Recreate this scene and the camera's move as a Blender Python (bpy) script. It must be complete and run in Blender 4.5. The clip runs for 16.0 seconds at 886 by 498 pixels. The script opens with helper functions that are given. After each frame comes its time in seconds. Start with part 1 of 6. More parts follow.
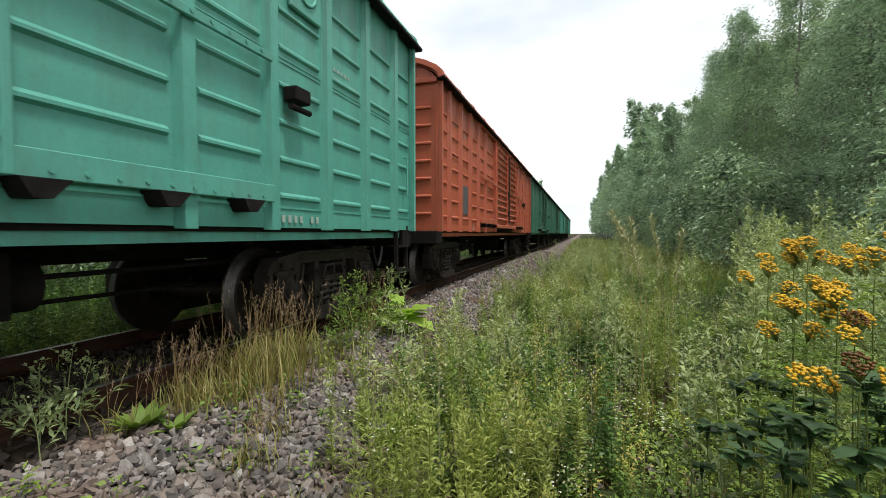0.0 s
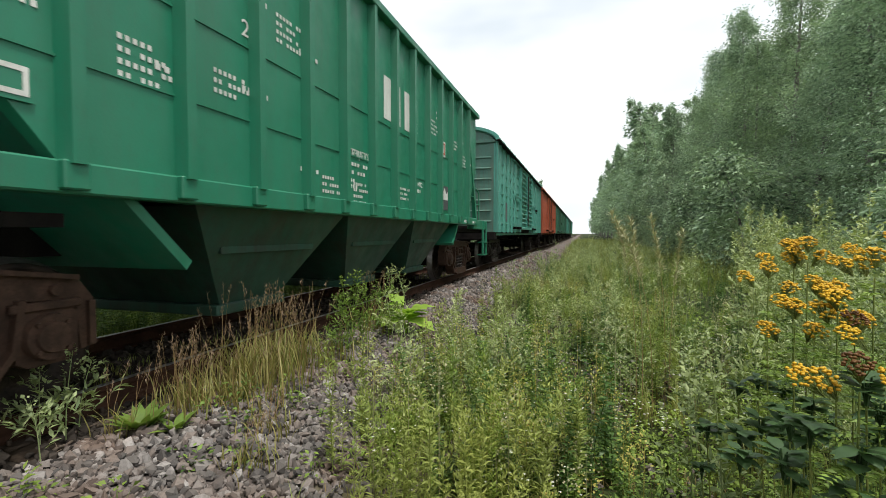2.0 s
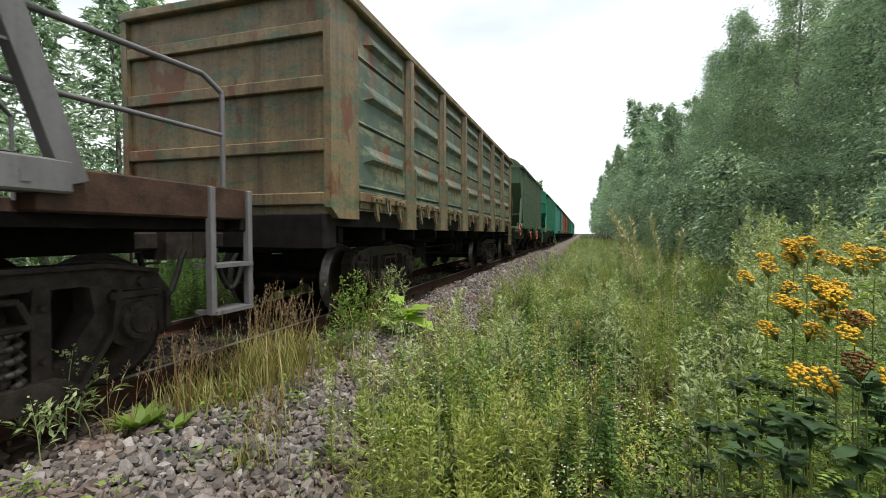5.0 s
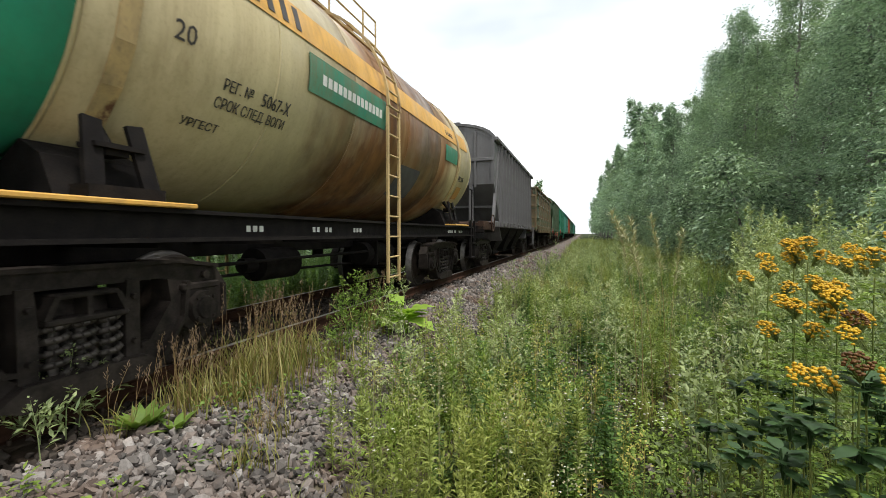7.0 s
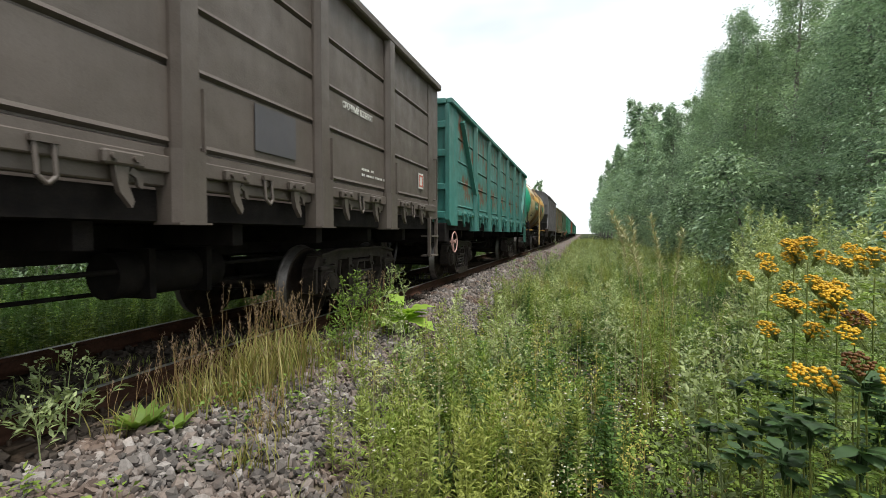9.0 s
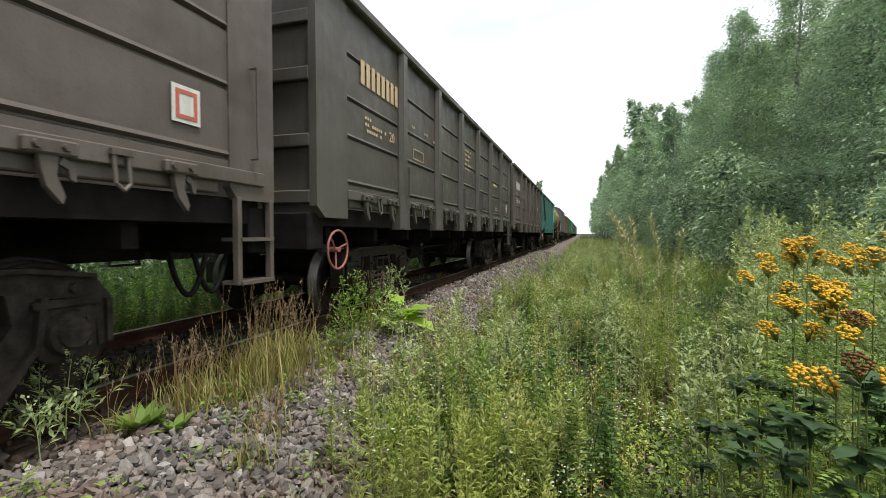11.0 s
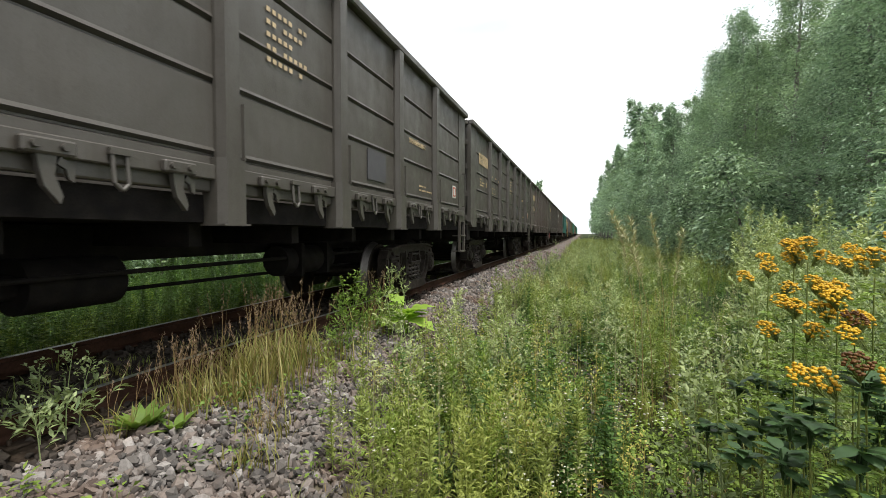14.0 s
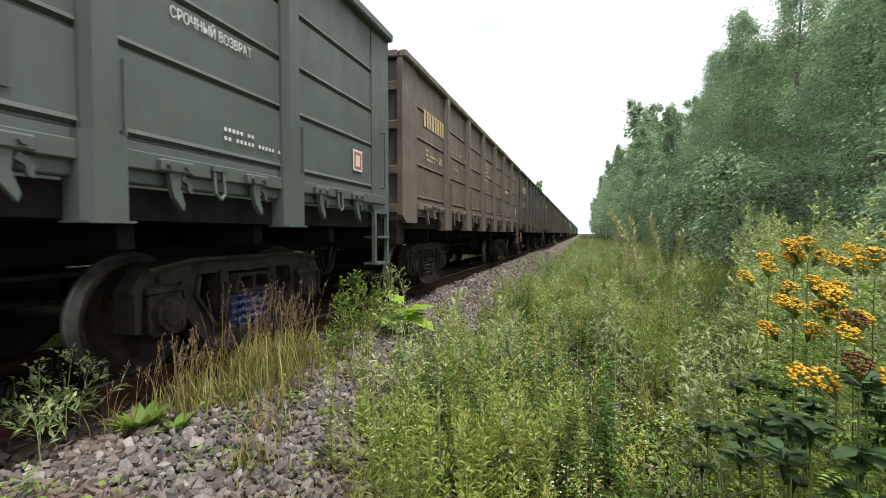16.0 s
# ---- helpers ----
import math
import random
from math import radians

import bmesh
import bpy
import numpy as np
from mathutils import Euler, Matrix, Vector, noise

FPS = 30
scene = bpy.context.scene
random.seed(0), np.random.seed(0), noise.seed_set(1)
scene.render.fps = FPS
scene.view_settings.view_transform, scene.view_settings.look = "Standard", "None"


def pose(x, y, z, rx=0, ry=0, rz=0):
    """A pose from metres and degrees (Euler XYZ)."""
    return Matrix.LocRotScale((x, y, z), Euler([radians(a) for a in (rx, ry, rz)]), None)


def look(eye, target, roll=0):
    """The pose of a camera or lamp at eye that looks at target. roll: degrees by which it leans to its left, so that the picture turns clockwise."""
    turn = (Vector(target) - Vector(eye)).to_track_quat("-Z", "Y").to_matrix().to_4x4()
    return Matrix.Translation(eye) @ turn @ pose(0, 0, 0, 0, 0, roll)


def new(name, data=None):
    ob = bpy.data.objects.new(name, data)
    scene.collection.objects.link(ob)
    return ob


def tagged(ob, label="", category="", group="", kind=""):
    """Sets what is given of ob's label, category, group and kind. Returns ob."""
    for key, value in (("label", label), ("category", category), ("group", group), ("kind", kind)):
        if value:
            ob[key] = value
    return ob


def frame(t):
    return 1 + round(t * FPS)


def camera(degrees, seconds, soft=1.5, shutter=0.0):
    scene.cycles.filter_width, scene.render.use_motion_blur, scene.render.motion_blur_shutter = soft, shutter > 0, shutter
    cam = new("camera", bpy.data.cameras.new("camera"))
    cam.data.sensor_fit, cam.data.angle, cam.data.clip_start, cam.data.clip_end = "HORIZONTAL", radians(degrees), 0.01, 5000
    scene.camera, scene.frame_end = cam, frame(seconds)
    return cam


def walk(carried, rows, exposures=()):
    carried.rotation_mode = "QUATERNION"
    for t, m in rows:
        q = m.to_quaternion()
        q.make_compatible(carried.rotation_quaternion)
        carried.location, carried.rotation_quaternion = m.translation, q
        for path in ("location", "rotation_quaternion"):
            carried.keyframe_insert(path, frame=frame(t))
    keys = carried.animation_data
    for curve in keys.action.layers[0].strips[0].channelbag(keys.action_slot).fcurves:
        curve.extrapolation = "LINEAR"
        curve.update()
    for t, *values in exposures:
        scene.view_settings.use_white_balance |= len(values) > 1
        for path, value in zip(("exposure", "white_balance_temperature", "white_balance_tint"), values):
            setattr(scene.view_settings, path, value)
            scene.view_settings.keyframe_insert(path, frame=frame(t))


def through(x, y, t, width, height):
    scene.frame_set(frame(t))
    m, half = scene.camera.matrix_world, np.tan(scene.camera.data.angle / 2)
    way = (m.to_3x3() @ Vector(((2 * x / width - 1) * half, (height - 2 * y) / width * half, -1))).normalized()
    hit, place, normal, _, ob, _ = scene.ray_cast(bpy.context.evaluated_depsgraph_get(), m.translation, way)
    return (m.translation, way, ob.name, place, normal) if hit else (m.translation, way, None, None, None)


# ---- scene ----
# Still camera beside a straight track: rail tops at z = 0, track centre at x = 0, the train runs towards +y.
EYE = (4.2, 0.0, 1.125)
cam = camera(88.4, 16.0, soft=0.5, shutter=0.04)
VIEW = Matrix.Translation(EYE) @ pose(0, 0, 0, 90 - 1.95, 0, 16.97)
walk(cam, [(0, VIEW), (16, VIEW)], exposures=[(0, -0.06), (3, -0.05), (4, 0.02), (7, 0.0), (9, 0.05), (11.5, 0.12), (16, 0.18)])

# ---- daylight: bright overcast ----
world = bpy.data.worlds.new("overcast_sky")
world.use_nodes = True
scene.world = world
wn, wl = world.node_tree.nodes, world.node_tree.links
sky = wn.new("ShaderNodeTexSky")
sky.sky_type, sky.sun_disc = "NISHITA", False
sky.sun_elevation, sky.sun_rotation = radians(68), radians(116)
sky.air_density, sky.dust_density = 1.0, 4.0
cloud_at = wn.new("ShaderNodeTexCoord")
cloud_map = wn.new("ShaderNodeMapping")
cloud_map.inputs["Scale"].default_value = (1.4, 1.4, 4.0)
cloud = wn.new("ShaderNodeTexNoise")
cloud.inputs["Scale"].default_value, cloud.inputs["Detail"].default_value = 1.3, 4
cloud_ramp = wn.new("ShaderNodeValToRGB")
cloud_ramp.color_ramp.elements[0].position, cloud_ramp.color_ramp.elements[0].color = 0.36, (7.2, 7.9, 8.4, 1)
cloud_ramp.color_ramp.elements[1].position, cloud_ramp.color_ramp.elements[1].color = 0.6, (10.6, 10.7, 10.8, 1)
cloud_mix = wn.new("ShaderNodeMixRGB")
cloud_mix.inputs[0].default_value = 0.9
wl.new(cloud_at.outputs["Generated"], cloud_map.inputs[0])
wl.new(cloud_map.outputs[0], cloud.inputs[0])
wl.new(cloud.outputs["Fac"], cloud_ramp.inputs[0])
wl.new(sky.outputs[0], cloud_mix.inputs[1])
wl.new(cloud_ramp.outputs[0], cloud_mix.inputs[2])
wl.new(cloud_mix.outputs[0], wn["Background"].inputs[0])
wn["Background"].inputs[1].default_value = 0.128

sun = new("sun", bpy.data.lights.new("sun", "SUN"))
sun.data.energy, sun.data.angle, sun.data.color = 3.6, radians(10), (1.0, 0.96, 0.9)
sun.matrix_world = look((15, -8, 46), (0, 0, 0))


# ---- mesh building ----
class Shape:
    """Collects simple solids into one mesh."""

    def __init__(self):
        self.v, self.f, self.smooth = [], [], set()

    def add(self, verts, faces, smooth=False):
        n = len(self.v)
        self.v += [tuple(p) for p in verts]
        for f in faces:
            if smooth:
                self.smooth.add(len(self.f))
            self.f.append(tuple(i + n for i in f))
        return self

    def box(self, x0, x1, y0, y1, z0, z1, c=0.0):
        lo, hi = (min(x0, x1), min(y0, y1), min(z0, z1)), (max(x0, x1), max(y0, y1), max(z0, z1))
        if not c:
            v = [(x, y, z) for x in (lo[0], hi[0]) for y in (lo[1], hi[1]) for z in (lo[2], hi[2])]
            return self.add(v, [(0, 1, 3, 2), (4, 6, 7, 5), (0, 4, 5, 1), (2, 3, 7, 6), (0, 2, 6, 4), (1, 5, 7, 3)])
        at, v = {}, []
        for sx in (0, 1):
            for sy in (0, 1):
                for sz in (0, 1):
                    for a in range(3):
                        p = [hi[k] if s else lo[k] for k, s in enumerate((sx, sy, sz))]
                        for k, s in enumerate((sx, sy, sz)):
                            if k != a:
                                p[k] += -c if s else c
                        at[sx, sy, sz, a] = len(v)
                        v.append(p)
        f = []
        for a in range(3):
            b, d = (a + 1) % 3, (a + 2) % 3
            for s in (0, 1):
                ring = []
                for sb, sd in ((0, 0), (1, 0), (1, 1), (0, 1)):
                    k = [0, 0, 0]
                    k[a], k[b], k[d] = s, sb, sd
                    ring.append(at[k[0], k[1], k[2], a])
                f.append(ring)
                for sb in (0, 1):
                    k0, k1 = [0, 0, 0], [0, 0, 0]
                    k0[a], k0[b], k0[d] = s, sb, 0
                    k1[a], k1[b], k1[d] = s, sb, 1
                    f.append((at[(*k0, a)], at[(*k1, a)], at[(*k1, b)], at[(*k0, b)]))
        f += [tuple(at[sx, sy, sz, a] for a in range(3)) for sx in (0, 1) for sy in (0, 1) for sz in (0, 1)]
        return self.add(v, f)

    def frame_of(self, p, q, up=(0, 0, 1)):
        p, q = Vector(p), Vector(q)
        w = (q - p).normalized()
        u = w.cross(Vector(up))
        if u.length < 1e-3:
            u = w.cross(Vector((1, 0, 0)))
        u.normalize()
        return p, q, u, u.cross(w)

    def beam(self, p, q, w, h, up=(0, 0, 1)):
        p, q, u, n = self.frame_of(p, q, up)
        v = [c + u * (a * w / 2) + n * (b * h / 2) for c in (p, q) for a, b in ((-1, -1), (1, -1), (1, 1), (-1, 1))]
        return self.add(v, [(0, 1, 2, 3), (7, 6, 5, 4)] + [(i, (i + 1) % 4, (i + 1) % 4 + 4, i + 4) for i in range(4)])

    def rod(self, p, q, r, r1=None, n=10, caps=True):
        p, q, u, w = self.frame_of(p, q)
        r1 = r if r1 is None else r1
        ring = [u * math.cos(2 * math.pi * i / n) + w * math.sin(2 * math.pi * i / n) for i in range(n)]
        self.add([p + d * r for d in ring] + [q + d * r1 for d in ring], [(i, (i + 1) % n, (i + 1) % n + n, i + n) for i in range(n)], True)
        if caps:
            self.add([p + d * r for d in ring], [tuple(range(n))])
            self.add([q + d * r1 for d in ring], [tuple(range(n))])
        return self

    def path(self, pts, r, n=8):
        for a, b in zip(pts, pts[1:]):
            self.rod(a, b, r, None, n)
        return self

    def prism(self, poly, a0, a1, axis="x"):
        """A polygon swept along an axis: (y, z) along x, (x, z) along y, (x, y) along z."""
        put = {"x": lambda a, p: (a, p[0], p[1]), "y": lambda a, p: (p[0], a, p[1]), "z": lambda a, p: (p[0], p[1], a)}[axis]
        n = len(poly)
        v = [put(a, p) for a in (a0, a1) for p in poly]
        return self.add(v, [tuple(range(n)), tuple(range(2 * n - 1, n - 1, -1))] + [(i, (i + 1) % n, (i + 1) % n + n, i + n) for i in range(n)])

    def lathe(self, prof, centre=(0, 0, 0), axis="x", n=32, smooth=True):
        """A closed profile of (along, radius) turned round an axis."""
        c, m = Vector(centre), len(prof)
        v = []
        for i in range(n):
            a, b = math.cos(2 * math.pi * i / n), math.sin(2 * math.pi * i / n)
            for s, r in prof:
                v.append(c + (Vector((s, r * a, r * b)) if axis == "x" else Vector((r * a, s, r * b)) if axis == "y" else Vector((r * a, r * b, s))))
        f = [(i * m + k, i * m + (k + 1) % m, (i + 1) % n * m + (k + 1) % m, (i + 1) % n * m + k) for i in range(n) for k in range(m)]
        return self.add(v, f, smooth)

    def torus(self, centre, big, small, axis="x", n=28, k=8):
        return self.lathe([(small * math.cos(2 * math.pi * i / k), big + small * math.sin(2 * math.pi * i / k)) for i in range(k)], centre, axis, n)

    def mesh(self, name):
        me = bpy.data.meshes.new(name)
        me.from_pydata(self.v, [], self.f)
        for i in self.smooth:
            me.polygons[i].use_smooth = True
        bm = bmesh.new()
        bm.from_mesh(me)
        bmesh.ops.recalc_face_normals(bm, faces=bm.faces)
        bm.to_mesh(me)
        bm.free()
        return me


def part(name, shape, material, parent=None, label="", at=None):
    """One mesh object under a thing or a part; shape: a Shape or a mesh to share."""
    me = shape.mesh(name) if isinstance(shape, Shape) else shape
    if material and not me.materials:
        me.materials.append(material)
    ob = new(name, me)
    ob.parent = parent
    if at is not None:
        ob.matrix_basis = at
    return tagged(ob, label)


def grid_mesh(name, v, f, material, smooth=False):
    """A mesh from numpy arrays of places and of faces with equal corner counts."""
    v, f = np.asarray(v, np.float32), np.asarray(f, np.int32)
    me = bpy.data.meshes.new(name)
    k = f.shape[1]
    me.vertices.add(len(v))
    me.vertices.foreach_set("co", v.ravel())
    me.loops.add(f.size)
    me.loops.foreach_set("vertex_index", f.ravel())
    me.polygons.add(len(f))
    me.polygons.foreach_set("loop_start", np.arange(0, f.size, k, dtype=np.int32))
    me.polygons.foreach_set("loop_total", np.full(len(f), k, np.int32))
    if smooth:
        me.polygons.foreach_set("use_smooth", np.ones(len(f), bool))
    me.update(calc_edges=True)
    me.materials.append(material)
    return me


# ---- materials ----
def shader(name):
    m = bpy.data.materials.new(name)
    m.use_nodes = True
    return m, m.node_tree.nodes, m.node_tree.links, m.node_tree.nodes["Principled BSDF"]


def noise_of(n, l, scale, detail=4.0, stretch=None, rough=0.55, coords="Object"):
    at = n.new("ShaderNodeTexCoord")
    tex = n.new("ShaderNodeTexNoise")
    tex.inputs["Scale"].default_value, tex.inputs["Detail"].default_value, tex.inputs["Roughness"].default_value = scale, detail, rough
    src = at.outputs[coords]
    if stretch:
        mp = n.new("ShaderNodeMapping")
        mp.inputs["Scale"].default_value = stretch
        l.new(src, mp.inputs[0])
        src = mp.outputs[0]
    l.new(src, tex.inputs["Vector"])
    return tex.outputs["Fac"]


def ramp_of(n, l, fac, lo, hi, a=0.0, b=1.0):
    r = n.new("ShaderNodeMapRange")
    r.inputs["From Min"].default_value, r.inputs["From Max"].default_value = lo, hi
    r.inputs["To Min"].default_value, r.inputs["To Max"].default_value = a, b
    l.new(fac, r.inputs["Value"])
    return r.outputs[0]


def mix_of(n, l, fac, a, b, how="MIX"):
    m = n.new("ShaderNodeMixRGB")
    m.blend_type = how
    for i, s in ((0, fac), (1, a), (2, b)):
        if isinstance(s, (int, float)):
            m.inputs[i].default_value = s
        elif isinstance(s, tuple):
            m.inputs[i].default_value = (*s, 1)
        else:
            l.new(s, m.inputs[i])
    return m.outputs[0]


def bump_of(n, l, bsdf, height, strength, distance):
    b = n.new("ShaderNodeBump")
    b.inputs["Strength"].default_value, b.inputs["Distance"].default_value = strength, distance
    l.new(height, b.inputs["Height"])
    l.new(b.outputs[0], bsdf.inputs["Normal"])


def paint(name, colour, dirt=(0.09, 0.075, 0.06), dirty=0.35, rust=0.0, fade=0.25, rough=0.5, dents=0.012, patch=None):
    """Weathered wagon paint: faded patches, dirt that ran down, rust where the coat has broken, shallow dents."""
    m, n, l, bsdf = shader(name)
    pale = tuple(min(1, c * 1.35 + 0.03) for c in colour)
    col = mix_of(n, l, ramp_of(n, l, noise_of(n, l, 0.9, 5), 0.35, 0.7, 0, fade * 2), colour, pale)
    col = mix_of(n, l, ramp_of(n, l, noise_of(n, l, 7, 6, (1, 1, 0.6)), 0.45, 0.75, 0, fade), col, tuple(c * 0.72 for c in colour))
    if patch:
        col = mix_of(n, l, ramp_of(n, l, noise_of(n, l, 1.7, 9, (1, 0.7, 2.6), 0.75), 0.50, 0.60), col, patch)
    streak = noise_of(n, l, 5.0, 6, (1, 1, 0.07), 0.7)
    blotch = noise_of(n, l, 0.7, 4)
    mask = n.new("ShaderNodeMath")
    mask.operation = "MULTIPLY"
    l.new(ramp_of(n, l, streak, 0.42, 0.72), mask.inputs[0])
    l.new(ramp_of(n, l, blotch, 0.3, 0.65, 0.25, 1.0), mask.inputs[1])
    col = mix_of(n, l, ramp_of(n, l, mask.outputs[0], 0, 1, 0, min(1, dirty * 1.6)), col, dirt)
    col = mix_of(n, l, ramp_of(n, l, noise_of(n, l, 26, 5, None, 0.7), 0.5, 0.85, 0, dirty), col, tuple(c * 0.8 for c in dirt))
    if rust:
        r = n.new("ShaderNodeMath")
        r.operation = "ADD"
        l.new(noise_of(n, l, 1.5, 8, (1, 1, 0.8), 0.65), r.inputs[0])
        l.new(ramp_of(n, l, noise_of(n, l, 3.2, 6, (1, 1, 0.13), 0.7), 0.3, 0.8, -0.14, 0.14), r.inputs[1])
        edge = 0.68 - 0.22 * rust
        rusty = mix_of(n, l, noise_of(n, l, 12, 6), (0.062, 0.029, 0.017), (0.20, 0.083, 0.034))
        col = mix_of(n, l, ramp_of(n, l, r.outputs[0], edge, edge + 0.05), col, rusty)
    l.new(col, bsdf.inputs["Base Color"])
    l.new(ramp_of(n, l, noise_of(n, l, 3, 5), 0.3, 0.7, rough - 0.1, rough + 0.2), bsdf.inputs["Roughness"])
    dent = n.new("ShaderNodeMath")
    dent.operation = "ADD"
    l.new(ramp_of(n, l, noise_of(n, l, 1.5, 2), 0.30, 1.0), dent.inputs[0])
    l.new(ramp_of(n, l, noise_of(n, l, 60, 3), 0, 1, 0, 0.05), dent.inputs[1])
    bump_of(n, l, bsdf, dent.outputs[0], 0.5, dents * 2.2)
    return m


def rough_metal(name, a, b, rough=0.6, metal=0.0, scale=9):
    m, n, l, bsdf = shader(name)
    col = mix_of(n, l, ramp_of(n, l, noise_of(n, l, scale, 7, None, 0.65), 0.35, 0.7), a, b)
    col = mix_of(n, l, ramp_of(n, l, noise_of(n, l, scale * 6, 3), 0.45, 0.8, 0, 0.5), col, tuple(c * 0.5 for c in a))
    l.new(col, bsdf.inputs["Base Color"])
    l.new(ramp_of(n, l, noise_of(n, l, scale * 2, 4), 0.3, 0.7, rough - 0.1, min(1, rough + 0.2)), bsdf.inputs["Roughness"])
    bsdf.inputs["Metallic"].default_value = metal
    bsdf.inputs["Specular IOR Level"].default_value = 0.12
    bump_of(n, l, bsdf, noise_of(n, l, scale * 7, 4), 0.4, 0.006)
    return m


def leafy(name, a, b, c, rough=0.5, through=0.28, spread=0.6, warm=0.58):
    """Leaves: each one takes its own tint; some light passes through."""
    m, n, l, bsdf = shader(name)
    geo = n.new("ShaderNodeNewGeometry")
    col = mix_of(n, l, geo.outputs["Random Per Island"], a, b)
    col = mix_of(n, l, ramp_of(n, l, noise_of(n, l, spread, 3), 0.4, 0.66), col, c)
    col = mix_of(n, l, ramp_of(n, l, noise_of(n, l, 30, 2), 0.4, 0.8, 0, 0.25), col, tuple(x * 0.6 for x in a))
    l.new(col, bsdf.inputs["Base Color"])
    bsdf.inputs["Roughness"].default_value = rough
    bsdf.inputs["Specular IOR Level"].default_value = 0.3
    thin = n.new("ShaderNodeBsdfTranslucent")
    l.new(mix_of(n, l, 1.0, col, (1.0, 1.08, warm), "MULTIPLY"), thin.inputs[0])
    mx = n.new("ShaderNodeMixShader")
    mx.inputs[0].default_value = through
    l.new(bsdf.outputs[0], mx.inputs[1])
    l.new(thin.outputs[0], mx.inputs[2])
    l.new(mx.outputs[0], n["Material Output"].inputs[0])
    return m


M_TEAL = paint("teal_boxcar_paint", (0.07, 0.30, 0.235), dirty=0.34)
M_TEAL_END = paint("teal_dusty_end", (0.075, 0.19, 0.15), (0.13, 0.105, 0.075), dirty=0.8)
M_ORANGE = paint("orange_boxcar_paint", (0.40, 0.085, 0.035), dirty=0.35)
M_BOX_GREEN = paint("dark_green_boxcar_paint", (0.03, 0.15, 0.09), dirty=0.4)
M_HOP_GREEN = paint("bright_green_hopper_paint", (0.010, 0.175, 0.095), dirty=0.2, fade=0.12, rough=0.42)
# Body green darkened for the shade under the hopper, with dirt streaks over it.
M_HOP_SHADE = paint("shaded_dirty_green_funnel_paint", (0.008, 0.055, 0.034), (0.03, 0.025, 0.02), dirty=0.8)
M_HOP_DARK = paint("olive_green_hopper_paint", (0.054, 0.10, 0.050), dirty=0.3, fade=0.15)
M_HOP_GREY = paint("grey_hopper_paint", (0.125, 0.122, 0.125), (0.06, 0.052, 0.045), dirty=0.5)
M_GON_RUST = paint("patchy_green_gondola_paint", (0.055, 0.095, 0.072), (0.09, 0.065, 0.04), dirty=0.7, rust=0.62, dents=0.02, patch=(0.22, 0.235, 0.14))
M_GON_RUSTY = paint("rusted_post_paint", (0.19, 0.135, 0.065), (0.04, 0.027, 0.022), dirty=1.0, rust=0.6, patch=(0.09, 0.135, 0.08))
M_GON_TEAL = paint("rusting_teal_gondola_paint", (0.034, 0.175, 0.155), (0.16, 0.075, 0.035), dirty=0.55, rust=0.75, dents=0.02, patch=(0.05, 0.225, 0.195))
M_GON_TEAL_POST = paint("teal_post_paint", (0.032, 0.175, 0.15), (0.09, 0.06, 0.035), dirty=0.4, rust=0.15)
M_GON_BROWN = paint("brown_grey_gondola_paint", (0.092, 0.075, 0.062), (0.05, 0.04, 0.032), dirty=0.45, fade=0.2, dents=0.03)
M_GON_OLIVE = paint("dark_olive_gondola_paint", (0.074, 0.067, 0.057), (0.045, 0.035, 0.026), dirty=0.45, fade=0.2, rough=0.42, dents=0.02)
M_GON_DUST = paint("dusty_brown_gondola_paint", (0.125, 0.098, 0.076), (0.055, 0.042, 0.03), dirty=0.5, dents=0.035)
M_GON_GREY = paint("grey_green_gondola_paint", (0.078, 0.096, 0.088), (0.06, 0.055, 0.045), dirty=0.3, fade=0.15)


def stained_tank():
    """Cream tank paint under an ochre spill that spread from the filler and ran down the middle of the barrel."""
    m = paint("cream_tank_paint", (0.52, 0.44, 0.24), (0.20, 0.13, 0.05), dirty=0.35, fade=0.15, rough=0.4, dents=0.003)
    n, l = m.node_tree.nodes, m.node_tree.links
    bsdf = n["Principled BSDF"]
    clean = bsdf.inputs["Base Color"].links[0].from_socket
    at = n.new("ShaderNodeTexCoord")
    sep = n.new("ShaderNodeSeparateXYZ")
    l.new(at.outputs["Object"], sep.inputs[0])
    wave = n.new("ShaderNodeMath")
    wave.operation = "ADD"
    l.new(sep.outputs[1], wave.inputs[0])
    l.new(ramp_of(n, l, noise_of(n, l, 0.8, 5, (1, 1, 0.35)), 0.25, 0.75, -1.1, 1.1), wave.inputs[1])
    edge = n.new("ShaderNodeMath")
    edge.operation = "MULTIPLY"
    l.new(ramp_of(n, l, wave.outputs[0], -1.5, -0.5), edge.inputs[0])
    l.new(ramp_of(n, l, wave.outputs[0], 4.3, 3.2), edge.inputs[1])
    runs = n.new("ShaderNodeMath")
    runs.operation = "MULTIPLY"
    l.new(edge.outputs[0], runs.inputs[0])
    l.new(ramp_of(n, l, noise_of(n, l, 2.4, 6, (1, 1, 0.1), 0.65), 0.25, 0.55, 0.62, 1.0), runs.inputs[1])
    stain = mix_of(n, l, ramp_of(n, l, noise_of(n, l, 2.0, 6, (1, 1, 0.16), 0.6), 0.4, 0.68), (0.215, 0.10, 0.03), (0.06, 0.028, 0.013))
    l.new(mix_of(n, l, runs.outputs[0], clean, stain), bsdf.inputs["Base Color"])
    return m


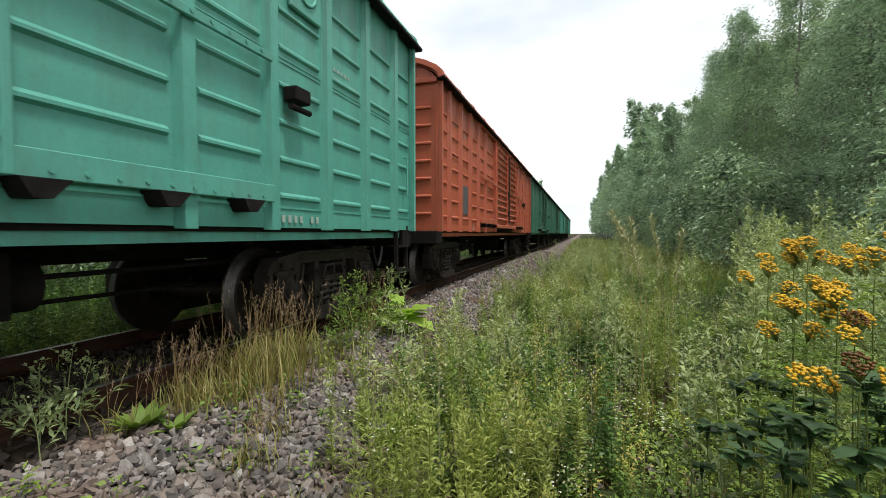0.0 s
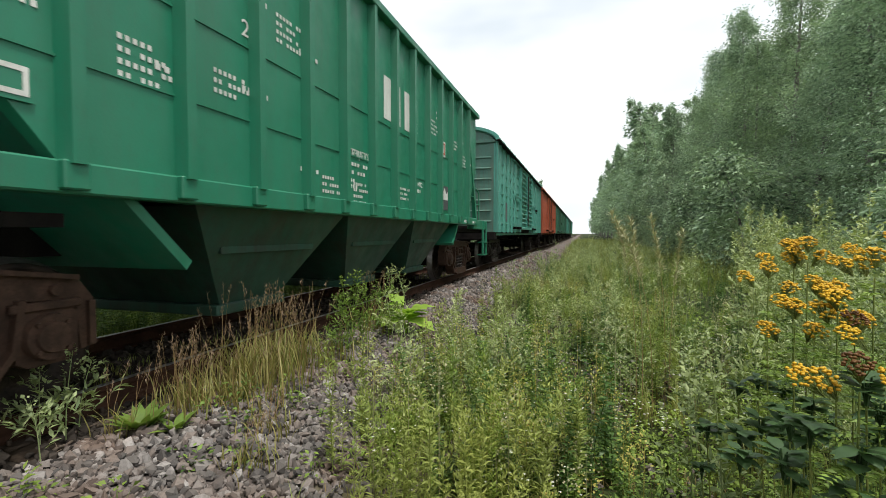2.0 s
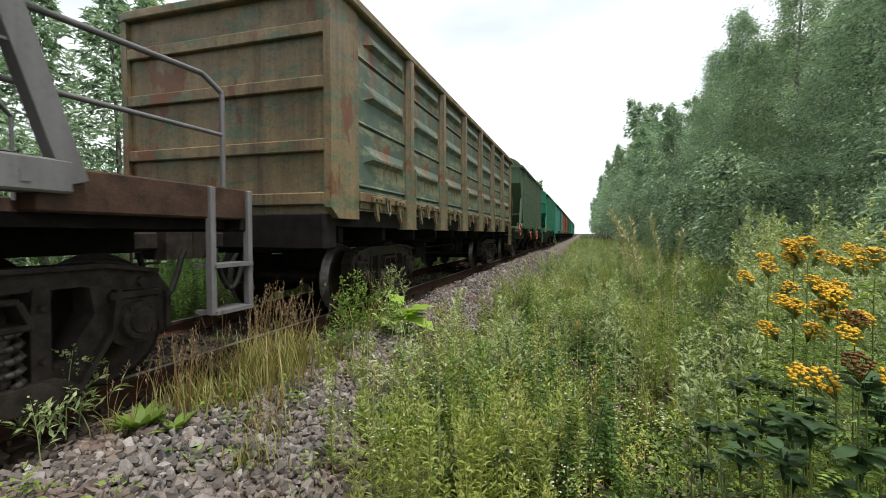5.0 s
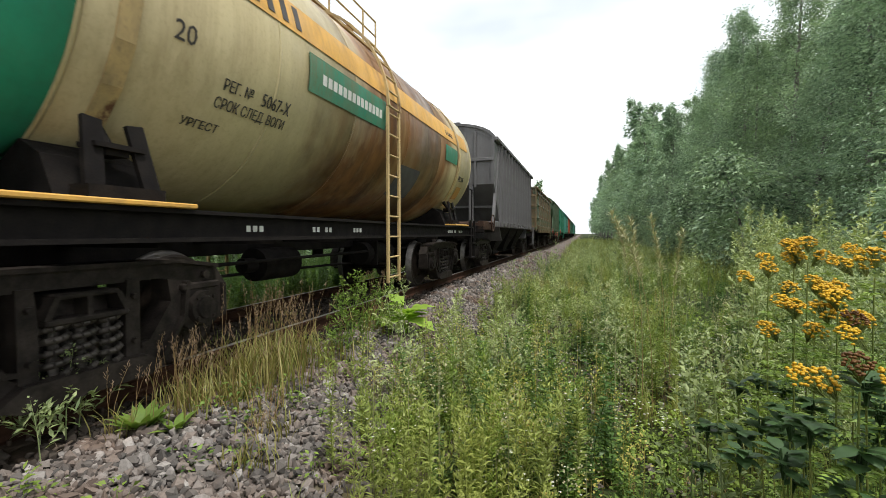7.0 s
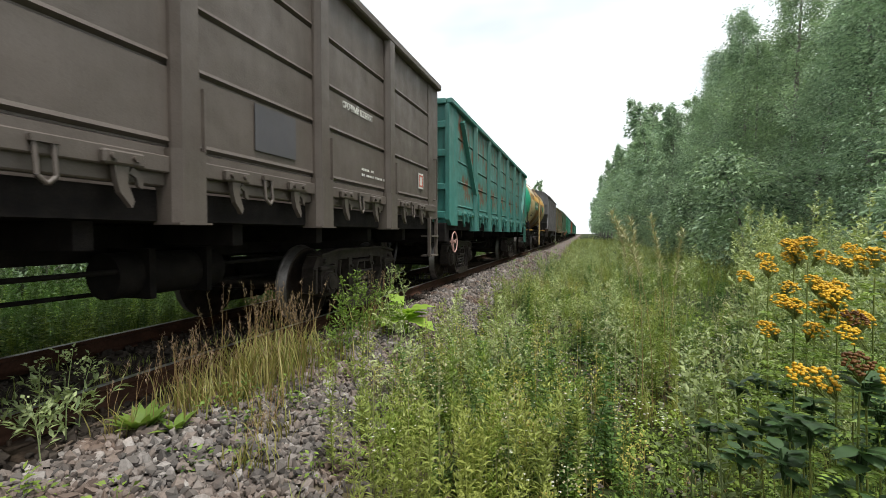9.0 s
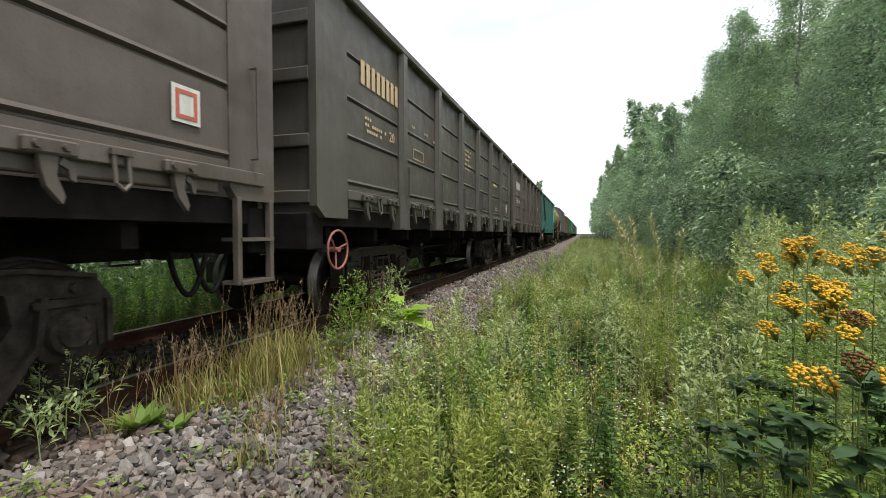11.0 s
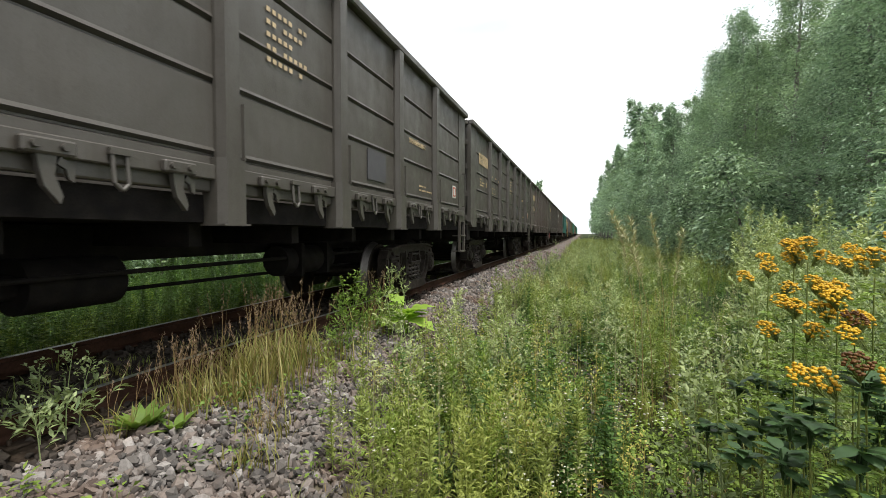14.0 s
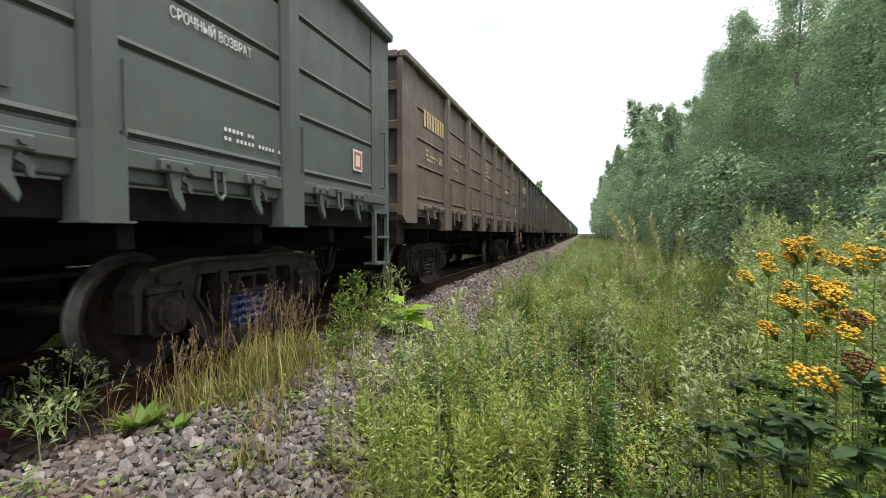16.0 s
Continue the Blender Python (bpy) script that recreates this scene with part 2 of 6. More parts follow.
M_TANK = stained_tank()
M_TANK_STAIN = paint("ochre_stained_tank_paint", (0.45, 0.24, 0.055), (0.13, 0.05, 0.02), dirty=0.85, rust=0.4, fade=0.3, rough=0.45, dents=0.003)
M_TANK_GREEN = paint("green_tank_paint", (0.02, 0.30, 0.17), dirty=0.2, rough=0.35, dents=0.003)
M_PANEL_GREEN = paint("faded_green_panel_paint", (0.025, 0.19, 0.11), (0.16, 0.11, 0.04), dirty=0.7, dents=0.003)
M_YELLOW = paint("yellow_stripe_paint", (0.60, 0.33, 0.06), dirty=0.3, dents=0.003)
M_PALE_YELLOW = paint("pale_yellow_ladder_paint", (0.50, 0.36, 0.16), dirty=0.5, rust=0.4)
M_RED = paint("red_wheel_paint", (0.36, 0.062, 0.04), dirty=0.45, rough=0.45)
M_PINK = paint("faded_pink_wheel_paint", (0.45, 0.26, 0.23), dirty=0.5)
M_WHITE = paint("white_marking_paint", (0.62, 0.62, 0.58), dirty=0.35, dents=0.0)
M_CREAM = paint("cream_marking_paint", (0.50, 0.38, 0.22), dirty=0.35, dents=0.0)
M_BLACK = paint("black_marking_paint", (0.025, 0.022, 0.02), dirty=0.2, dents=0.0)
M_FADED_RED = paint("faded_red_wheel_paint", (0.26, 0.075, 0.06), (0.12, 0.08, 0.07), dirty=0.6)
M_FADED_MARK = paint("faded_stencil_paint", (0.27, 0.36, 0.31), dirty=0.4, dents=0.0)
M_RED_MARK = paint("red_marking_paint", (0.45, 0.10, 0.06), dirty=0.3, dents=0.0)
M_GREY_PATCH = paint("grey_repaint", (0.07, 0.068, 0.075), dirty=0.3)
M_TAN_MARK = paint("tan_picture_paint", (0.30, 0.17, 0.09), dirty=0.4)
M_BOGIE = rough_metal("grimy_cast_steel", (0.015, 0.0125, 0.011), (0.050, 0.041, 0.035), 0.55)
M_BOGIE_BROWN = rough_metal("rust_brown_cast_steel", (0.035, 0.022, 0.016), (0.09, 0.052, 0.036), 0.6)
M_WHEEL = rough_metal("oily_wheel_steel", (0.02, 0.017, 0.015), (0.06, 0.045, 0.035), 0.5, 0.4)
M_TREAD = rough_metal("bright_wheel_tread", (0.10, 0.09, 0.085), (0.20, 0.19, 0.18), 0.42, 0.8)
M_SPRING = rough_metal("spring_steel", (0.05, 0.045, 0.04), (0.16, 0.14, 0.125), 0.4, 0.5)
M_SPRING_BLUE = rough_metal("blue_spring_steel", (0.06, 0.07, 0.16), (0.12, 0.13, 0.24), 0.4, 0.2)
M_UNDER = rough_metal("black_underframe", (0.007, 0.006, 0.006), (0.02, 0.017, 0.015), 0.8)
M_RAIL_SIDE = rough_metal("rusty_rail_steel", (0.033, 0.017, 0.011), (0.078, 0.039, 0.025), 0.75, 0.0, 5)
M_RAIL_TOP = rough_metal("worn_rail_head", (0.20, 0.19, 0.185), (0.42, 0.41, 0.40), 0.35, 0.9, 3)
M_RUBBER = rough_metal("black_rubber_hose", (0.012, 0.012, 0.012), (0.03, 0.03, 0.03), 0.6)
M_SLEEPER = rough_metal("tarred_sleeper_wood", (0.025, 0.019, 0.014), (0.075, 0.055, 0.04), 0.85, 0.0, 6)


# ---- ground and track ----
def height(x, y):
    """Ballast bed, shoulders, and the rougher ground beside them."""
    a = np.abs(x)
    z = np.interp(a, [0, 1.3, 1.75, 2.75, 3.4, 9, 14, 60, 3000], [-0.20, -0.20, -0.22, -0.50, -0.54, -0.46, -0.30, -0.2, -0.2])
    bump = 0.03 * np.sin(1.7 * x + 0.6 * y) * np.sin(0.9 * y - 0.5 * x) + 0.02 * np.sin(4.1 * x) * np.sin(3.3 * y + 1)
    return z + bump * np.clip((a - 1.6) / 1.5, 0, 1)


def soil_material():
    m, n, l, bsdf = shader("stony_soil")
    soil = mix_of(n, l, ramp_of(n, l, noise_of(n, l, 3, 6), 0.35, 0.65), (0.055, 0.042, 0.028), (0.10, 0.09, 0.045))
    grass = mix_of(n, l, ramp_of(n, l, noise_of(n, l, 14, 5), 0.4, 0.7), (0.022, 0.034, 0.012), (0.06, 0.07, 0.025))
    at = n.new("ShaderNodeTexCoord")
    sep = n.new("ShaderNodeSeparateXYZ")
    l.new(at.outputs["Object"], sep.inputs[0])
    side = n.new("ShaderNodeMath")
    side.operation = "ABSOLUTE"
    l.new(sep.outputs[0], side.inputs[0])
    edge = n.new("ShaderNodeMath")
    edge.operation = "ADD"
    l.new(side.outputs[0], edge.inputs[0])
    l.new(ramp_of(n, l, noise_of(n, l, 1.1, 5), 0.3, 0.7, -0.5, 0.5), edge.inputs[1])
    vor = n.new("ShaderNodeTexVoronoi")
    vor.inputs["Scale"].default_value = 22
    l.new(at.outputs["Object"], vor.inputs["Vector"])
    tone = n.new("ShaderNodeSeparateColor")
    l.new(vor.outputs["Color"], tone.inputs[0])
    stone = mix_of(n, l, tone.outputs[0], (0.09, 0.08, 0.075), (0.24, 0.21, 0.19))
    stone = mix_of(n, l, ramp_of(n, l, noise_of(n, l, 0.8, 4), 0.45, 0.7, 0, 0.6), stone, (0.16, 0.10, 0.07))
    col = mix_of(n, l, ramp_of(n, l, edge.outputs[0], 2.9, 4.2), mix_of(n, l, ramp_of(n, l, edge.outputs[0], 2.3, 2.8), stone, soil), grass)
    # Ground turns darker towards the track centre, from about 1.5 to 1.1 m out.
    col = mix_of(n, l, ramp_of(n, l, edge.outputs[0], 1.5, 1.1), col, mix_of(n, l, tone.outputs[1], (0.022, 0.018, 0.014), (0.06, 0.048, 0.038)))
    l.new(col, bsdf.inputs["Base Color"])
    bsdf.inputs["Roughness"].default_value = 0.95
    bsdf.inputs["Specular IOR Level"].default_value = 0.1
    bump_of(n, l, bsdf, vor.outputs["Distance"], 0.8, 0.03)
    return m


def sheet():
    xs = np.concatenate([[-2500, -900, -300, -120, -60, -30, -16], np.arange(-12, 16, 0.25), [20, 30, 60, 120, 300, 900, 2500]])
    ys = np.concatenate([[-2500, -700, -200, -60, -20, -8], np.arange(-4, 30, 0.3), np.arange(30, 120, 3), [140, 200, 320, 600, 1200, 3000]])
    X, Y = np.meshgrid(xs, ys)
    v = np.stack([X, Y, height(X, Y)], -1).reshape(-1, 3)
    i = np.arange(len(ys) - 1)[:, None] * len(xs) + np.arange(len(xs) - 1)[None]
    f = np.stack([i, i + 1, i + len(xs) + 1, i + len(xs)], -1).reshape(-1, 4)
    return tagged(new("ground", grid_mesh("ground", v, f, soil_material(), True)), "stony soil and rough grass beside the railway", "ground", kind="structure")


sheet()


def rail(x):
    thing = tagged(new("rail"), "rust-brown steel rail with a worn bright head", "rail", "rails of the track")
    prof = [(-0.075, -0.18), (0.075, -0.18), (0.075, -0.168), (0.02, -0.150), (0.010, -0.13), (0.010, -0.05), (0.036, -0.036), (0.036, -0.006), (0.030, -0.002),
            (-0.030, -0.002), (-0.036, -0.006), (-0.036, -0.036), (-0.010, -0.05), (-0.010, -0.13), (-0.02, -0.150), (-0.075, -0.168)]
    part("web", Shape().prism([(x + a, b) for a, b in prof], -40, 900, "y"), M_RAIL_SIDE, thing)
    part("running_surface", Shape().prism([(x - 0.026, -0.003), (x + 0.030, -0.003), (x + 0.024, 0.002), (x - 0.022, 0.002)], -40, 900, "y"), M_RAIL_TOP, thing, "bright worn running surface")
    return thing


rail(-0.80)
rail(0.80)

rng = np.random.default_rng(4)
SLEEPERS = tagged(new("sleepers"), "dark tarred wooden sleepers under the rails", "sleepers", kind="structure")
one = Shape().box(-1.36, 1.36, -0.12, 0.12, -0.36, -0.185, 0.015)
for c in (-0.8, 0.8):
    one.box(c - 0.17, c + 0.17, -0.09, 0.09, -0.186, -0.165, 0.006)
    for dx in (-0.11, 0.11):
        for dy in (-0.05, 0.05):
            one.rod((c + dx, dy, -0.17), (c + dx, dy, -0.13), 0.014, n=6)
one = one.mesh("sleeper")
one.materials.append(M_SLEEPER)
for i in range(110):
    part("sleeper", one, None, SLEEPERS, at=pose(rng.normal(0, 0.015), -3 + 0.545 * i, rng.normal(0, 0.006), 0, 0, rng.normal(0, 0.7)))

M_STONE, n_, l_, b_ = shader("crushed_granite")
g_ = n_.new("ShaderNodeNewGeometry")
r_ = n_.new("ShaderNodeValToRGB")
for e_ in list(r_.color_ramp.elements)[1:]:
    r_.color_ramp.elements.remove(e_)
r_.color_ramp.elements[0].color = (0.10, 0.095, 0.09, 1)
for p_, c_ in ((0.0, (0.07, 0.066, 0.063, 1)), (0.35, (0.14, 0.125, 0.113, 1)), (0.6, (0.215, 0.175, 0.15, 1)), (0.85, (0.22, 0.20, 0.185, 1)), (1.0, (0.38, 0.355, 0.33, 1))):
    e_ = r_.color_ramp.elements.new(p_)
    e_.color = c_
l_.new(g_.outputs["Random Per Island"], r_.inputs[0])
l_.new(mix_of(n_, l_, ramp_of(n_, l_, noise_of(n_, l_, 1.1, 4), 0.5, 0.68, 0, 0.7), mix_of(n_, l_, ramp_of(n_, l_, noise_of(n_, l_, 60, 4), 0.45, 0.7, 0, 0.45), r_.outputs[0], (0.12, 0.11, 0.10)), (0.17, 0.095, 0.06)), b_.inputs["Base Color"])
b_.inputs["Roughness"].default_value = 0.95
b_.inputs["Specular IOR Level"].default_value = 0.15
bump_of(n_, l_, b_, noise_of(n_, l_, 120, 3), 0.5, 0.004)

# Darker stone for the bed between the rails and just outside them.
M_DARK_STONE = rough_metal("dark_track_stone", (0.028, 0.023, 0.019), (0.10, 0.083, 0.068), 0.9, 0.0, 4)


def stones(name, count, x0, x1, y0, y1, lo, hi, label, keep=None, material=None):
    """Angular crushed stones, strewn over the ballast."""
    g = 1.618
    V = np.array([(-1, g, 0), (1, g, 0), (-1, -g, 0), (1, -g, 0), (0, -1, g), (0, 1, g), (0, -1, -g), (0, 1, -g), (g, 0, -1), (g, 0, 1), (-g, 0, -1), (-g, 0, 1)]) * 0.55
    F = np.array([(0, 11, 5), (0, 5, 1), (0, 1, 7), (0, 7, 10), (0, 10, 11), (1, 5, 9), (5, 11, 4), (11, 10, 2), (10, 7, 6), (7, 1, 8),
                  (3, 9, 4), (3, 4, 2), (3, 2, 6), (3, 6, 8), (3, 8, 9), (4, 9, 5), (2, 4, 11), (6, 2, 10), (8, 6, 7), (9, 8, 1)])
    x, y = rng.uniform(x0, x1, count), rng.uniform(y0, y1, count)
    if keep is not None:
        ok = keep(x, y)
        x, y = x[ok], y[ok]
    k = len(x)
    size = rng.uniform(lo, hi, k) * rng.choice([0.7, 1, 1, 1.35], k)
    P = V[None] * rng.uniform(0.5, 1.3, (k, 12, 1)) * (size[:, None] * rng.uniform(0.5, 1.25, (k, 3)))[:, None]
    a, b = rng.uniform(0, 6.28, k), rng.normal(0, 0.9, k)
    ca, sa, cb, sb = np.cos(a)[:, None], np.sin(a)[:, None], np.cos(b)[:, None], np.sin(b)[:, None]
    X, Y, Z = P[..., 0], P[..., 1] * cb - P[..., 2] * sb, P[..., 1] * sb + P[..., 2] * cb
    P = np.stack([X * ca - Y * sa + x[:, None], X * sa + Y * ca + y[:, None], Z + (height(x, y) + rng.uniform(0.0, 0.035, k))[:, None]], -1)
    f = (F[None] + 12 * np.arange(k)[:, None, None]).reshape(-1, 3)
    me = grid_mesh(name, P.reshape(-1, 3), f, material or M_STONE)
    me.shade_flat()
    return tagged(new(name, me), label, "ballast", kind="stuff")


clear = lambda x, y: (np.abs(np.abs(x) - 0.8) > 0.10)
stones("ballast", 21000, 1.22, 3.5, 0.6, 9.0, 0.018, 0.036, "loose grey and pinkish crushed stone ballast", lambda x, y: clear(x, y) & (rng.uniform(0, 1, len(x)) > (x - 2.35) / 1.0))
stones("ballast", 11000, 1.0, 2.8, 9.0, 34.0, 0.03, 0.055, "loose grey crushed stone ballast along the track")
stones("ballast", 5200, -1.5, 1.28, 0.8, 12.0, 0.02, 0.042, "dark crushed stone between the rails", clear, M_DARK_STONE)
stones("soil_stones", 1100, 2.6, 5.2, 1.6, 9.0, 0.012, 0.032, "scattered stones on the weedy soil")


# ---- the train ----
SPEED = 11.75
WHEEL_R = 0.475
KEPT = {}
TRAIN = []


def kept(key, make):
    """A mesh made once and shared by its repeats."""
    if key not in KEPT:
        KEPT[key] = make()
    return KEPT[key]


def coil(shape, x, y, z0, z1, r, wire, turns, n=9):
    k = int(turns * n)
    pts = [(x + r * math.cos(2 * math.pi * i / n), y + r * math.sin(2 * math.pi * i / n), z0 + (z1 - z0) * i / k) for i in range(k + 1)]
    return shape.path(pts, wire, 5)


def wheelset_mesh():
    s = Shape()
    for k in (-1, 1):
        prof = [(0.72, 0.09), (0.72, 0.14), (0.745, 0.20), (0.75, 0.40), (0.725, 0.43), (0.722, 0.503), (0.735, 0.508), (0.752, 0.49),
                (0.757, WHEEL_R + 0.002), (0.85, WHEEL_R - 0.006), (0.852, 0.42), (0.80, 0.40), (0.785, 0.22), (0.86, 0.15), (0.86, 0.09)]
        s.lathe([(k * x, r) for x, r in prof], n=32)
        for i in range(3):
            a = 2.1 * i + 0.4
            s.rod((k * 0.79, 0.30 * math.cos(a), 0.30 * math.sin(a)), (k * 0.80, 0.30 * math.cos(a), 0.30 * math.sin(a)), 0.03)
    s.rod((-1.1, 0, 0), (1.1, 0, 0), 0.085, n=16)
    me = s.mesh("wheelset")
    me.materials.append(M_WHEEL)
    me.materials.append(M_TREAD)
    for p in me.polygons:
        if all(math.hypot(me.vertices[i].co.y, me.vertices[i].co.z) > 0.455 for i in p.vertices):
            p.material_index = 1
    return me


def side_frame_mesh(k):
    """Cast side frame of a three-piece freight bogie: straight top chord, a window each side of the spring opening, axle box jaws."""
    s = Shape()
    x0, x1, lip = k * 0.95, k * 1.11, k * 1.16
    s.prism([(-1.22, 0.40), (-1.22, 0.70), (-1.12, 0.84), (-0.70, 0.90), (0.70, 0.90), (1.12, 0.84), (1.22, 0.70), (1.22, 0.40), (1.13, 0.38), (1.11, 0.68), (0.98, 0.72),
             (0.72, 0.73), (0.60, 0.78), (-0.60, 0.78), (-0.72, 0.73), (-0.98, 0.72), (-1.11, 0.68), (-1.13, 0.38)], x0, x1)
    s.prism([(-1.10, 0.835), (-0.70, 0.895), (0.70, 0.895), (1.10, 0.835), (1.10, 0.865), (0.70, 0.925), (-0.70, 0.925), (-1.10, 0.865)], k * 0.93, lip)
    for e in (-1, 1):
        s.prism([(e * 0.62, 0.79), (e * 0.80, 0.75), (e * 0.76, 0.46), (e * 0.53, 0.15), (e * 0.36, 0.11), (e * 0.36, 0.25), (e * 0.43, 0.31), (e * 0.63, 0.60)], x0, x1)
        s.prism([(e * 0.77, 0.74), (e * 0.81, 0.74), (e * 0.77, 0.45), (e * 0.54, 0.14), (e * 0.51, 0.16), (e * 0.735, 0.46)], k * 1.10, lip)
        s.prism([(e * 0.60, 0.77), (e * 0.63, 0.77), (e * 0.66, 0.60), (e * 0.46, 0.31), (e * 0.38, 0.30), (e * 0.38, 0.33), (e * 0.44, 0.34), (e * 0.63, 0.60)], k * 1.10, k * 1.145)
        s.prism([(e * 0.38, 0.12), (e * 0.38, 0.80), (e * 0.29, 0.80), (e * 0.27, 0.62), (e * 0.27, 0.12)], k * 0.93, k * 1.13)
        s.prism([(e * 1.21, 0.40), (e * 1.21, 0.69), (e * 1.17, 0.69), (e * 1.17, 0.40)], k * 1.10, k * 1.14)
        for z in (0.36, 0.68):
            s.rod((k * 1.12, e * 0.325, z), (k * 1.165, e * 0.325, z), 0.022, n=6)
        s.rod((k * 1.10, e * 0.98, 0.78), (k * 1.15, e * 0.98, 0.78), 0.035, n=8)
    s.prism([(-0.53, 0.15), (-0.38, 0.25), (0.38, 0.25), (0.53, 0.15), (0.40, 0.10), (-0.40, 0.10)], k * 0.93, k * 1.20)
    return s.mesh("side_frame")


def axle_box_mesh(k):
    s = Shape()
    s.prism([(-0.17, 0.38), (-0.17, 0.64), (-0.11, 0.70), (0.11, 0.70), (0.17, 0.64), (0.17, 0.38), (0.11, 0.34), (-0.11, 0.34)], k * 0.92, k * 1.14)
    s.box(k * 0.92, k * 1.16, -0.19, 0.19, 0.665, 0.72, 0.01)
    s.rod((k * 1.13, 0, 0.51), (k * 1.19, 0, 0.51), 0.145, 0.135, 20)
    s.rod((k * 1.185, 0, 0.51), (k * 1.21, 0, 0.51), 0.10, 0.09, 16)
    for i in range(4):
        a = math.pi / 4 + i * math.pi / 2
        s.rod((k * 1.18, 0.115 * math.cos(a), 0.51 + 0.115 * math.sin(a)), (k * 1.205, 0.115 * math.cos(a), 0.51 + 0.115 * math.sin(a)), 0.016, n=6)
    return s.mesh("axle_box")


def spring_mesh(k):
    s = Shape()
    for y in (-0.165, 0.0, 0.165):
        coil(s, k * 1.09, y, 0.26, 0.57, 0.070, 0.023, 4.2, 12)
        s.rod((k * 1.07, y, 0.25), (k * 1.07, y, 0.57), 0.038, n=8)
    return s.mesh("spring_set")


def bolster_mesh():
    s = Shape()
    s.prism([(-1.05, 0.57), (-1.05, 0.74), (-0.85, 0.76), (-0.5, 0.80), (0.5, 0.80), (0.85, 0.76), (1.05, 0.74), (1.05, 0.57), (0.6, 0.40), (-0.6, 0.40)], -0.20, 0.20, "y")
    for k in (-1, 1):
        s.box(k * 1.02, k * 1.19, -0.26, 0.26, 0.565, 0.605, 0.01)
        s.box(k * 1.02, k * 1.18, -0.20, 0.20, 0.72, 0.755, 0.01)
        for y0, y1 in ((-0.25, -0.19), (0.0, 0.0), (0.25, 0.19)):
            s.beam((k * 1.11, y0, 0.60), (k * 1.11, y1, 0.73), 0.14, 0.035, (0, 1, 0))
        for e in (-1, 1):
            s.box(k * 0.60, k * 0.95, e * 0.40, e * 0.50, 0.30, 0.48, 0.015)
    s.rod((0, 0, 0.78), (0, 0, 0.95), 0.25, n=16)
    for e in (-1, 1):
        s.rod((-0.95, e * 0.45, 0.36), (0.95, e * 0.45, 0.36), 0.05, n=8)
    return s.mesh("bogie")


def bogie(wagon, y, cast, springs):
    b = part("bogie", kept(("bolster", cast.name), bolster_mesh), cast, wagon, at=pose(0, y, 0))
    for k in (-1, 1):
        f = part("side_frame", kept(("frame", k, cast.name), lambda: side_frame_mesh(k)), cast, b)
        part("spring_set", kept(("spring", k, springs.name), lambda: spring_mesh(k)), springs, b, "coiled suspension springs")
        for e in (-1, 1):
            part("axle_box", kept(("axle", k, cast.name), lambda: axle_box_mesh(k)), cast, b, at=pose(0, e * 0.925, 0))
    sets = []
    for e in (-1, 1):
        w = part("wheelset", kept("wheelset", wheelset_mesh), M_WHEEL, b, "oily steel wheels on an axle", at=pose(0, e * 0.925, WHEEL_R))
        sets.append((w, e * 0.925))
    return sets


def coupler_mesh(e):
    s = Shape()
    s.box(-0.09, 0.09, e * -0.9, e * 0.32, 0.96, 1.14, 0.02)
    s.prism([(-0.2, 0.28 * e), (-0.2, 0.5 * e), (-0.05, 0.56 * e), (0.02, 0.48 * e), (0.1, 0.62 * e), (0.24, 0.58 * e), (0.2, 0.3 * e)], 0.86, 1.26, "z")
    return s.mesh("coupler")


def hose_mesh(e):
    s = Shape()
    pts = [(0.32, e * (-0.1 + 0.5 * u), 0.95 - 0.46 * math.sin(math.pi * min(1, u * 1.05)) ** 0.8) for u in [i / 12 for i in range(13)]]
    s.path(pts, 0.028)
    return s.mesh("brake_hose")


def bars_mesh(rows, x, h=0.05, w=0.04, gap=0.02, solid=False):
    """Unreadable lettering as rows of plain bars: (y, z, count)."""
    s = Shape()
    for i, (y, z, count) in enumerate(rows):
        for k in range(count):
            if count > 3 and (k * 7 + i * 3) % 6 == 5:
                continue
            s.box(x, x + 0.004, y + k * (w + gap), y + k * (w + gap) + w * 0.8, z, z + h * 0.7)
    return s


def letters(wagon, text, y, z, size, x, material, label="", stretch=1.0, wide=0.0):
    """A line of lettering painted on the near side, drawn out to a width if one is given."""
    c = bpy.data.curves.new("lettering", "FONT")
    c.body, c.size, c.extrude, c.resolution_u = text, size, 0.002, 2
    tmp = new("lettering_curve", c)
    bpy.context.view_layer.update()
    me = bpy.data.meshes.new_from_object(tmp.evaluated_get(bpy.context.evaluated_depsgraph_get()))
    bpy.data.objects.remove(tmp)
    if wide:
        stretch = wide / max(v.co.x for v in me.vertices)
    me.transform(Matrix(((0, 0, 1, x), (stretch, 0, 0, y), (0, 1, 0, z), (0, 0, 0, 1))))
    me.materials.clear()
    return part("lettering", me, material, wagon, label or "painted lettering")


def digits(wagon, y, z, h, x, material, n=8, slope=0.0):
    """A running number, as plain bars of its size."""
    s = Shape()
    w = h * 0.34
    for k in range(n):
        y0 = y + k * h * 0.52
        s.box(x, x + 0.004, y0, y0 + w, z, z + h)
    return part("number_bars", s, material, wagon, "running number as plain bars")


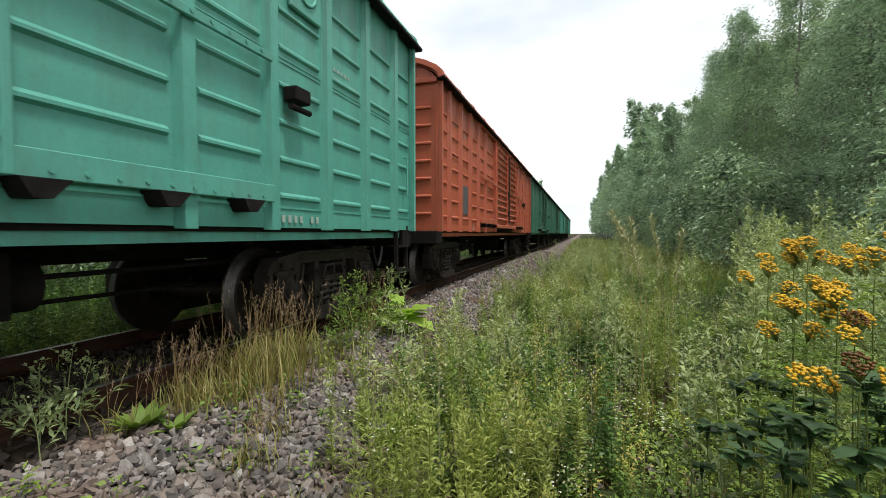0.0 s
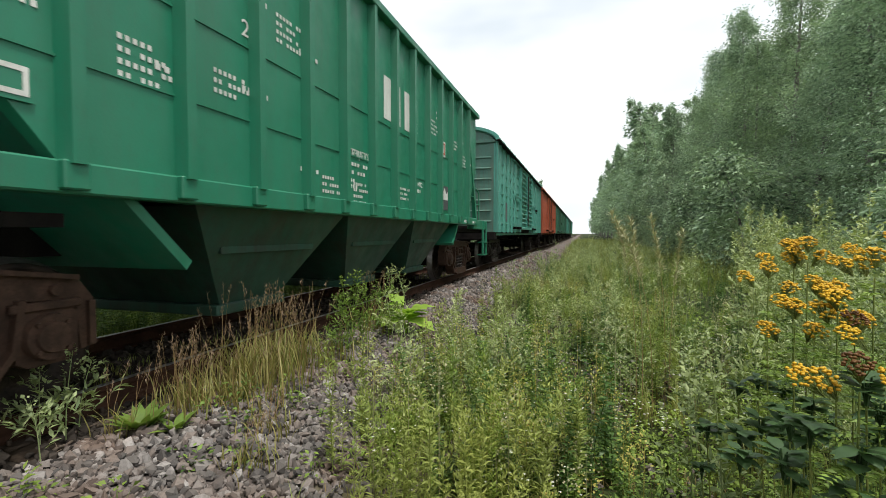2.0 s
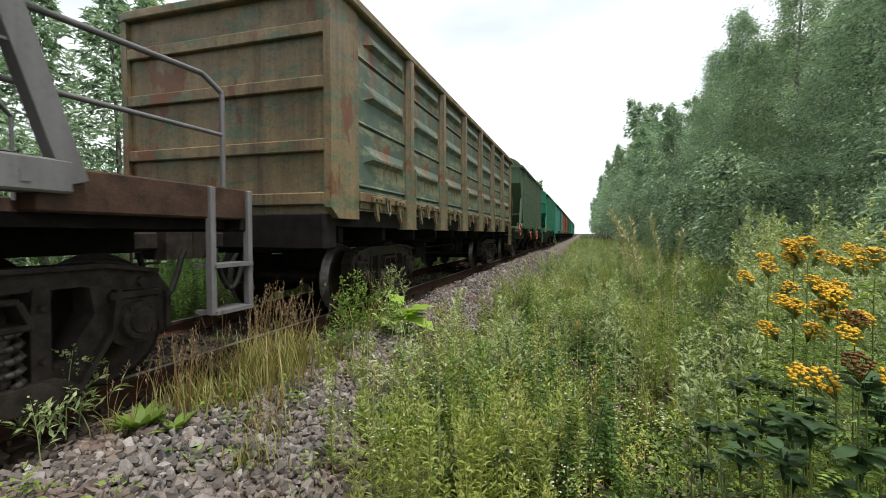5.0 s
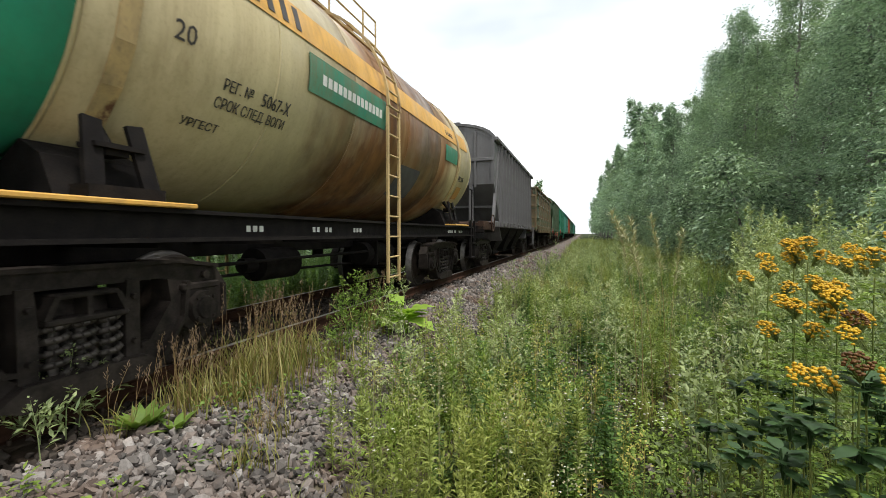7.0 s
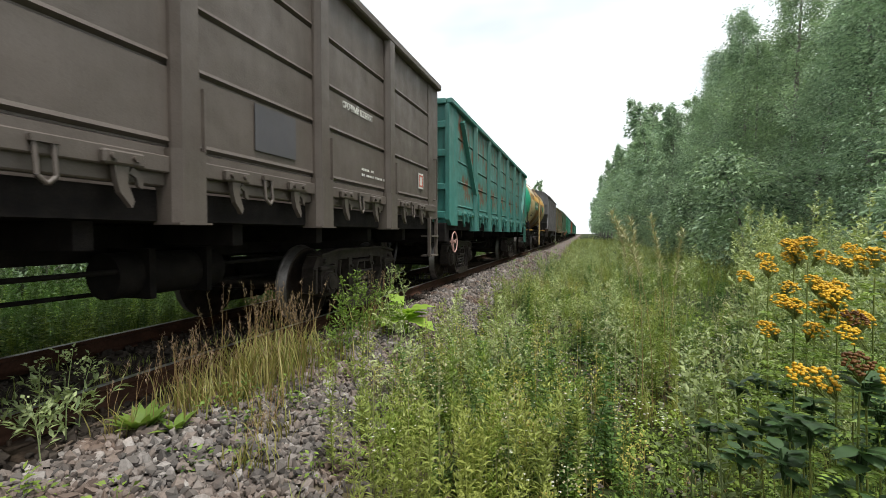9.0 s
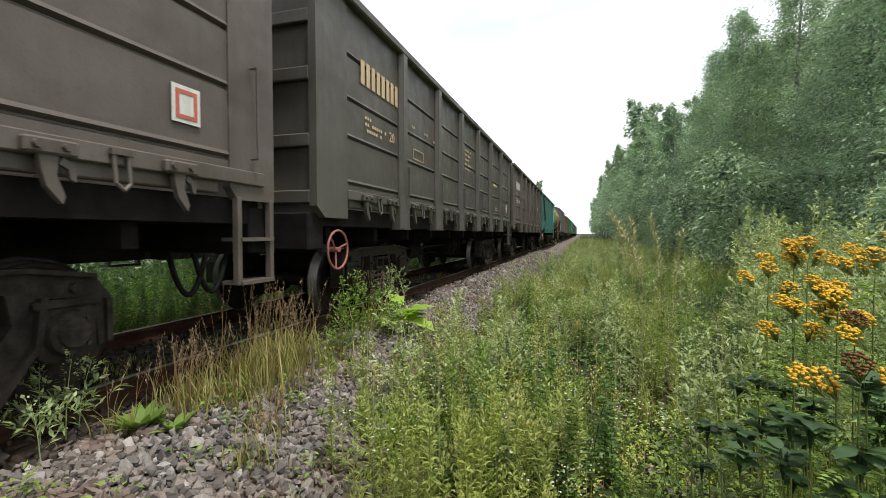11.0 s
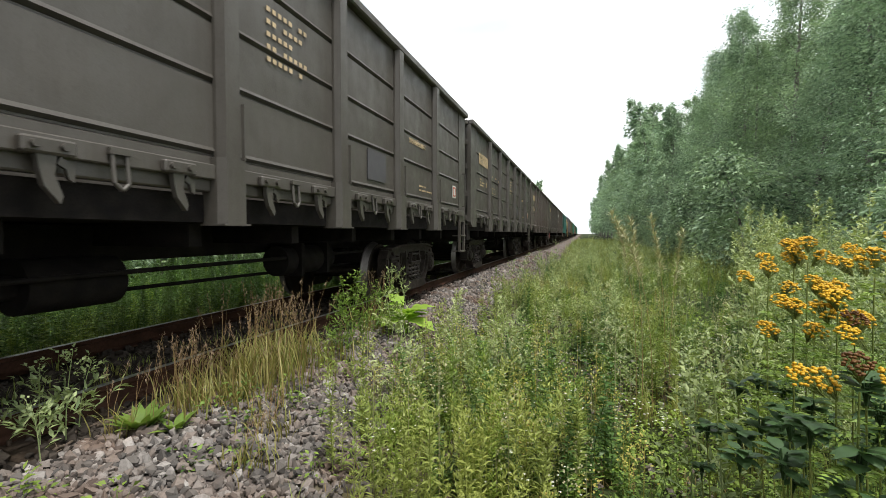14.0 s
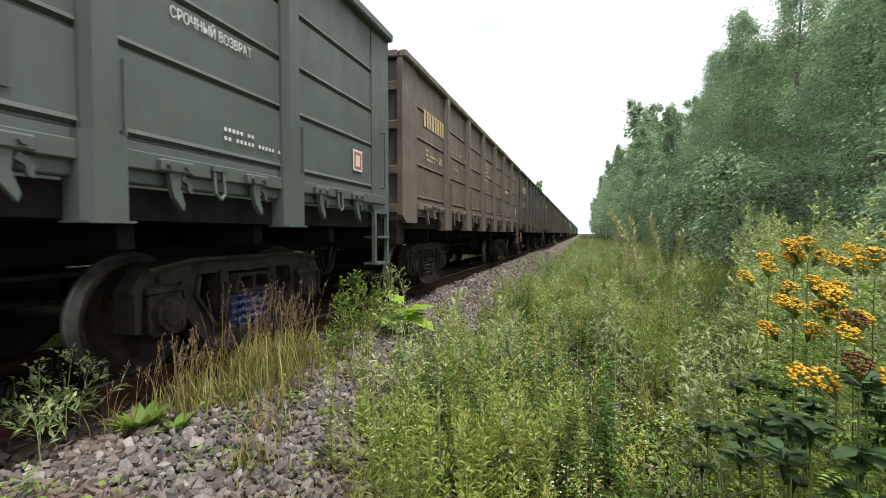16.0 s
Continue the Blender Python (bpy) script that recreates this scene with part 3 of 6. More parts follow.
def placard(wagon, y, z, w, h, x, frame_mat, face):
    s = Shape().box(x, x + 0.006, y, y + w, z, z + h)
    p = part("placard", s, face, wagon, "small painted marking square")
    t = w * 0.12
    s = Shape()
    i = w * 0.12
    for a in ((y + i, y + w - i, z + i, z + i + t), (y + i, y + w - i, z + h - i - t, z + h - i), (y + i, y + i + t, z + i + t, z + h - i - t), (y + w - i - t, y + w - i, z + i + t, z + h - i - t)):
        s.box(x + 0.006, x + 0.010, *a)
    part("border", s, frame_mat, p)
    return p


def spoked_wheel(wagon, x, y, z, r, material, label):
    s = Shape().torus((x, y, z), r, r * 0.062, "x", 30, 8)
    for i in range(3):
        a = 2 * math.pi * i / 3 + 0.3
        s.rod((x - 0.03, y, z), (x, y + r * math.cos(a), z + r * math.sin(a)), r * 0.05, n=6)
    s.rod((x - 0.12, y, z), (x + 0.02, y, z), r * 0.14, n=10)
    return part("brake_wheel", s, material, wagon, label)


def step_ladder(wagon, y, material, x=1.5, top=1.3, low=0.5, wide=0.4):
    s = Shape()
    for e in (0, 1):
        s.box(x - 0.03, x + 0.03, y + e * wide - 0.025, y + e * wide + 0.025, low, top, 0.006)
    for z in (low, low + 0.36):
        s.box(x - 0.16, x + 0.05, y, y + wide, z, z + 0.03)
    return part("step_ladder", s, material, wagon)


def grab_rail(wagon, x, y, z0, z1, material):
    s = Shape().path([(x, y, z0), (x + 0.07, y, z0), (x + 0.07, y, z1), (x, y, z1)], 0.012, 6)
    return part("grab_rail", s, material, wagon)


def start_wagon(label, y, base, ends, cast=None, springs=None, group="freight wagons of the train", name="freight_wagon"):
    """An empty wagon at its place along the track, with bogies, couplers and hoses."""
    w = tagged(new(name), label, "freight wagon", group)
    w.empty_display_size = 0.5
    sets = []
    for e in (-1, 1):
        sets += [(o, dy, e * base) for o, dy in bogie(w, e * base, cast or M_BOGIE, springs or M_SPRING)]
        part("coupler", kept(("coupler", e), lambda: coupler_mesh(e)), M_BOGIE, w, at=pose(0, e * ends, 0))
        part("brake_hose", kept(("hose", e), lambda: hose_mesh(e)), M_RUBBER, w, "sagging rubber brake hose", at=pose(0, e * ends, 0))
    TRAIN.append((w, y, sets))
    return w


def under_gear(w, half, reservoir=1.0, z=1.0):
    """Centre sill, cross members, brake cylinder, reservoir and rods."""
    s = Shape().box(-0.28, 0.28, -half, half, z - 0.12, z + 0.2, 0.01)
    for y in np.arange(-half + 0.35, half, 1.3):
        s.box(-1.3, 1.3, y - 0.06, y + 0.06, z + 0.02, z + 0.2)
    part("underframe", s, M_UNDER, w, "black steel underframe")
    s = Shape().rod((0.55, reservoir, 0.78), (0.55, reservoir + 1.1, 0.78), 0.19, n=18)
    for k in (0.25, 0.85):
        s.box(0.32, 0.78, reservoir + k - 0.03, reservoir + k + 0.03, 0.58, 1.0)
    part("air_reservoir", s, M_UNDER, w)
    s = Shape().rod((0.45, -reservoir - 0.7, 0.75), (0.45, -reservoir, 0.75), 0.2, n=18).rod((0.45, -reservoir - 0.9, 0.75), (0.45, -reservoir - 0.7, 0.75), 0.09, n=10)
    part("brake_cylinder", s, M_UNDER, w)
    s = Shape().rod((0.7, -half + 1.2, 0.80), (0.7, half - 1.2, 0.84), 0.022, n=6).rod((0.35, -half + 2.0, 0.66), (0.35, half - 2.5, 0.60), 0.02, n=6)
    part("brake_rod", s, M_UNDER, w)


def gondola(label, y, body, post, marks, wheel=None, brace=False, edge=None, placard_mat=None, extra=True, springs=None):
    """Open gondola: ribbed steel side panels between posts, floor hatches with latches along the sill."""
    half = 6.76
    w = start_wagon(label, y, 4.325, half + 0.05, springs=springs)
    under_gear(w, half - 0.25)
    edge = edge or post
    stops = [-6.10, -4.40, -2.61, -0.87, 0.87, 2.61, 4.40, 6.22]
    stamped = body is M_GON_RUST
    lines = (1.72, 2.51, 3.33) if stamped else (1.74, 2.29, 2.75, 3.27)

    def panel(length, k):
        s = Shape()
        prof = [(1.46, 1.64), (1.50, 1.64)]
        for z in lines:
            prof += [(1.50, z - 0.035), (1.472, z - 0.022), (1.472, z - 0.008), (1.512, z + 0.012), (1.50, z + 0.04)]
        prof += [(1.50, 3.85), (1.46, 3.85)]
        s.prism([(k * x, z) for x, z in prof], -length / 2, length / 2, "y")
        if stamped:
            for z in (2.13, 2.93, 3.62):
                a, b = length / 2 - 0.17, length / 2 - 0.34
                v = [(k * 1.499, -a, z - 0.10), (k * 1.499, a, z - 0.10), (k * 1.499, a, z + 0.13), (k * 1.499, -a, z + 0.13), (k * 1.565, -b, z - 0.035), (k * 1.565, b, z - 0.035), (k * 1.565, b, z + 0.0), (k * 1.565, -b, z + 0.0)]
                s.add(v, [(0, 1, 2, 3), (4, 5, 6, 7), (0, 1, 5, 4), (1, 2, 6, 5), (2, 3, 7, 6), (3, 0, 4, 7)])
        return s.mesh("side_panel")

    def hatch(length, k):
        s = Shape().box(k * 1.40, k * 1.50, -length / 2, length / 2, 1.44, 1.55, 0.01)
        return s.mesh("floor_hatch")

    def latch(k):
        s = Shape()
        s.box(k * 1.545, k * 1.60, -0.12, 0.14, 1.53, 1.615, 0.012)
        for v in (-0.07, 0.07):
            s.rod((k * 1.60, v, 1.575), (k * 1.625, v, 1.575), 0.022, n=6)
        s.prism([(-0.05, 1.56), (0.05, 1.56), (0.035, 1.43), (0.075, 1.32), (0.06, 1.28), (-0.015, 1.37), (-0.04, 1.46)], k * 1.54, k * 1.58)
        s.prism([(0.07, 1.53), (0.14, 1.48), (0.135, 1.40), (0.105, 1.415), (0.095, 1.465), (0.05, 1.49)], k * 1.55, k * 1.575)
        return s.mesh("latch")

    def ring(k):
        s = Shape().path([(k * 1.56, -0.045, 1.60), (k * 1.575, -0.045, 1.42), (k * 1.58, 0, 1.38), (k * 1.575, 0.045, 1.42), (k * 1.56, 0.045, 1.60)], 0.014, 6)
        s.box(k * 1.55, k * 1.58, -0.07, 0.07, 1.59, 1.625)
        return s.mesh("tie_ring")

    def post_mesh(k):
        s = Shape()
        s.prism([(k * 1.50, -0.10), (k * 1.53, -0.10), (k * 1.60, -0.075), (k * 1.60, 0.075), (k * 1.53, 0.10), (k * 1.50, 0.10)], 1.55, 3.84, "z")
        s.prism([(k * 1.42, -0.135), (k * 1.56, -0.135), (k * 1.625, -0.10), (k * 1.625, 0.10), (k * 1.56, 0.135), (k * 1.42, 0.135)], 1.19, 1.70, "z")
        s.box(k * 1.40, k * 1.635, -0.14, 0.14, 1.185, 1.20)
        s.box(k * 1.60, k * 1.63, 0.085, 0.10, 1.70, 2.15)
        return s.mesh("side_post")

    for k in (-1, 1):
        for a, b in zip(stops, stops[1:]):
            mid, length = (a + b) / 2, round(b - a, 3)
            part("side_panel", kept(("gpanel", length, k, body.name), lambda: panel(length, k)), body, w, at=pose(0, mid, 0))
            part("floor_hatch", kept(("ghatch", length, k, body.name), lambda: hatch(length - 0.2, k)), post, w, at=pose(0, mid, 0))
            for off in (-0.42, 0.38):
                part("latch", kept(("latch", k, edge.name), lambda: latch(k)), edge, w, at=pose(0, mid + off, 0))
            part("tie_ring", kept(("ring", k, edge.name), lambda: ring(k)), edge, w, at=pose(0, mid - 0.02, 0))
        for a in stops[1:-1]:
            part("side_post", kept(("gpost", k, post.name), lambda: post_mesh(k)), post, w, at=pose(0, a, 0))
        s = Shape().box(k * 1.475, k * 1.545, -6.09, 6.6, 1.53, 1.645, 0.008)
        part("side_sill", s, edge, w)
        s = Shape().box(k * 1.46, k * 1.60, -half, half, 3.84, 3.96, 0.02)
        part("top_rail", s, edge, w)
        s = Shape().prism([(-half, 1.42), (-half + 0.16, 1.30), (-6.10, 1.30), (-6.10, 3.84), (-half, 3.84)], k * 1.44, k * 1.53)
        part("corner_plate", s, post, w)
        s = Shape().prism([(6.22, 1.50), (6.30, 1.40), (half, 1.40), (half, 3.84), (6.22, 3.84)], k * 1.44, k * 1.515)
        part("corner_plate", s, post, w)
        if brace:
            s = Shape().beam((k * 1.545, -5.75, 3.68), (k * 1.545, -4.15, 1.75), 0.07, 0.11, (1, 0, 0))
            part("diagonal_brace", s, post, w)
            s = Shape().beam((k * 1.545, 6.4, 3.68), (k * 1.545, 4.75, 1.75), 0.07, 0.11, (1, 0, 0))
            part("diagonal_brace", s, post, w)
        step_ladder(w, 6.31 if k > 0 else -6.73, post, k * 1.5, 1.42, 0.70)
        grab_rail(w, k * 1.53, k * 6.45, 1.75, 2.5, edge)
    for e in (-1, 1):
        s = Shape().box(-1.44, 1.44, e * (half - 0.12), e * (half - 0.06), 1.35, 3.85)
        for z in (1.45, 2.05, 2.75, 3.35):
            s.box(-1.44, 1.44, e * (half - 0.07), e * (half + 0.0), z, z + 0.14, 0.012)
        part("end_wall", s, post, w)
        s = Shape().box(-1.46, 1.46, e * (half - 0.1), e * (half + 0.04), 3.84, 3.955, 0.015)
        part("end_rail", s, edge, w)
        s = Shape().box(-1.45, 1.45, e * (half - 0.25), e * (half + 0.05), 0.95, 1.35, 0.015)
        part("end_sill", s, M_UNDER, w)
    # Thick black floor stands in for cross beams and the shade between them.
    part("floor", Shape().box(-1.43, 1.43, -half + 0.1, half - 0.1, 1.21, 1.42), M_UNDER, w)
    if wheel:
        spoked_wheel(w, 1.52, -6.32, 0.94, 0.22, wheel, "spoked brake wheel")
        part("wheel_shaft", Shape().rod((0.6, -6.32, 0.94), (1.45, -6.32, 0.94), 0.03, n=8).box(1.3, 1.42, -6.6, -6.25, 0.92, 1.0), M_UNDER, w)
    if marks and extra:
        placard(w, 5.69, 1.90, 0.24, 0.26, 1.513, placard_mat or M_RED_MARK, M_WHITE if placard_mat is None else M_GREY_PATCH)
        letters(w, "СРОЧНЫЙ ВОЗВРАТ", 3.12, 2.60, 0.11, 1.514, marks, stretch=0.72)
        part("lettering_bars", bars_mesh([(3.60, 1.93, 8), (3.60, 1.86, 16)], 1.512, 0.042, 0.03, 0.014), marks, w, "two rows of small stencilled marks")
        digits(w, -5.72, 3.02, 0.30, 1.514, marks)
        letters(w, "20", -4.84, 2.46, 0.2, 1.514, marks)
        part("lettering_bars", bars_mesh([(-5.6, 2.60, 3), (-5.6, 2.52, 10), (-5.55, 2.44, 7)], 1.512, 0.055, 0.05, 0.018), marks, w, "three rows of small stencilled marks")
        part("lettering_bars", bars_mesh([(-3.9, 2.86, 2), (-3.3, 2.86, 3), (-2.8, 2.82, 4)], 1.512, 0.06, 0.05, 0.018), marks, w, "row of small stencilled marks")
        part("lettering_bars", bars_mesh([(-0.35 + 0.0, 3.1 - 0.11 * i, 8 - i % 3) for i in range(5)], 1.512, 0.06, 0.06, 0.02), marks, w, "rows of stencilled marks")
        s = Shape()
        for a in ((-3.85, -3.35, 2.36, 2.375), (-3.85, -3.35, 2.52, 2.535), (-3.85, -3.835, 2.375, 2.52), (-3.365, -3.35, 2.375, 2.52)):
            s.box(1.513, 1.517, *a)
        part("marking_box", s, marks, w)
        part("repaint_patch", Shape().box(1.5125, 1.516, 1.62, 2.20, 1.84, 2.24), M_GREY_PATCH, w, "grey repainted patch")
    return w


def boxcar(label, y, body, dusty, marks=M_WHITE, detail=True, half=7.95):
    """Covered boxcar: ribbed panels between posts, two sliding corrugated doors, arched roof with eaves."""
    w = start_wagon(label, y, half - 1.85, half + 0.10)
    under_gear(w, half - 0.3, 2.0)
    xs = 1.50
    dh = 2.12
    posts = [dh + 0.35] + [half - 0.72 - 0.93 * i for i in range(5)]
    posts = sorted(set(round(p, 3) for p in posts if p > dh + 0.3))

    def panel(length, k, ribs):
        s = Shape().box(k * (xs - 0.05), k * xs, -length / 2, length / 2, 1.18, 4.12)
        for i in range(ribs):
            z = 1.46 + i * 0.345
            a = length / 2 - 0.13
            s.prism([(k * xs, z - 0.02), (k * (xs + 0.028), z), (k * (xs + 0.028), z + 0.022), (k * xs, z + 0.05)], -a, a, "y")
        for z in (2.72, 2.76):
            s.box(k * xs, k * (xs + 0.008), -length / 2, length / 2, z, z + 0.014)
        s.box(k * xs, k * (xs + 0.01), -length / 2, length / 2, 1.36, 1.375)
        return s.mesh("side_panel")

    def post_mesh(k):
        s = Shape().prism([(k * xs, -0.085), (k * (xs + 0.07), -0.055), (k * (xs + 0.07), 0.055), (k * xs, 0.085)], 1.16, 4.12, "z")
        return s.mesh("side_post")

    def door_leaf(k):
        s = Shape()
        prof = [(xs + 0.02, 1.42)]
        z = 1.46
        while z < 4.0:
            prof += [(xs + 0.06, z), (xs + 0.06, z + 0.10), (xs + 0.115, z + 0.125), (xs + 0.115, z + 0.15), (xs + 0.06, z + 0.19)]
            z += 0.205
        prof += [(xs + 0.06, 4.06), (xs + 0.02, 4.06)]
        s.prism([(k * a, b) for a, b in prof], -1.0, 1.0, "y")
        for e in (-1, 1):
            s.box(k * (xs + 0.02), k * (xs + 0.125), e * 1.0, e * 1.05, 1.40, 4.08, 0.008)
        return s.mesh("sliding_door")

    edges = [dh] + posts[1:] + [half]
    for k in (-1, 1):
        for e in (-1, 1):
            for a, b in zip(edges, edges[1:]):
                part("side_panel", kept(("bpanel", round(b - a, 3), k, body.name), lambda: panel(b - a, k, 7)), body, w, at=pose(0, e * (a + b) / 2, 0))
            for p in posts[1:]:
                part("side_post", kept(("bpost", k, body.name), lambda: post_mesh(k)), body, w, at=pose(0, e * p, 0))
            part("sliding_door", kept(("bdoor", k, body.name), lambda: door_leaf(k)), body, w, at=pose(0, e * 1.20 + 0.19, 0))
            s = Shape().box(k * xs, k * (xs + 0.10), e * (half - 0.06), e * half, 1.16, 4.12, 0.01)
            part("corner_post", s, body, w)
            part("door_post", Shape().box(k * (xs - 0.06), k * (xs + 0.10), e * 2.07, e * 2.16, 1.18, 4.1, 0.01), body, w)
            if detail:
                s = Shape()
                for z in (1.40, 2.62):
                    s.box(k * (xs + 0.075), k * (xs + 0.11), e * dh, e * (dh + 2.25), z, z + (0.15 if z < 2 else 0.07), 0.006)
                    for i in range(12):
                        s.rod((k * (xs + 0.108), e * (dh + 0.12 + 0.18 * i), z + 0.045), (k * (xs + 0.118), e * (dh + 0.12 + 0.18 * i), z + 0.045), 0.016, n=6)
                part("door_guide", s, body, w, "drilled door guide strip")
                for i in range(3):
                    s = Shape().prism([(e * (dh + 0.3 + 0.75 * i), 1.40), (e * (dh + 0.55 + 0.75 * i), 1.40), (e * (dh + 0.45 + 0.75 * i), 1.30), (e * (dh + 0.36 + 0.75 * i), 1.30)], k * xs, k * (xs + 0.17))
                    part("guide_bracket", s, M_UNDER, w)
        s = Shape().box(k * (xs - 0.02), k * (xs + 0.14), -dh, dh, 1.30, 1.41, 0.012)
        part("door_sill", s, body, w)
        s = Shape().box(k * (xs - 0.04), k * (xs + 0.09), -dh - 2.2, dh + 2.2, 4.02, 4.14, 0.01)
        part("door_rail", s, body, w)
        # Black sheet across the opening; its colour holds the shade of the door gap.
        s = Shape().box(k * (xs - 0.1), k * (xs - 0.02), -dh, dh, 1.20, 4.1)
        part("doorway_shade_sheet", s, M_UNDER, w, "black sheet standing in for shade behind the doors")
        s = Shape().box(k * (xs + 0.11), k * (xs + 0.17), 0.12, 0.30, 1.75, 1.95, 0.01).box(k * (xs + 0.11), k * (xs + 0.17), 0.06, 0.34, 2.45, 2.6, 0.01)
        s.rod((k * (xs + 0.15), 0.19, 1.5), (k * (xs + 0.15), 0.19, 3.9), 0.025, n=6)
        part("door_latch", s, M_BOGIE, w)
        if detail:
            s = Shape().box(k * (xs + 0.02), k * (xs + 0.17), 4.62, 4.86, 2.36, 2.50, 0.015).rod((k * (xs + 0.12), 4.6, 2.3), (k * (xs + 0.12), 4.9, 2.3), 0.03, n=8)
            part("seal_box", s, M_UNDER, w)
            s = Shape().box(k * (xs + 0.005), k * (xs + 0.05), 4.72, 5.25, 3.28, 3.85, 0.015)
            s.torus((k * (xs + 0.05), 4.98, 3.56), 0.16, 0.02, "x", 18, 6)
            part("roof_vent_hatch", s, body, w)
        step_ladder(w, k * (half - 0.55), M_UNDER, k * 1.48, 1.25, 0.55)
        grab_rail(w, k * (xs + 0.02), k * (half - 0.35), 1.7, 2.3, body)
    arc = [(1.64 * math.cos(a), 4.14 + 0.52 * math.sin(a)) for a in [math.pi * i / 14 for i in range(15)]]
    inner = [(1.56 * math.cos(a), 4.10 + 0.46 * math.sin(a)) for a in [math.pi * i / 14 for i in range(14, -1, -1)]]
    s = Shape().prism(arc + inner, -half - 0.12, half + 0.12, "y")
    for yy in np.arange(-half, half + 0.1, half / 6):
        s.prism([(x * 1.006, z + 0.015) for x, z in arc] + [(x * 0.98, z - 0.02) for x, z in inner], yy - 0.03, yy + 0.03, "y")
    part("roof", s, body, w, "arched sheet roof with seams")
    for k in (-1, 1):
        s = Shape().box(k * 1.52, k * 1.68, -half - 0.12, half + 0.12, 4.085, 4.145, 0.012)
        part("eaves", s, M_UNDER, w, "dark eaves strip")
    gable = [(1.46 * math.cos(a), 4.10 + 0.46 * math.sin(a)) for a in [math.pi * i / 14 for i in range(15)]]
    for e in (-1, 1):
        s = Shape().prism([(-1.46, 1.18), (1.46, 1.18)] + gable, e * (half - 0.06), e * (half - 0.01), "y")
        for c in (-1.0, 0.0, 1.0):
            for i in range(7):
                z = 1.5 + i * 0.345
                s.prism([(e * (half - 0.01), z - 0.02), (e * (half + 0.02), z), (e * (half + 0.02), z + 0.025), (e * (half - 0.01), z + 0.05)], c - 0.36, c + 0.36)
        for c in (-0.5, 0.5):
            s.box(c - 0.08, c + 0.08, e * (half - 0.01), e * (half + 0.09), 1.18, 4.2, 0.015)
        s.box(-1.5, 1.5, e * (half - 0.01), e * (half + 0.06), 4.05, 4.15, 0.01)
        part("end_wall", s, dusty, w)
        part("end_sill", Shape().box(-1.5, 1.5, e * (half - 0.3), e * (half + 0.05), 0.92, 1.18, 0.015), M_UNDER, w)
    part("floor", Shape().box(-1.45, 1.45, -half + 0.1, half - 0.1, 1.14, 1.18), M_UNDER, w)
    for k in (-1, 1):
        part("side_sill", Shape().box(k * 1.30, k * 1.43, -half + 0.1, half - 0.1, 1.06, 1.18), body, w)
    if detail and marks:
        part("number_bars", bars_mesh([(half - 3.45, 1.23, 8)], xs + 0.011, 0.10, 0.06, 0.035), M_FADED_MARK, w, "running number as plain bars")
        part("number_bars", bars_mesh([(-3.6, 1.23, 5)], xs + 0.011, 0.10, 0.06, 0.035), M_FADED_MARK, w, "length mark as plain bars")
        letters(w, "2", -5.0, 1.22, 0.2, xs + 0.012, M_FADED_MARK)
        part("repaint_patch", Shape().box(xs + 0.001, xs + 0.029, -6.33, -5.60, 1.57, 2.25), M_GREY_PATCH, w, "dark grey repainted patch")
        part("faded_marks", bars_mesh([(half - 2.4, 2.95, 6), (half - 2.4, 2.85, 8)], xs + 0.004, 0.06, 0.05, 0.03), M_FADED_MARK, w, "faded stencilled marks")
        part("faded_marks", bars_mesh([(-half + 0.9, 3.5, 5), (-half + 1.8, 3.5, 5), (-half + 1.8, 3.38, 4)], xs + 0.004, 0.09, 0.06, 0.04), M_FADED_MARK, w, "faded stencilled marks")
    return w


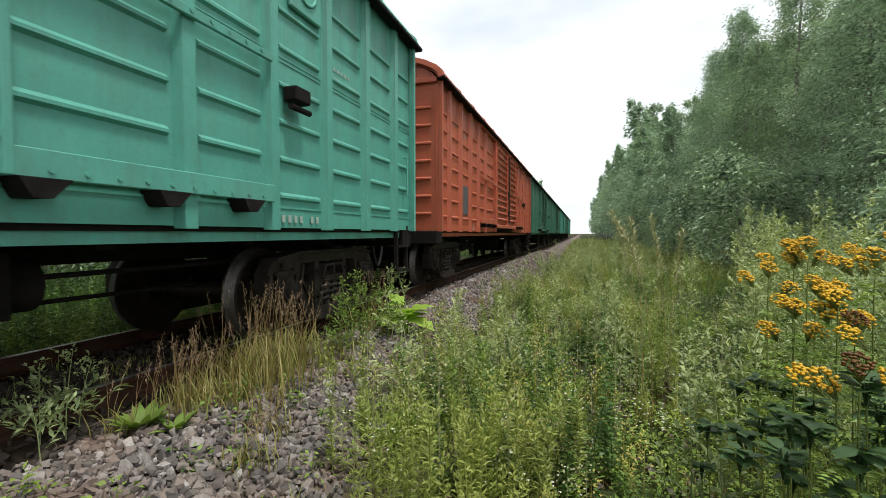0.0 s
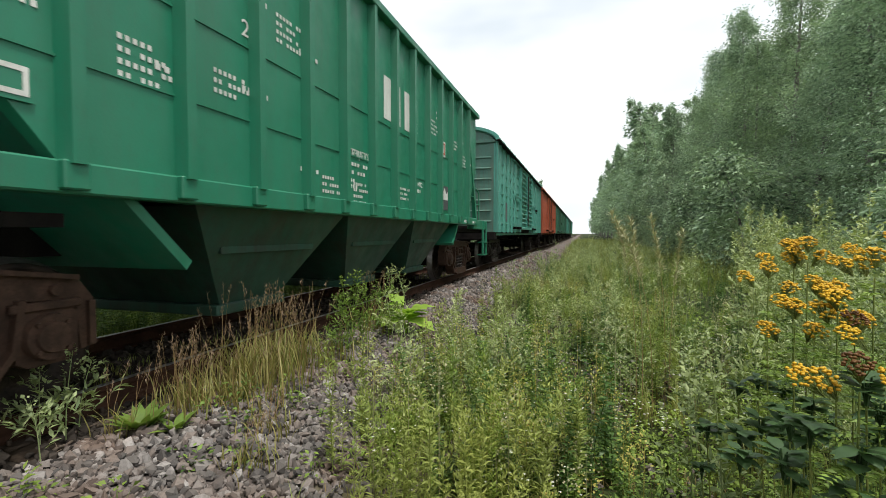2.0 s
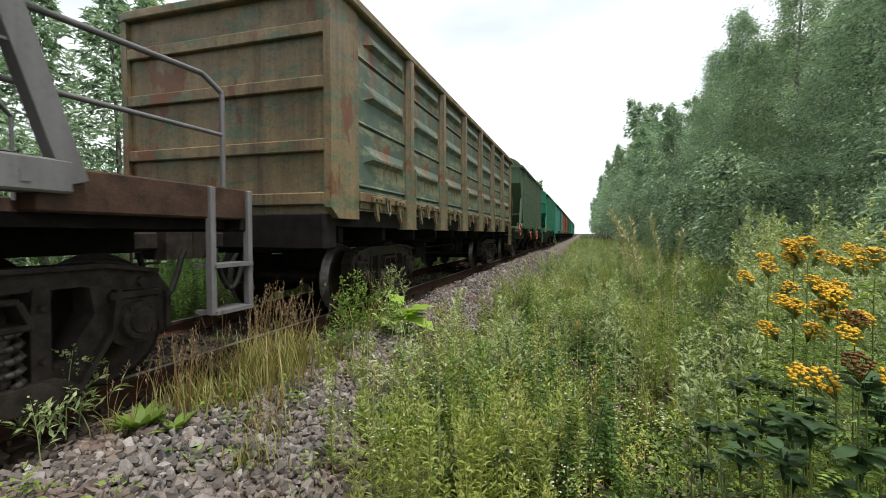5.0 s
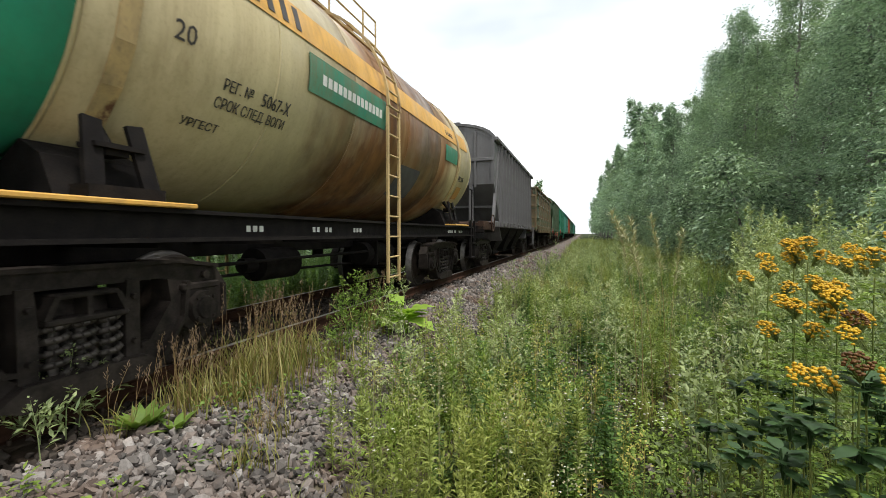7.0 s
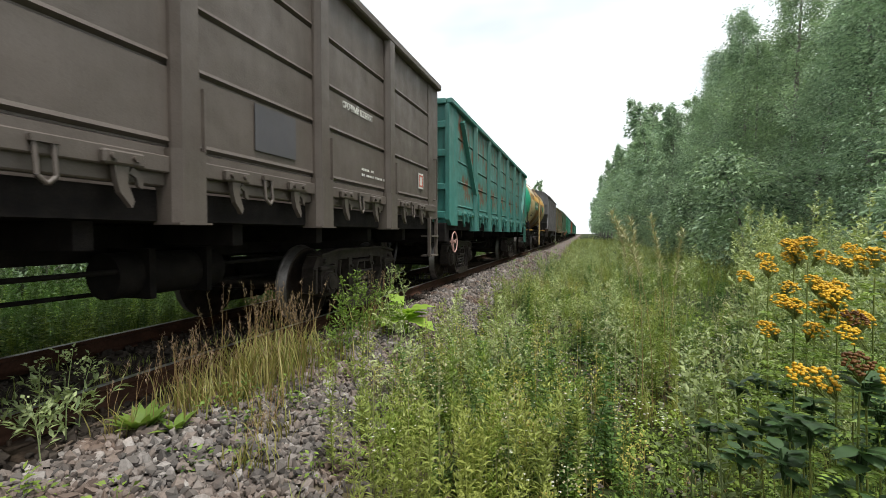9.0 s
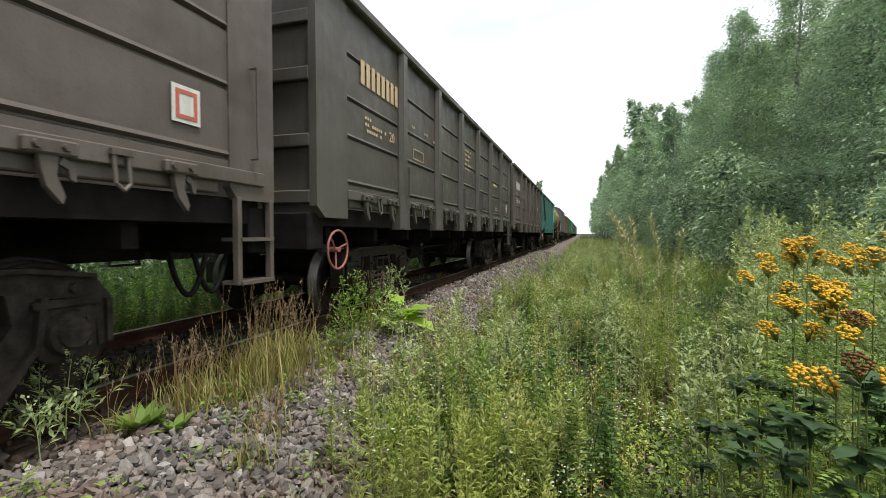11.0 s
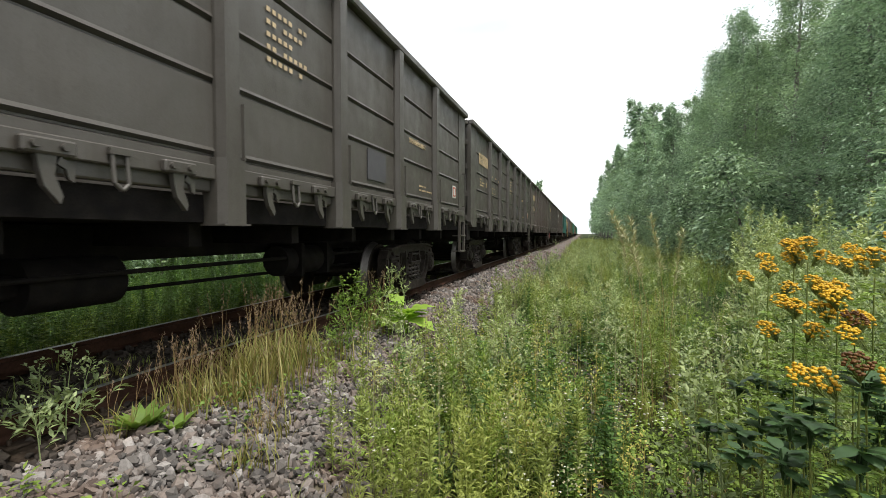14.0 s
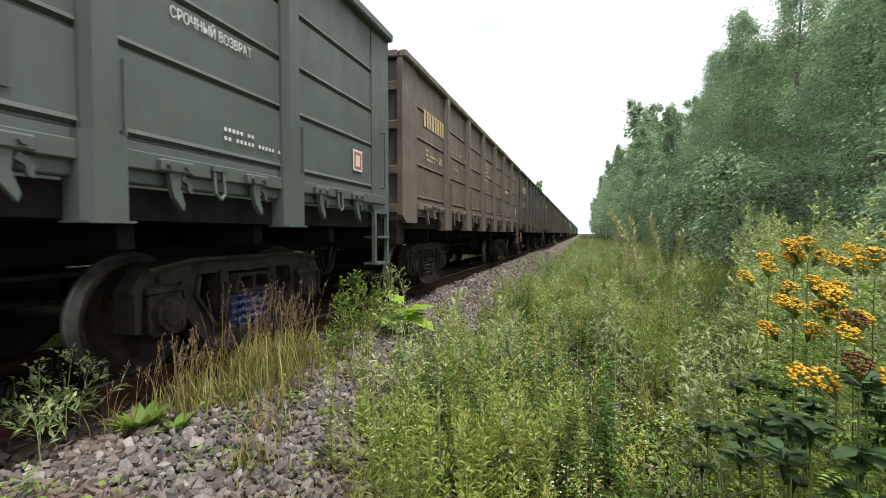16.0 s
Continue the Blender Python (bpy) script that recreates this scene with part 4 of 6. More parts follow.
def hopper(label, y, body, style, marks, wheel_mat, cast=None, sloped=True, deck=None):
    """Grain hopper: staked sides on a sill, vertical upper ends over sloping sheets, end platforms, funnels below."""
    foot, ends, top, side = 5.35, 6.95, 4.12, 1.52
    out = 0.20 if style == "ribbed" else 0.11
    w = start_wagon(label, y, 5.25, ends + 0.02, cast=cast)
    deck = deck or body
    ribbed = style == "ribbed"
    ze, flat, inset = (3.40, 4.25, 0.1) if ribbed else (2.70, 4.50, 0.0)
    for k in (-1, 1):
        s = Shape().box(k * 1.36, k * 1.55, -foot - 0.15, foot + 0.15, 1.40 if ribbed else 1.34, 1.60 if ribbed else 1.52, 0.012)
        part("side_sill", s, body, w)
        s = Shape().prism([(-flat, 1.52), (flat, 1.52), (foot + out - inset, ze), (foot + out, top), (-foot - out, top), (-foot - out + inset, ze)], k * 1.42, k * side)
        if style == "ribbed":
            for i, z in enumerate((1.62, 2.06, 2.52, 2.98, 3.44, 3.86)):
                s.prism([(k * side, z), (k * (side + 0.035), z + 0.03), (k * (side + 0.035), z + 0.10), (k * side, z + 0.16)], -flat, flat, "y")
        else:
            s.box(k * side, k * (side + 0.012), -foot, foot, 2.06, 2.075)
            s.box(k * side, k * (side + 0.012), -foot, foot, 2.66, 2.672)
        part("side_sheet", s, body, w)
        count = 10 if ribbed else 13

        def stake():
            t = Shape().prism([(k * side, -0.06), (k * (side + 0.10), -0.04), (k * (side + 0.10), 0.04), (k * side, 0.06)], 1.50, top, "z")
            t.box(k * (side - 0.05), k * (side + 0.08), -0.07, 0.07, 1.36, 1.52, 0.01)
            return t.mesh("stake")

        for i in range(count):
            yy = -flat + 0.06 + (2 * flat - 0.12) * i / (count - 1)
            part("stake", kept(("stake", k, body.name), stake), body, w, at=pose(0, yy, 0))
        part("top_rail", Shape().box(k * (side - 0.06), k * (side + 0.11), -foot - out, foot + out, top - 0.04, top + 0.07, 0.012), body, w)
        for e in (-1, 1):
            s = Shape().beam((k * 1.50, e * (foot if ribbed else 5.52), 1.40), (k * 1.50, e * 4.60, top), 0.13, 0.09, (1, 0, 0))
            part("corner_post", s, body, w)
            pz = 1.17 if ribbed else 1.24
            s = Shape().box(k * 1.32, k * 1.50, e * foot, e * ends, pz, pz + 0.25, 0.012)
            if style == "ribbed":
                for z in (1.24, 1.33):
                    s.prism([(k * 1.50, z), (k * 1.525, z + 0.012), (k * 1.525, z + 0.035), (k * 1.50, z + 0.05)], e * (foot + 0.3), e * (ends - 0.1), "y")
            part("platform_sill", s, deck, w)
    roof = [((side + 0.02) * math.cos(a), top + 0.02 + 0.55 * math.sin(a)) for a in [math.pi * i / 14 for i in range(15)]]
    rin = [((side - 0.05) * math.cos(a), top - 0.03 + 0.52 * math.sin(a)) for a in [math.pi * i / 14 for i in range(14, -1, -1)]]
    part("roof", Shape().prism(roof + rin, -foot - out, foot + out, "y"), body, w, "arched sheet roof")
    s = Shape().box(-0.35, 0.35, -foot, foot, top + 0.55, top + 0.62)
    for i in range(4):
        yy = -foot + 1.4 + i * 2.6
        s.box(-0.5, 0.5, yy - 0.35, yy + 0.35, top + 0.5, top + 0.68, 0.02)
    part("roof_walk", s, body, w)
    cap = [((side - 0.04) * math.cos(a), top - 0.02 + 0.54 * math.sin(a)) for a in [math.pi * i / 14 for i in range(15)]]
    for e in (-1, 1):
        ye = foot + out - 0.04
        s = Shape().prism([(-1.48, ze), (1.48, ze)] + cap, e * (ye - 0.05), e * ye, "y")
        for c in (-0.9, -0.32, 0.32, 0.9):
            if not ribbed:
                s.box(c - 0.035, c + 0.035, e * ye, e * (ye + 0.06), ze - 0.1, top + 0.25, 0.008)
        s.box(-1.48, 1.48, e * ye, e * (ye + 0.07), *((4.08, 4.16) if ribbed else (3.44, 3.54)), 0.01)
        s.box(-0.32, 0.05, e * ye, e * (ye + 0.05), 4.28, 4.42)
        part("end_wall", s, body, w)
        s = Shape().add([(x, e * yy, z) for x in (-1.44, 1.44) for yy, z in ((ye, ze), (ye - 0.05, ze), (3.55, 0.92), (3.6, 0.86))], [(0, 1, 2, 3), (4, 5, 6, 7), (0, 1, 5, 4), (1, 2, 6, 5), (2, 3, 7, 6), (3, 0, 4, 7)])
        s.box(-1.44, 1.44, e * (ye - 0.72), e * (ye - 0.6), 1.98, 2.06)
        part("slope_sheet", s, body, w)
        if sloped:
            for c in (-0.75, 0.75):
                if ribbed:
                    s = Shape().beam((c, e * (ends - 0.35), 1.3), (c * 1.1, e * (ye - 0.02), ze + 0.35), 0.12, 0.10)
                    s.beam((c * 0.7, e * (ends - 0.9), 1.3), (c * 0.9, e * (ye - 0.75), 2.3), 0.08, 0.08).beam((-0.9, e * (ye - 0.72), 2.28), (0.9, e * (ye - 0.72), 2.28), 0.06, 0.08)
                else:
                    s = Shape().box(c - 0.07, c + 0.07, e * (ye - 0.12), e * ye, 1.28, ze + 0.05, 0.01)
                part("end_strut", s, body, w)
        part("platform", Shape().box(-1.34, 1.34, e * (foot - 1.0), e * (ends - 0.13), 1.16, 1.24), M_UNDER, w)
        part("end_sill", Shape().box(-1.5, 1.5, e * (ends - 0.12), e * ends, 1.14, 1.36, 0.015), M_UNDER, w)
        if e > 0:
            step_ladder(w, ends - 0.45, body, 1.50, 1.48, 0.5)
            for c in (1.3, -1.3):
                s = Shape().path([(c, ends - 0.1, 1.46), (c, ends - 0.1, 2.30), (c * 0.96, ends - 0.25, 2.42), (c * 0.9, ye - 0.1, 2.42)], 0.022, 6)
                s.path([(c, ends - 0.1, 1.95), (c * 0.95, ye - 0.3, 1.95)], 0.018, 6)
                part("platform_railing", s, body, w)
    if ribbed:
        s = Shape().rod((-0.2, -6.2, 1.72), (0.75, -6.2, 1.72), 0.21, n=20).rod((0.75, -6.2, 1.72), (0.95, -6.2, 1.72), 0.13, 0.08, 14)
        s.torus((0.4, -6.2, 1.72), 0.215, 0.03, "x", 20, 6).box(-0.1, 0.6, -6.35, -6.05, 1.28, 1.55)
        part("brake_cylinder", s, M_UNDER, w, "black brake cylinder on the platform")
        s = Shape().rod((-1.0, -5.75, 2.0), (0.55, -5.75, 2.0), 0.2, n=18)
        for c in (-0.7, 0.3):
            s.box(c - 0.03, c + 0.03, -5.95, -5.55, 1.28, 1.9)
        part("air_reservoir", s, M_UNDER, w)
    else:
        s = Shape().rod((-0.9, -6.3, 1.40), (0.9, -6.3, 1.40), 0.09, n=12).box(-0.3, 0.5, -6.6, -6.0, 1.26, 1.40, 0.02).box(0.7, 1.2, -6.2, -5.9, 1.26, 1.46, 0.02)
        part("brake_gear", s, M_BOGIE_BROWN, w, "low brake gear on the platform")
    for i, yc in enumerate((-2.35, 0.0, 2.35)):
        s = Shape()
        t, b = 1.12, 0.42
        v = [(x * 1.40, yc + q * t, 1.34) for x, q in ((-1, -1), (1, -1), (1, 1), (-1, 1))] + [(x * 0.95, yc + q * b, 0.45) for x, q in ((-1, -1), (1, -1), (1, 1), (-1, 1))]
        s.add(v, [(0, 1, 2, 3), (4, 5, 6, 7), (0, 1, 5, 4), (1, 2, 6, 5), (2, 3, 7, 6), (3, 0, 4, 7)])
        s.box(-1.0, 1.0, yc - 0.5, yc + 0.5, 0.36, 0.46, 0.012)
        s.beam((1.22, yc - 0.7, 0.98), (1.22, yc + 0.7, 0.98), 0.04, 0.06)
        # Green hopper: shade put into the funnel colour; other hoppers have black funnels.
        part("funnel", s, M_HOP_SHADE if body is M_HOP_GREEN else M_UNDER, w, "discharge funnel under the body")
    part("underframe", Shape().box(-0.3, 0.3, -ends + 0.1, ends - 0.1, 0.95, 1.2), M_UNDER, w)
    spoked_wheel(w, 1.60, -foot - 0.72, 1.31 if ribbed else 1.44, 0.25, wheel_mat, "spoked red brake wheel")
    if style == "ribbed":
        for yy in (1.75, 1.1, -1.9):
            part("wheel_bracket", Shape().box(1.46, 1.58, yy - 0.08, yy + 0.08, 1.14, 1.44, 0.01), body, w)
            spoked_wheel(w, 1.62, yy, 1.02, 0.21, M_RED, "red hatch wheel")
            part("lock_pin", Shape().rod((1.63, yy - 0.05, 1.20), (1.66, yy + 0.14, 1.215), 0.012, n=6), M_YELLOW, w)
        x = side + 0.04
        blocks = [("ЗАПРЕЩАЕТСЯ", 1.50, 2.40, 0.12, 0.72), ("ОСТАВЛЯТЬ ЛЮКИ", 1.50, 2.29, 0.09, 0.72), ("ОТКРЫТЫМИ", 1.60, 2.19, 0.09, 0.56), ("РЕВИЗИЯ", 2.50, 2.41, 0.10, 0.55), ("РАЗГРУЗОЧНЫХ", 2.43, 2.30, 0.10, 0.72),
                  ("УСТРОЙСТВ", 2.50, 2.19, 0.10, 0.56), ("ШТУРВАЛЫ", 1.56, 1.92, 0.09, 0.58), ("ЗАФИКСИРОВАТЬ", 1.50, 1.81, 0.09, 0.70), ("ШТУРВАЛЫ", -2.17, 1.92, 0.09, 0.58), ("ЗАФИКСИРОВАТЬ", -2.23, 1.81, 0.09, 0.70), ("20", -2.1, 3.2, 0.2, 0.24)]
        for text, yy, z, size, wide in blocks:
            letters(w, text, yy, z, size, side + 0.003, marks, wide=wide)
        letters(w, "АВТОРЕЖИМ", 3.32, 1.45, 0.12, 1.552, marks, wide=0.62)
        for i, yy in enumerate((-1.12, -0.18, 0.75, 1.68, 2.61)):
            part("letter_block", Shape().box(side + 0.001, side + 0.005, yy, yy + 0.36, 2.70, 2.96), marks, w, "large letter as a plain block")
        part("stencil_bars", bars_mesh([(-4.1, 2.30, 5), (-4.1, 2.20, 6), (-4.1, 3.35, 6), (-3.15, 2.35, 4), (-3.15, 1.9, 5), (0.58, 2.42, 8), (0.58, 2.32, 9), (0.58, 2.23, 7), (-0.35, 2.42, 5), (3.37, 2.85, 7), (3.37, 2.75, 8), (3.37, 2.42, 6)], side + 0.001, 0.06, 0.05, 0.02), marks, w, "small stencilled marks")
        letters(w, "ТАРА", -foot + 0.05, 1.45, 0.11, 1.552, marks)
        placard(w, -3.05, 2.70, 0.30, 0.26, side + 0.002, marks, body)
        p = part("painted_panel", Shape().box(side + 0.037, side + 0.043, 3.34, 4.09, 1.66, 2.12), M_GREY_PATCH, w, "small dark picture panel")
        part("tan_shape", Shape().prism([(3.38, 1.72), (3.62, 1.70), (3.70, 1.84), (3.56, 1.96), (3.38, 1.92)], side + 0.043, side + 0.046), M_TAN_MARK, p)
        part("pale_shape", Shape().prism([(3.36, 2.00), (3.80, 1.95), (4.05, 1.90), (4.05, 1.93), (3.80, 2.02), (3.36, 2.07)], side + 0.043, side + 0.046), M_WHITE, p)
        part("tan_shape", Shape().prism([(3.92, 1.70), (4.06, 1.69), (4.06, 1.82), (3.94, 1.84)], side + 0.043, side + 0.046), M_TAN_MARK, p)
    else:
        x = side + 0.014
        part("stencil_bars", bars_mesh([(-4.8, 3.5, 4), (-4.7, 3.0, 5), (-4.7, 2.9, 6), (-4.7, 2.35, 4), (-3.9, 3.2, 6), (-3.9, 2.2, 5), (-3.1, 3.1, 5), (-3.1, 2.3, 5), (-2.3, 2.9, 5), (2.1, 3.4, 6), (2.1, 3.3, 6), (3.7, 3.3, 6), (3.7, 3.2, 7), (4.6, 2.8, 5), (4.6, 2.7, 4), (-2.3, 1.75, 5), (-1.5, 1.75, 6), (-1.5, 1.68, 6)], x - 0.012, 0.06, 0.05, 0.02), marks, w, "small stencilled marks")
        part("company_panel", Shape().box(x - 0.012, x - 0.008, -0.30, 0.30, 2.75, 3.35).box(x - 0.012, x - 0.008, 0.48, 1.04, 2.75, 3.35), marks, w, "pale company panel as plain blocks")
        letters(w, "20", -3.1, 2.75, 0.2, x - 0.010, marks)
        letters(w, "ЗАПРЕЩАЕТСЯ", -1.40, 2.06, 0.13, x - 0.010, marks, wide=0.62)
        part("stencil_bars", bars_mesh([(-1.40, 1.95, 8), (-1.32, 1.85, 6)], x - 0.012, 0.06, 0.055, 0.02), marks, w, "small stencilled marks")
        letters(w, "ТО 4К2", 0.88, 1.92, 0.12, x - 0.010, marks, wide=0.42)
        part("stencil_bars", bars_mesh([(0.88, 1.82, 6)], x - 0.012, 0.08, 0.05, 0.02), marks, w, "small stencilled marks")
        placard(w, 2.36, 2.66, 0.30, 0.30, side + 0.012, M_RED_MARK, marks)
        placard(w, -4.82, 1.78, 0.22, 0.2, side + 0.012, marks, body)
        for i, (bay, zz) in enumerate(((-4.7, 3.28), (-4.7, 2.5), (-3.95, 3.0), (-3.95, 2.3), (-3.2, 2.35), (-2.45, 3.1), (-1.7, 1.72), (-1.0, 1.72), (0.5, 1.8), (2.0, 3.2), (3.5, 3.1), (4.3, 2.9))):
            part("stencil_bars", bars_mesh([(bay - 0.2, zz - 0.075 * q, 6 + (i + q) % 3) for q in range(3 + i % 2)], x - 0.012, 0.05, 0.036, 0.014), marks, w, "rows of small stencilled marks")
        p = part("painted_panel", Shape().box(side + 0.013, side + 0.019, 2.37, 2.84, 1.60, 2.08), M_GREY_PATCH, w, "white and black picture panel")
        part("pale_shape", Shape().prism([(2.40, 1.80), (2.81, 1.80), (2.81, 1.98), (2.70, 1.92), (2.60, 2.04), (2.50, 1.94), (2.40, 2.02)], side + 0.019, side + 0.023), M_WHITE, p)
        part("number_bars", bars_mesh([(4.15, 1.385, 7), (5.0, 1.385, 4)], 1.551, 0.085, 0.06, 0.022), marks, w, "running number as plain bars")
        letters(w, "С  Е", -foot - 0.35, 1.30, 0.12, 1.502, marks)
    return w


def tank_wagon(y):
    """Cream tank wagon with a green rear end, ochre stains, a ladder in the middle and a railed top platform."""
    w = start_wagon("cream tank wagon with green end and ochre stains on black frame", y, 4.0, 5.60)
    R, zc, L = 1.5, 2.86, 5.55

    def shell(a0, a1, r, n=64):
        s = Shape()
        s.lathe([(a0, r), (a1, r), (a1, r - 0.03), (a0, r - 0.03)], (0, 0, zc), "y", n)
        return s

    def dome(e, r):
        prof = [(e * (L - 0.45 + 0.47 * math.sin(a)), r * math.cos(a) ** 0.55 if a < 1.5 else 0.001) for a in [math.pi / 2 * i / 12 for i in range(13)]]
        prof += [(p[0] - e * 0.03, max(0.0005, p[1] - 0.03)) for p in reversed(prof)]
        return Shape().lathe(prof, (0, 0, zc), "y", 64)

    part("shell_course", shell(-5.05, -4.2, R), M_TANK_GREEN, w, "green painted shell course")
    part("tank_end", dome(-1, R), M_TANK_GREEN, w, "green domed tank end")
    part("shell_course", shell(-4.2, -0.95, R), M_TANK, w, "cream shell course")
    part("shell_course", shell(-0.95, 2.6, R), M_TANK, w, "ochre stained shell course")
    part("shell_course", shell(2.6, 5.05, R), M_TANK, w, "cream shell course")
    part("tank_end", dome(1, R), M_TANK, w, "cream domed tank end")
    for yy in (-4.2, -2.45, -0.95, 0.85, 2.6, 4.1):
        part("weld_band", Shape().lathe([(yy - 0.02, R), (yy, R + 0.008), (yy + 0.02, R)], (0, 0, zc), "y", 64), M_TANK, w)

    def patch(y0, y1, a0, a1, mat, name, label, lift=0.006):
        s, n = Shape(), 10
        for i in range(n):
            t0, t1 = radians(a0 + (a1 - a0) * i / n), radians(a0 + (a1 - a0) * (i + 1) / n)
            v = [(math.cos(t) * (R + q), yy, zc + math.sin(t) * (R + q)) for q in (lift, lift + 0.003) for t in (t0, t1) for yy in (y0, y1)]
            s.add(v, [(0, 1, 3, 2), (4, 5, 7, 6), (0, 1, 5, 4), (2, 3, 7, 6), (0, 2, 6, 4), (1, 3, 7, 5)])
        return part(name, s, mat, w, label)

    patch(-4.15, 4.8, 9, 22, M_YELLOW, "stripe", "yellow stripe along the tank")
    patch(-2.0, -0.1, -10, 5, M_PANEL_GREEN, "name_panel", "green name panel", 0.012)
    patch(2.9, 3.8, -8, 4, M_PANEL_GREEN, "name_panel", "faded green name panel", 0.012)
    patch(0.8, 1.7, -46, -24, M_GREY_PATCH, "repaint_patch", "dark patch", 0.011)
    patch(4.25, 4.62, -37, -25, M_TANK_STAIN, "hazard_panel", "orange hazard panel", 0.011)

    def wrap(text, y0, deg, size, mat, stretch=1.0):
        ob = letters(w, text, 0, 0, size, 0, mat, stretch=stretch)
        for v in ob.data.vertices:
            a = radians(deg) + v.co.z / R
            r = R + 0.011 + v.co.x
            v.co = (r * math.cos(a), y0 + v.co.y, zc + r * math.sin(a))
        return ob

    wrap("20", -3.6, -14, 0.2, M_BLACK)
    wrap("РЕГ. №", -3.08, -22, 0.13, M_BLACK, 0.8)
    wrap("5067-Х", -2.62, -22.5, 0.17, M_BLACK, 0.8)
    wrap("СРОК СЛЕД. ВОГИ", -3.12, -28, 0.13, M_BLACK, 0.75)
    wrap("УРГЕСТ", -3.35, -36, 0.10, M_BLACK)
    wrap("АК 206", 4.15, -20, 0.17, M_BLACK, 0.8)
    wrap("266", 4.34, -31, 0.12, M_BLACK)
    wrap("15-1566-02", 3.0, 12.5, 0.14, M_BLACK, 0.8)
    wrap("ТР", -4.6, -16, 0.12, M_WHITE)

    def wrapbars(y0, deg, count, h, bw, gap, mat):
        s = Shape()
        for i in range(count):
            ya = y0 + i * (bw + gap)
            a0, a1 = radians(deg), radians(deg) + h / R
            v = [(math.cos(t) * (R + q), yy, zc + math.sin(t) * (R + q)) for q in (0.012, 0.016) for t in (a0, a1) for yy in (ya, ya + bw)]
            s.add(v, [(0, 1, 3, 2), (4, 5, 7, 6), (0, 1, 5, 4), (2, 3, 7, 6), (0, 2, 6, 4), (1, 3, 7, 5)])
        part("number_bars", s, mat, w, "running number as plain bars")

    wrapbars(-3.65, 11, 8, 0.24, 0.09, 0.12, M_BLACK)
    wrapbars(-4.85, -9, 8, 0.06, 0.05, 0.02, M_WHITE)
    wrapbars(-4.0, 2, 5, 0.06, 0.05, 0.02, M_BLACK)
    wrapbars(-4.0, -2, 4, 0.06, 0.05, 0.02, M_BLACK)
    wrapbars(-1.75, -5, 14, 0.11, 0.08, 0.03, M_WHITE)
    # straps, saddles and frame
    for e in (-1, 1):
        s = Shape()
        for k in (-1, 1):
            pts = [(k * (R + 0.02) * math.cos(radians(a)), e * 3.92, zc + (R + 0.02) * math.sin(radians(a))) for a in range(-42, 91, 11)]
            for p, q in zip(pts, pts[1:]):
                s.beam(p, q, 0.012, 0.14, (0, 1, 0))
        part("tank_strap", s, M_PALE_YELLOW, w, "pale yellow hold-down strap")
        for k in (-1, 1):
            s = Shape().rod((k * 1.13, e * 3.92, 1.86), (k * 1.28, e * 3.92, 1.64), 0.035, n=8)
            s.box(k * 1.16, k * 1.34, e * 3.92 - 0.08, e * 3.92 + 0.08, 1.62, 1.70)
            for yy in (-0.2, 0.2):
                s.beam((k * 1.30, e * 3.92 + yy * 0.7, 1.84), (k * 1.40, e * 3.92 + yy, 1.34), 0.12, 0.035, (1, 0, 0))
            s.box(k * 1.22, k * 1.38, e * 3.92 - 0.17, e * 3.92 + 0.17, 1.66, 1.69).box(k * 1.28, k * 1.44, e * 3.92 - 0.26, e * 3.92 + 0.26, 1.32, 1.42)
            part("strap_bracket", s, M_UNDER, w)
        arc = [((R + 0.02) * math.cos(radians(a)), zc + (R + 0.02) * math.sin(radians(a))) for a in range(230, 311, 8)]
        part("saddle", Shape().prism([(1.28, 1.29), (1.15, 1.60)] + arc[::-1] + [(-1.15, 1.60), (-1.28, 1.29)], e * 3.6, e * 4.25, "y"), M_UNDER, w)
        for k in (-1, 1):
            part("foot_board", Shape().box(k * 1.30, k * 1.56, e * 4.1 - 0.6, e * 4.1 + 0.6, 1.30, 1.335, 0.008), M_YELLOW, w, "yellow edged foot board")
        part("end_sill", Shape().box(-1.5, 1.5, e * 5.41, e * 5.55, 0.98, 1.30, 0.015), M_UNDER, w)
        for k in (-1, 1):
            step_ladder(w, e * 5.3 - 0.2, M_UNDER, k * 1.5, 1.46, 0.5)
        s = Shape().path([(1.45, e * 5.45, 1.4), (1.45, e * 5.45, 2.25), (1.45, e * 5.2, 2.25)], 0.018, 6)
        part("grab_rail", s, M_UNDER, w)
    for k in (-1, 1):
        s = Shape().box(k * 1.40, k * 1.46, -5.4, 5.4, 1.08, 1.28)
        s.box(k * 1.38, k * 1.52, -5.4, 5.4, 1.265, 1.295).box(k * 1.38, k * 1.52, -5.4, 5.4, 1.065, 1.095)
        part("side_sill", s, M_UNDER, w, "black channel side sill")
        s = Shape()
        for e in (-0.2, 0.2):
            s.box(k * 1.56, k * 1.60, e - 0.025, e + 0.025, 0.42, 2.9, 0.006)
        for i in range(9):
            s.rod((k * 1.58, -0.2, 0.5 + 0.29 * i), (k * 1.58, 0.2, 0.5 + 0.29 * i), 0.014, n=6)
        pts = [(k * (R + 0.1) * math.cos(radians(a)), zc + (R + 0.1) * math.sin(radians(a))) for a in range(2, 89, 8)]
        for e in (-0.2, 0.2):
            for p, q in zip(pts, pts[1:]):
                s.beam((p[0], e, p[1]), (q[0], e, q[1]), 0.035, 0.04, (0, 1, 0))
        for p in pts:
            s.rod((p[0], -0.2, p[1]), (p[0], 0.2, p[1]), 0.014, n=6)
        part("ladder", s, M_PALE_YELLOW, w, "pale yellow side ladder")
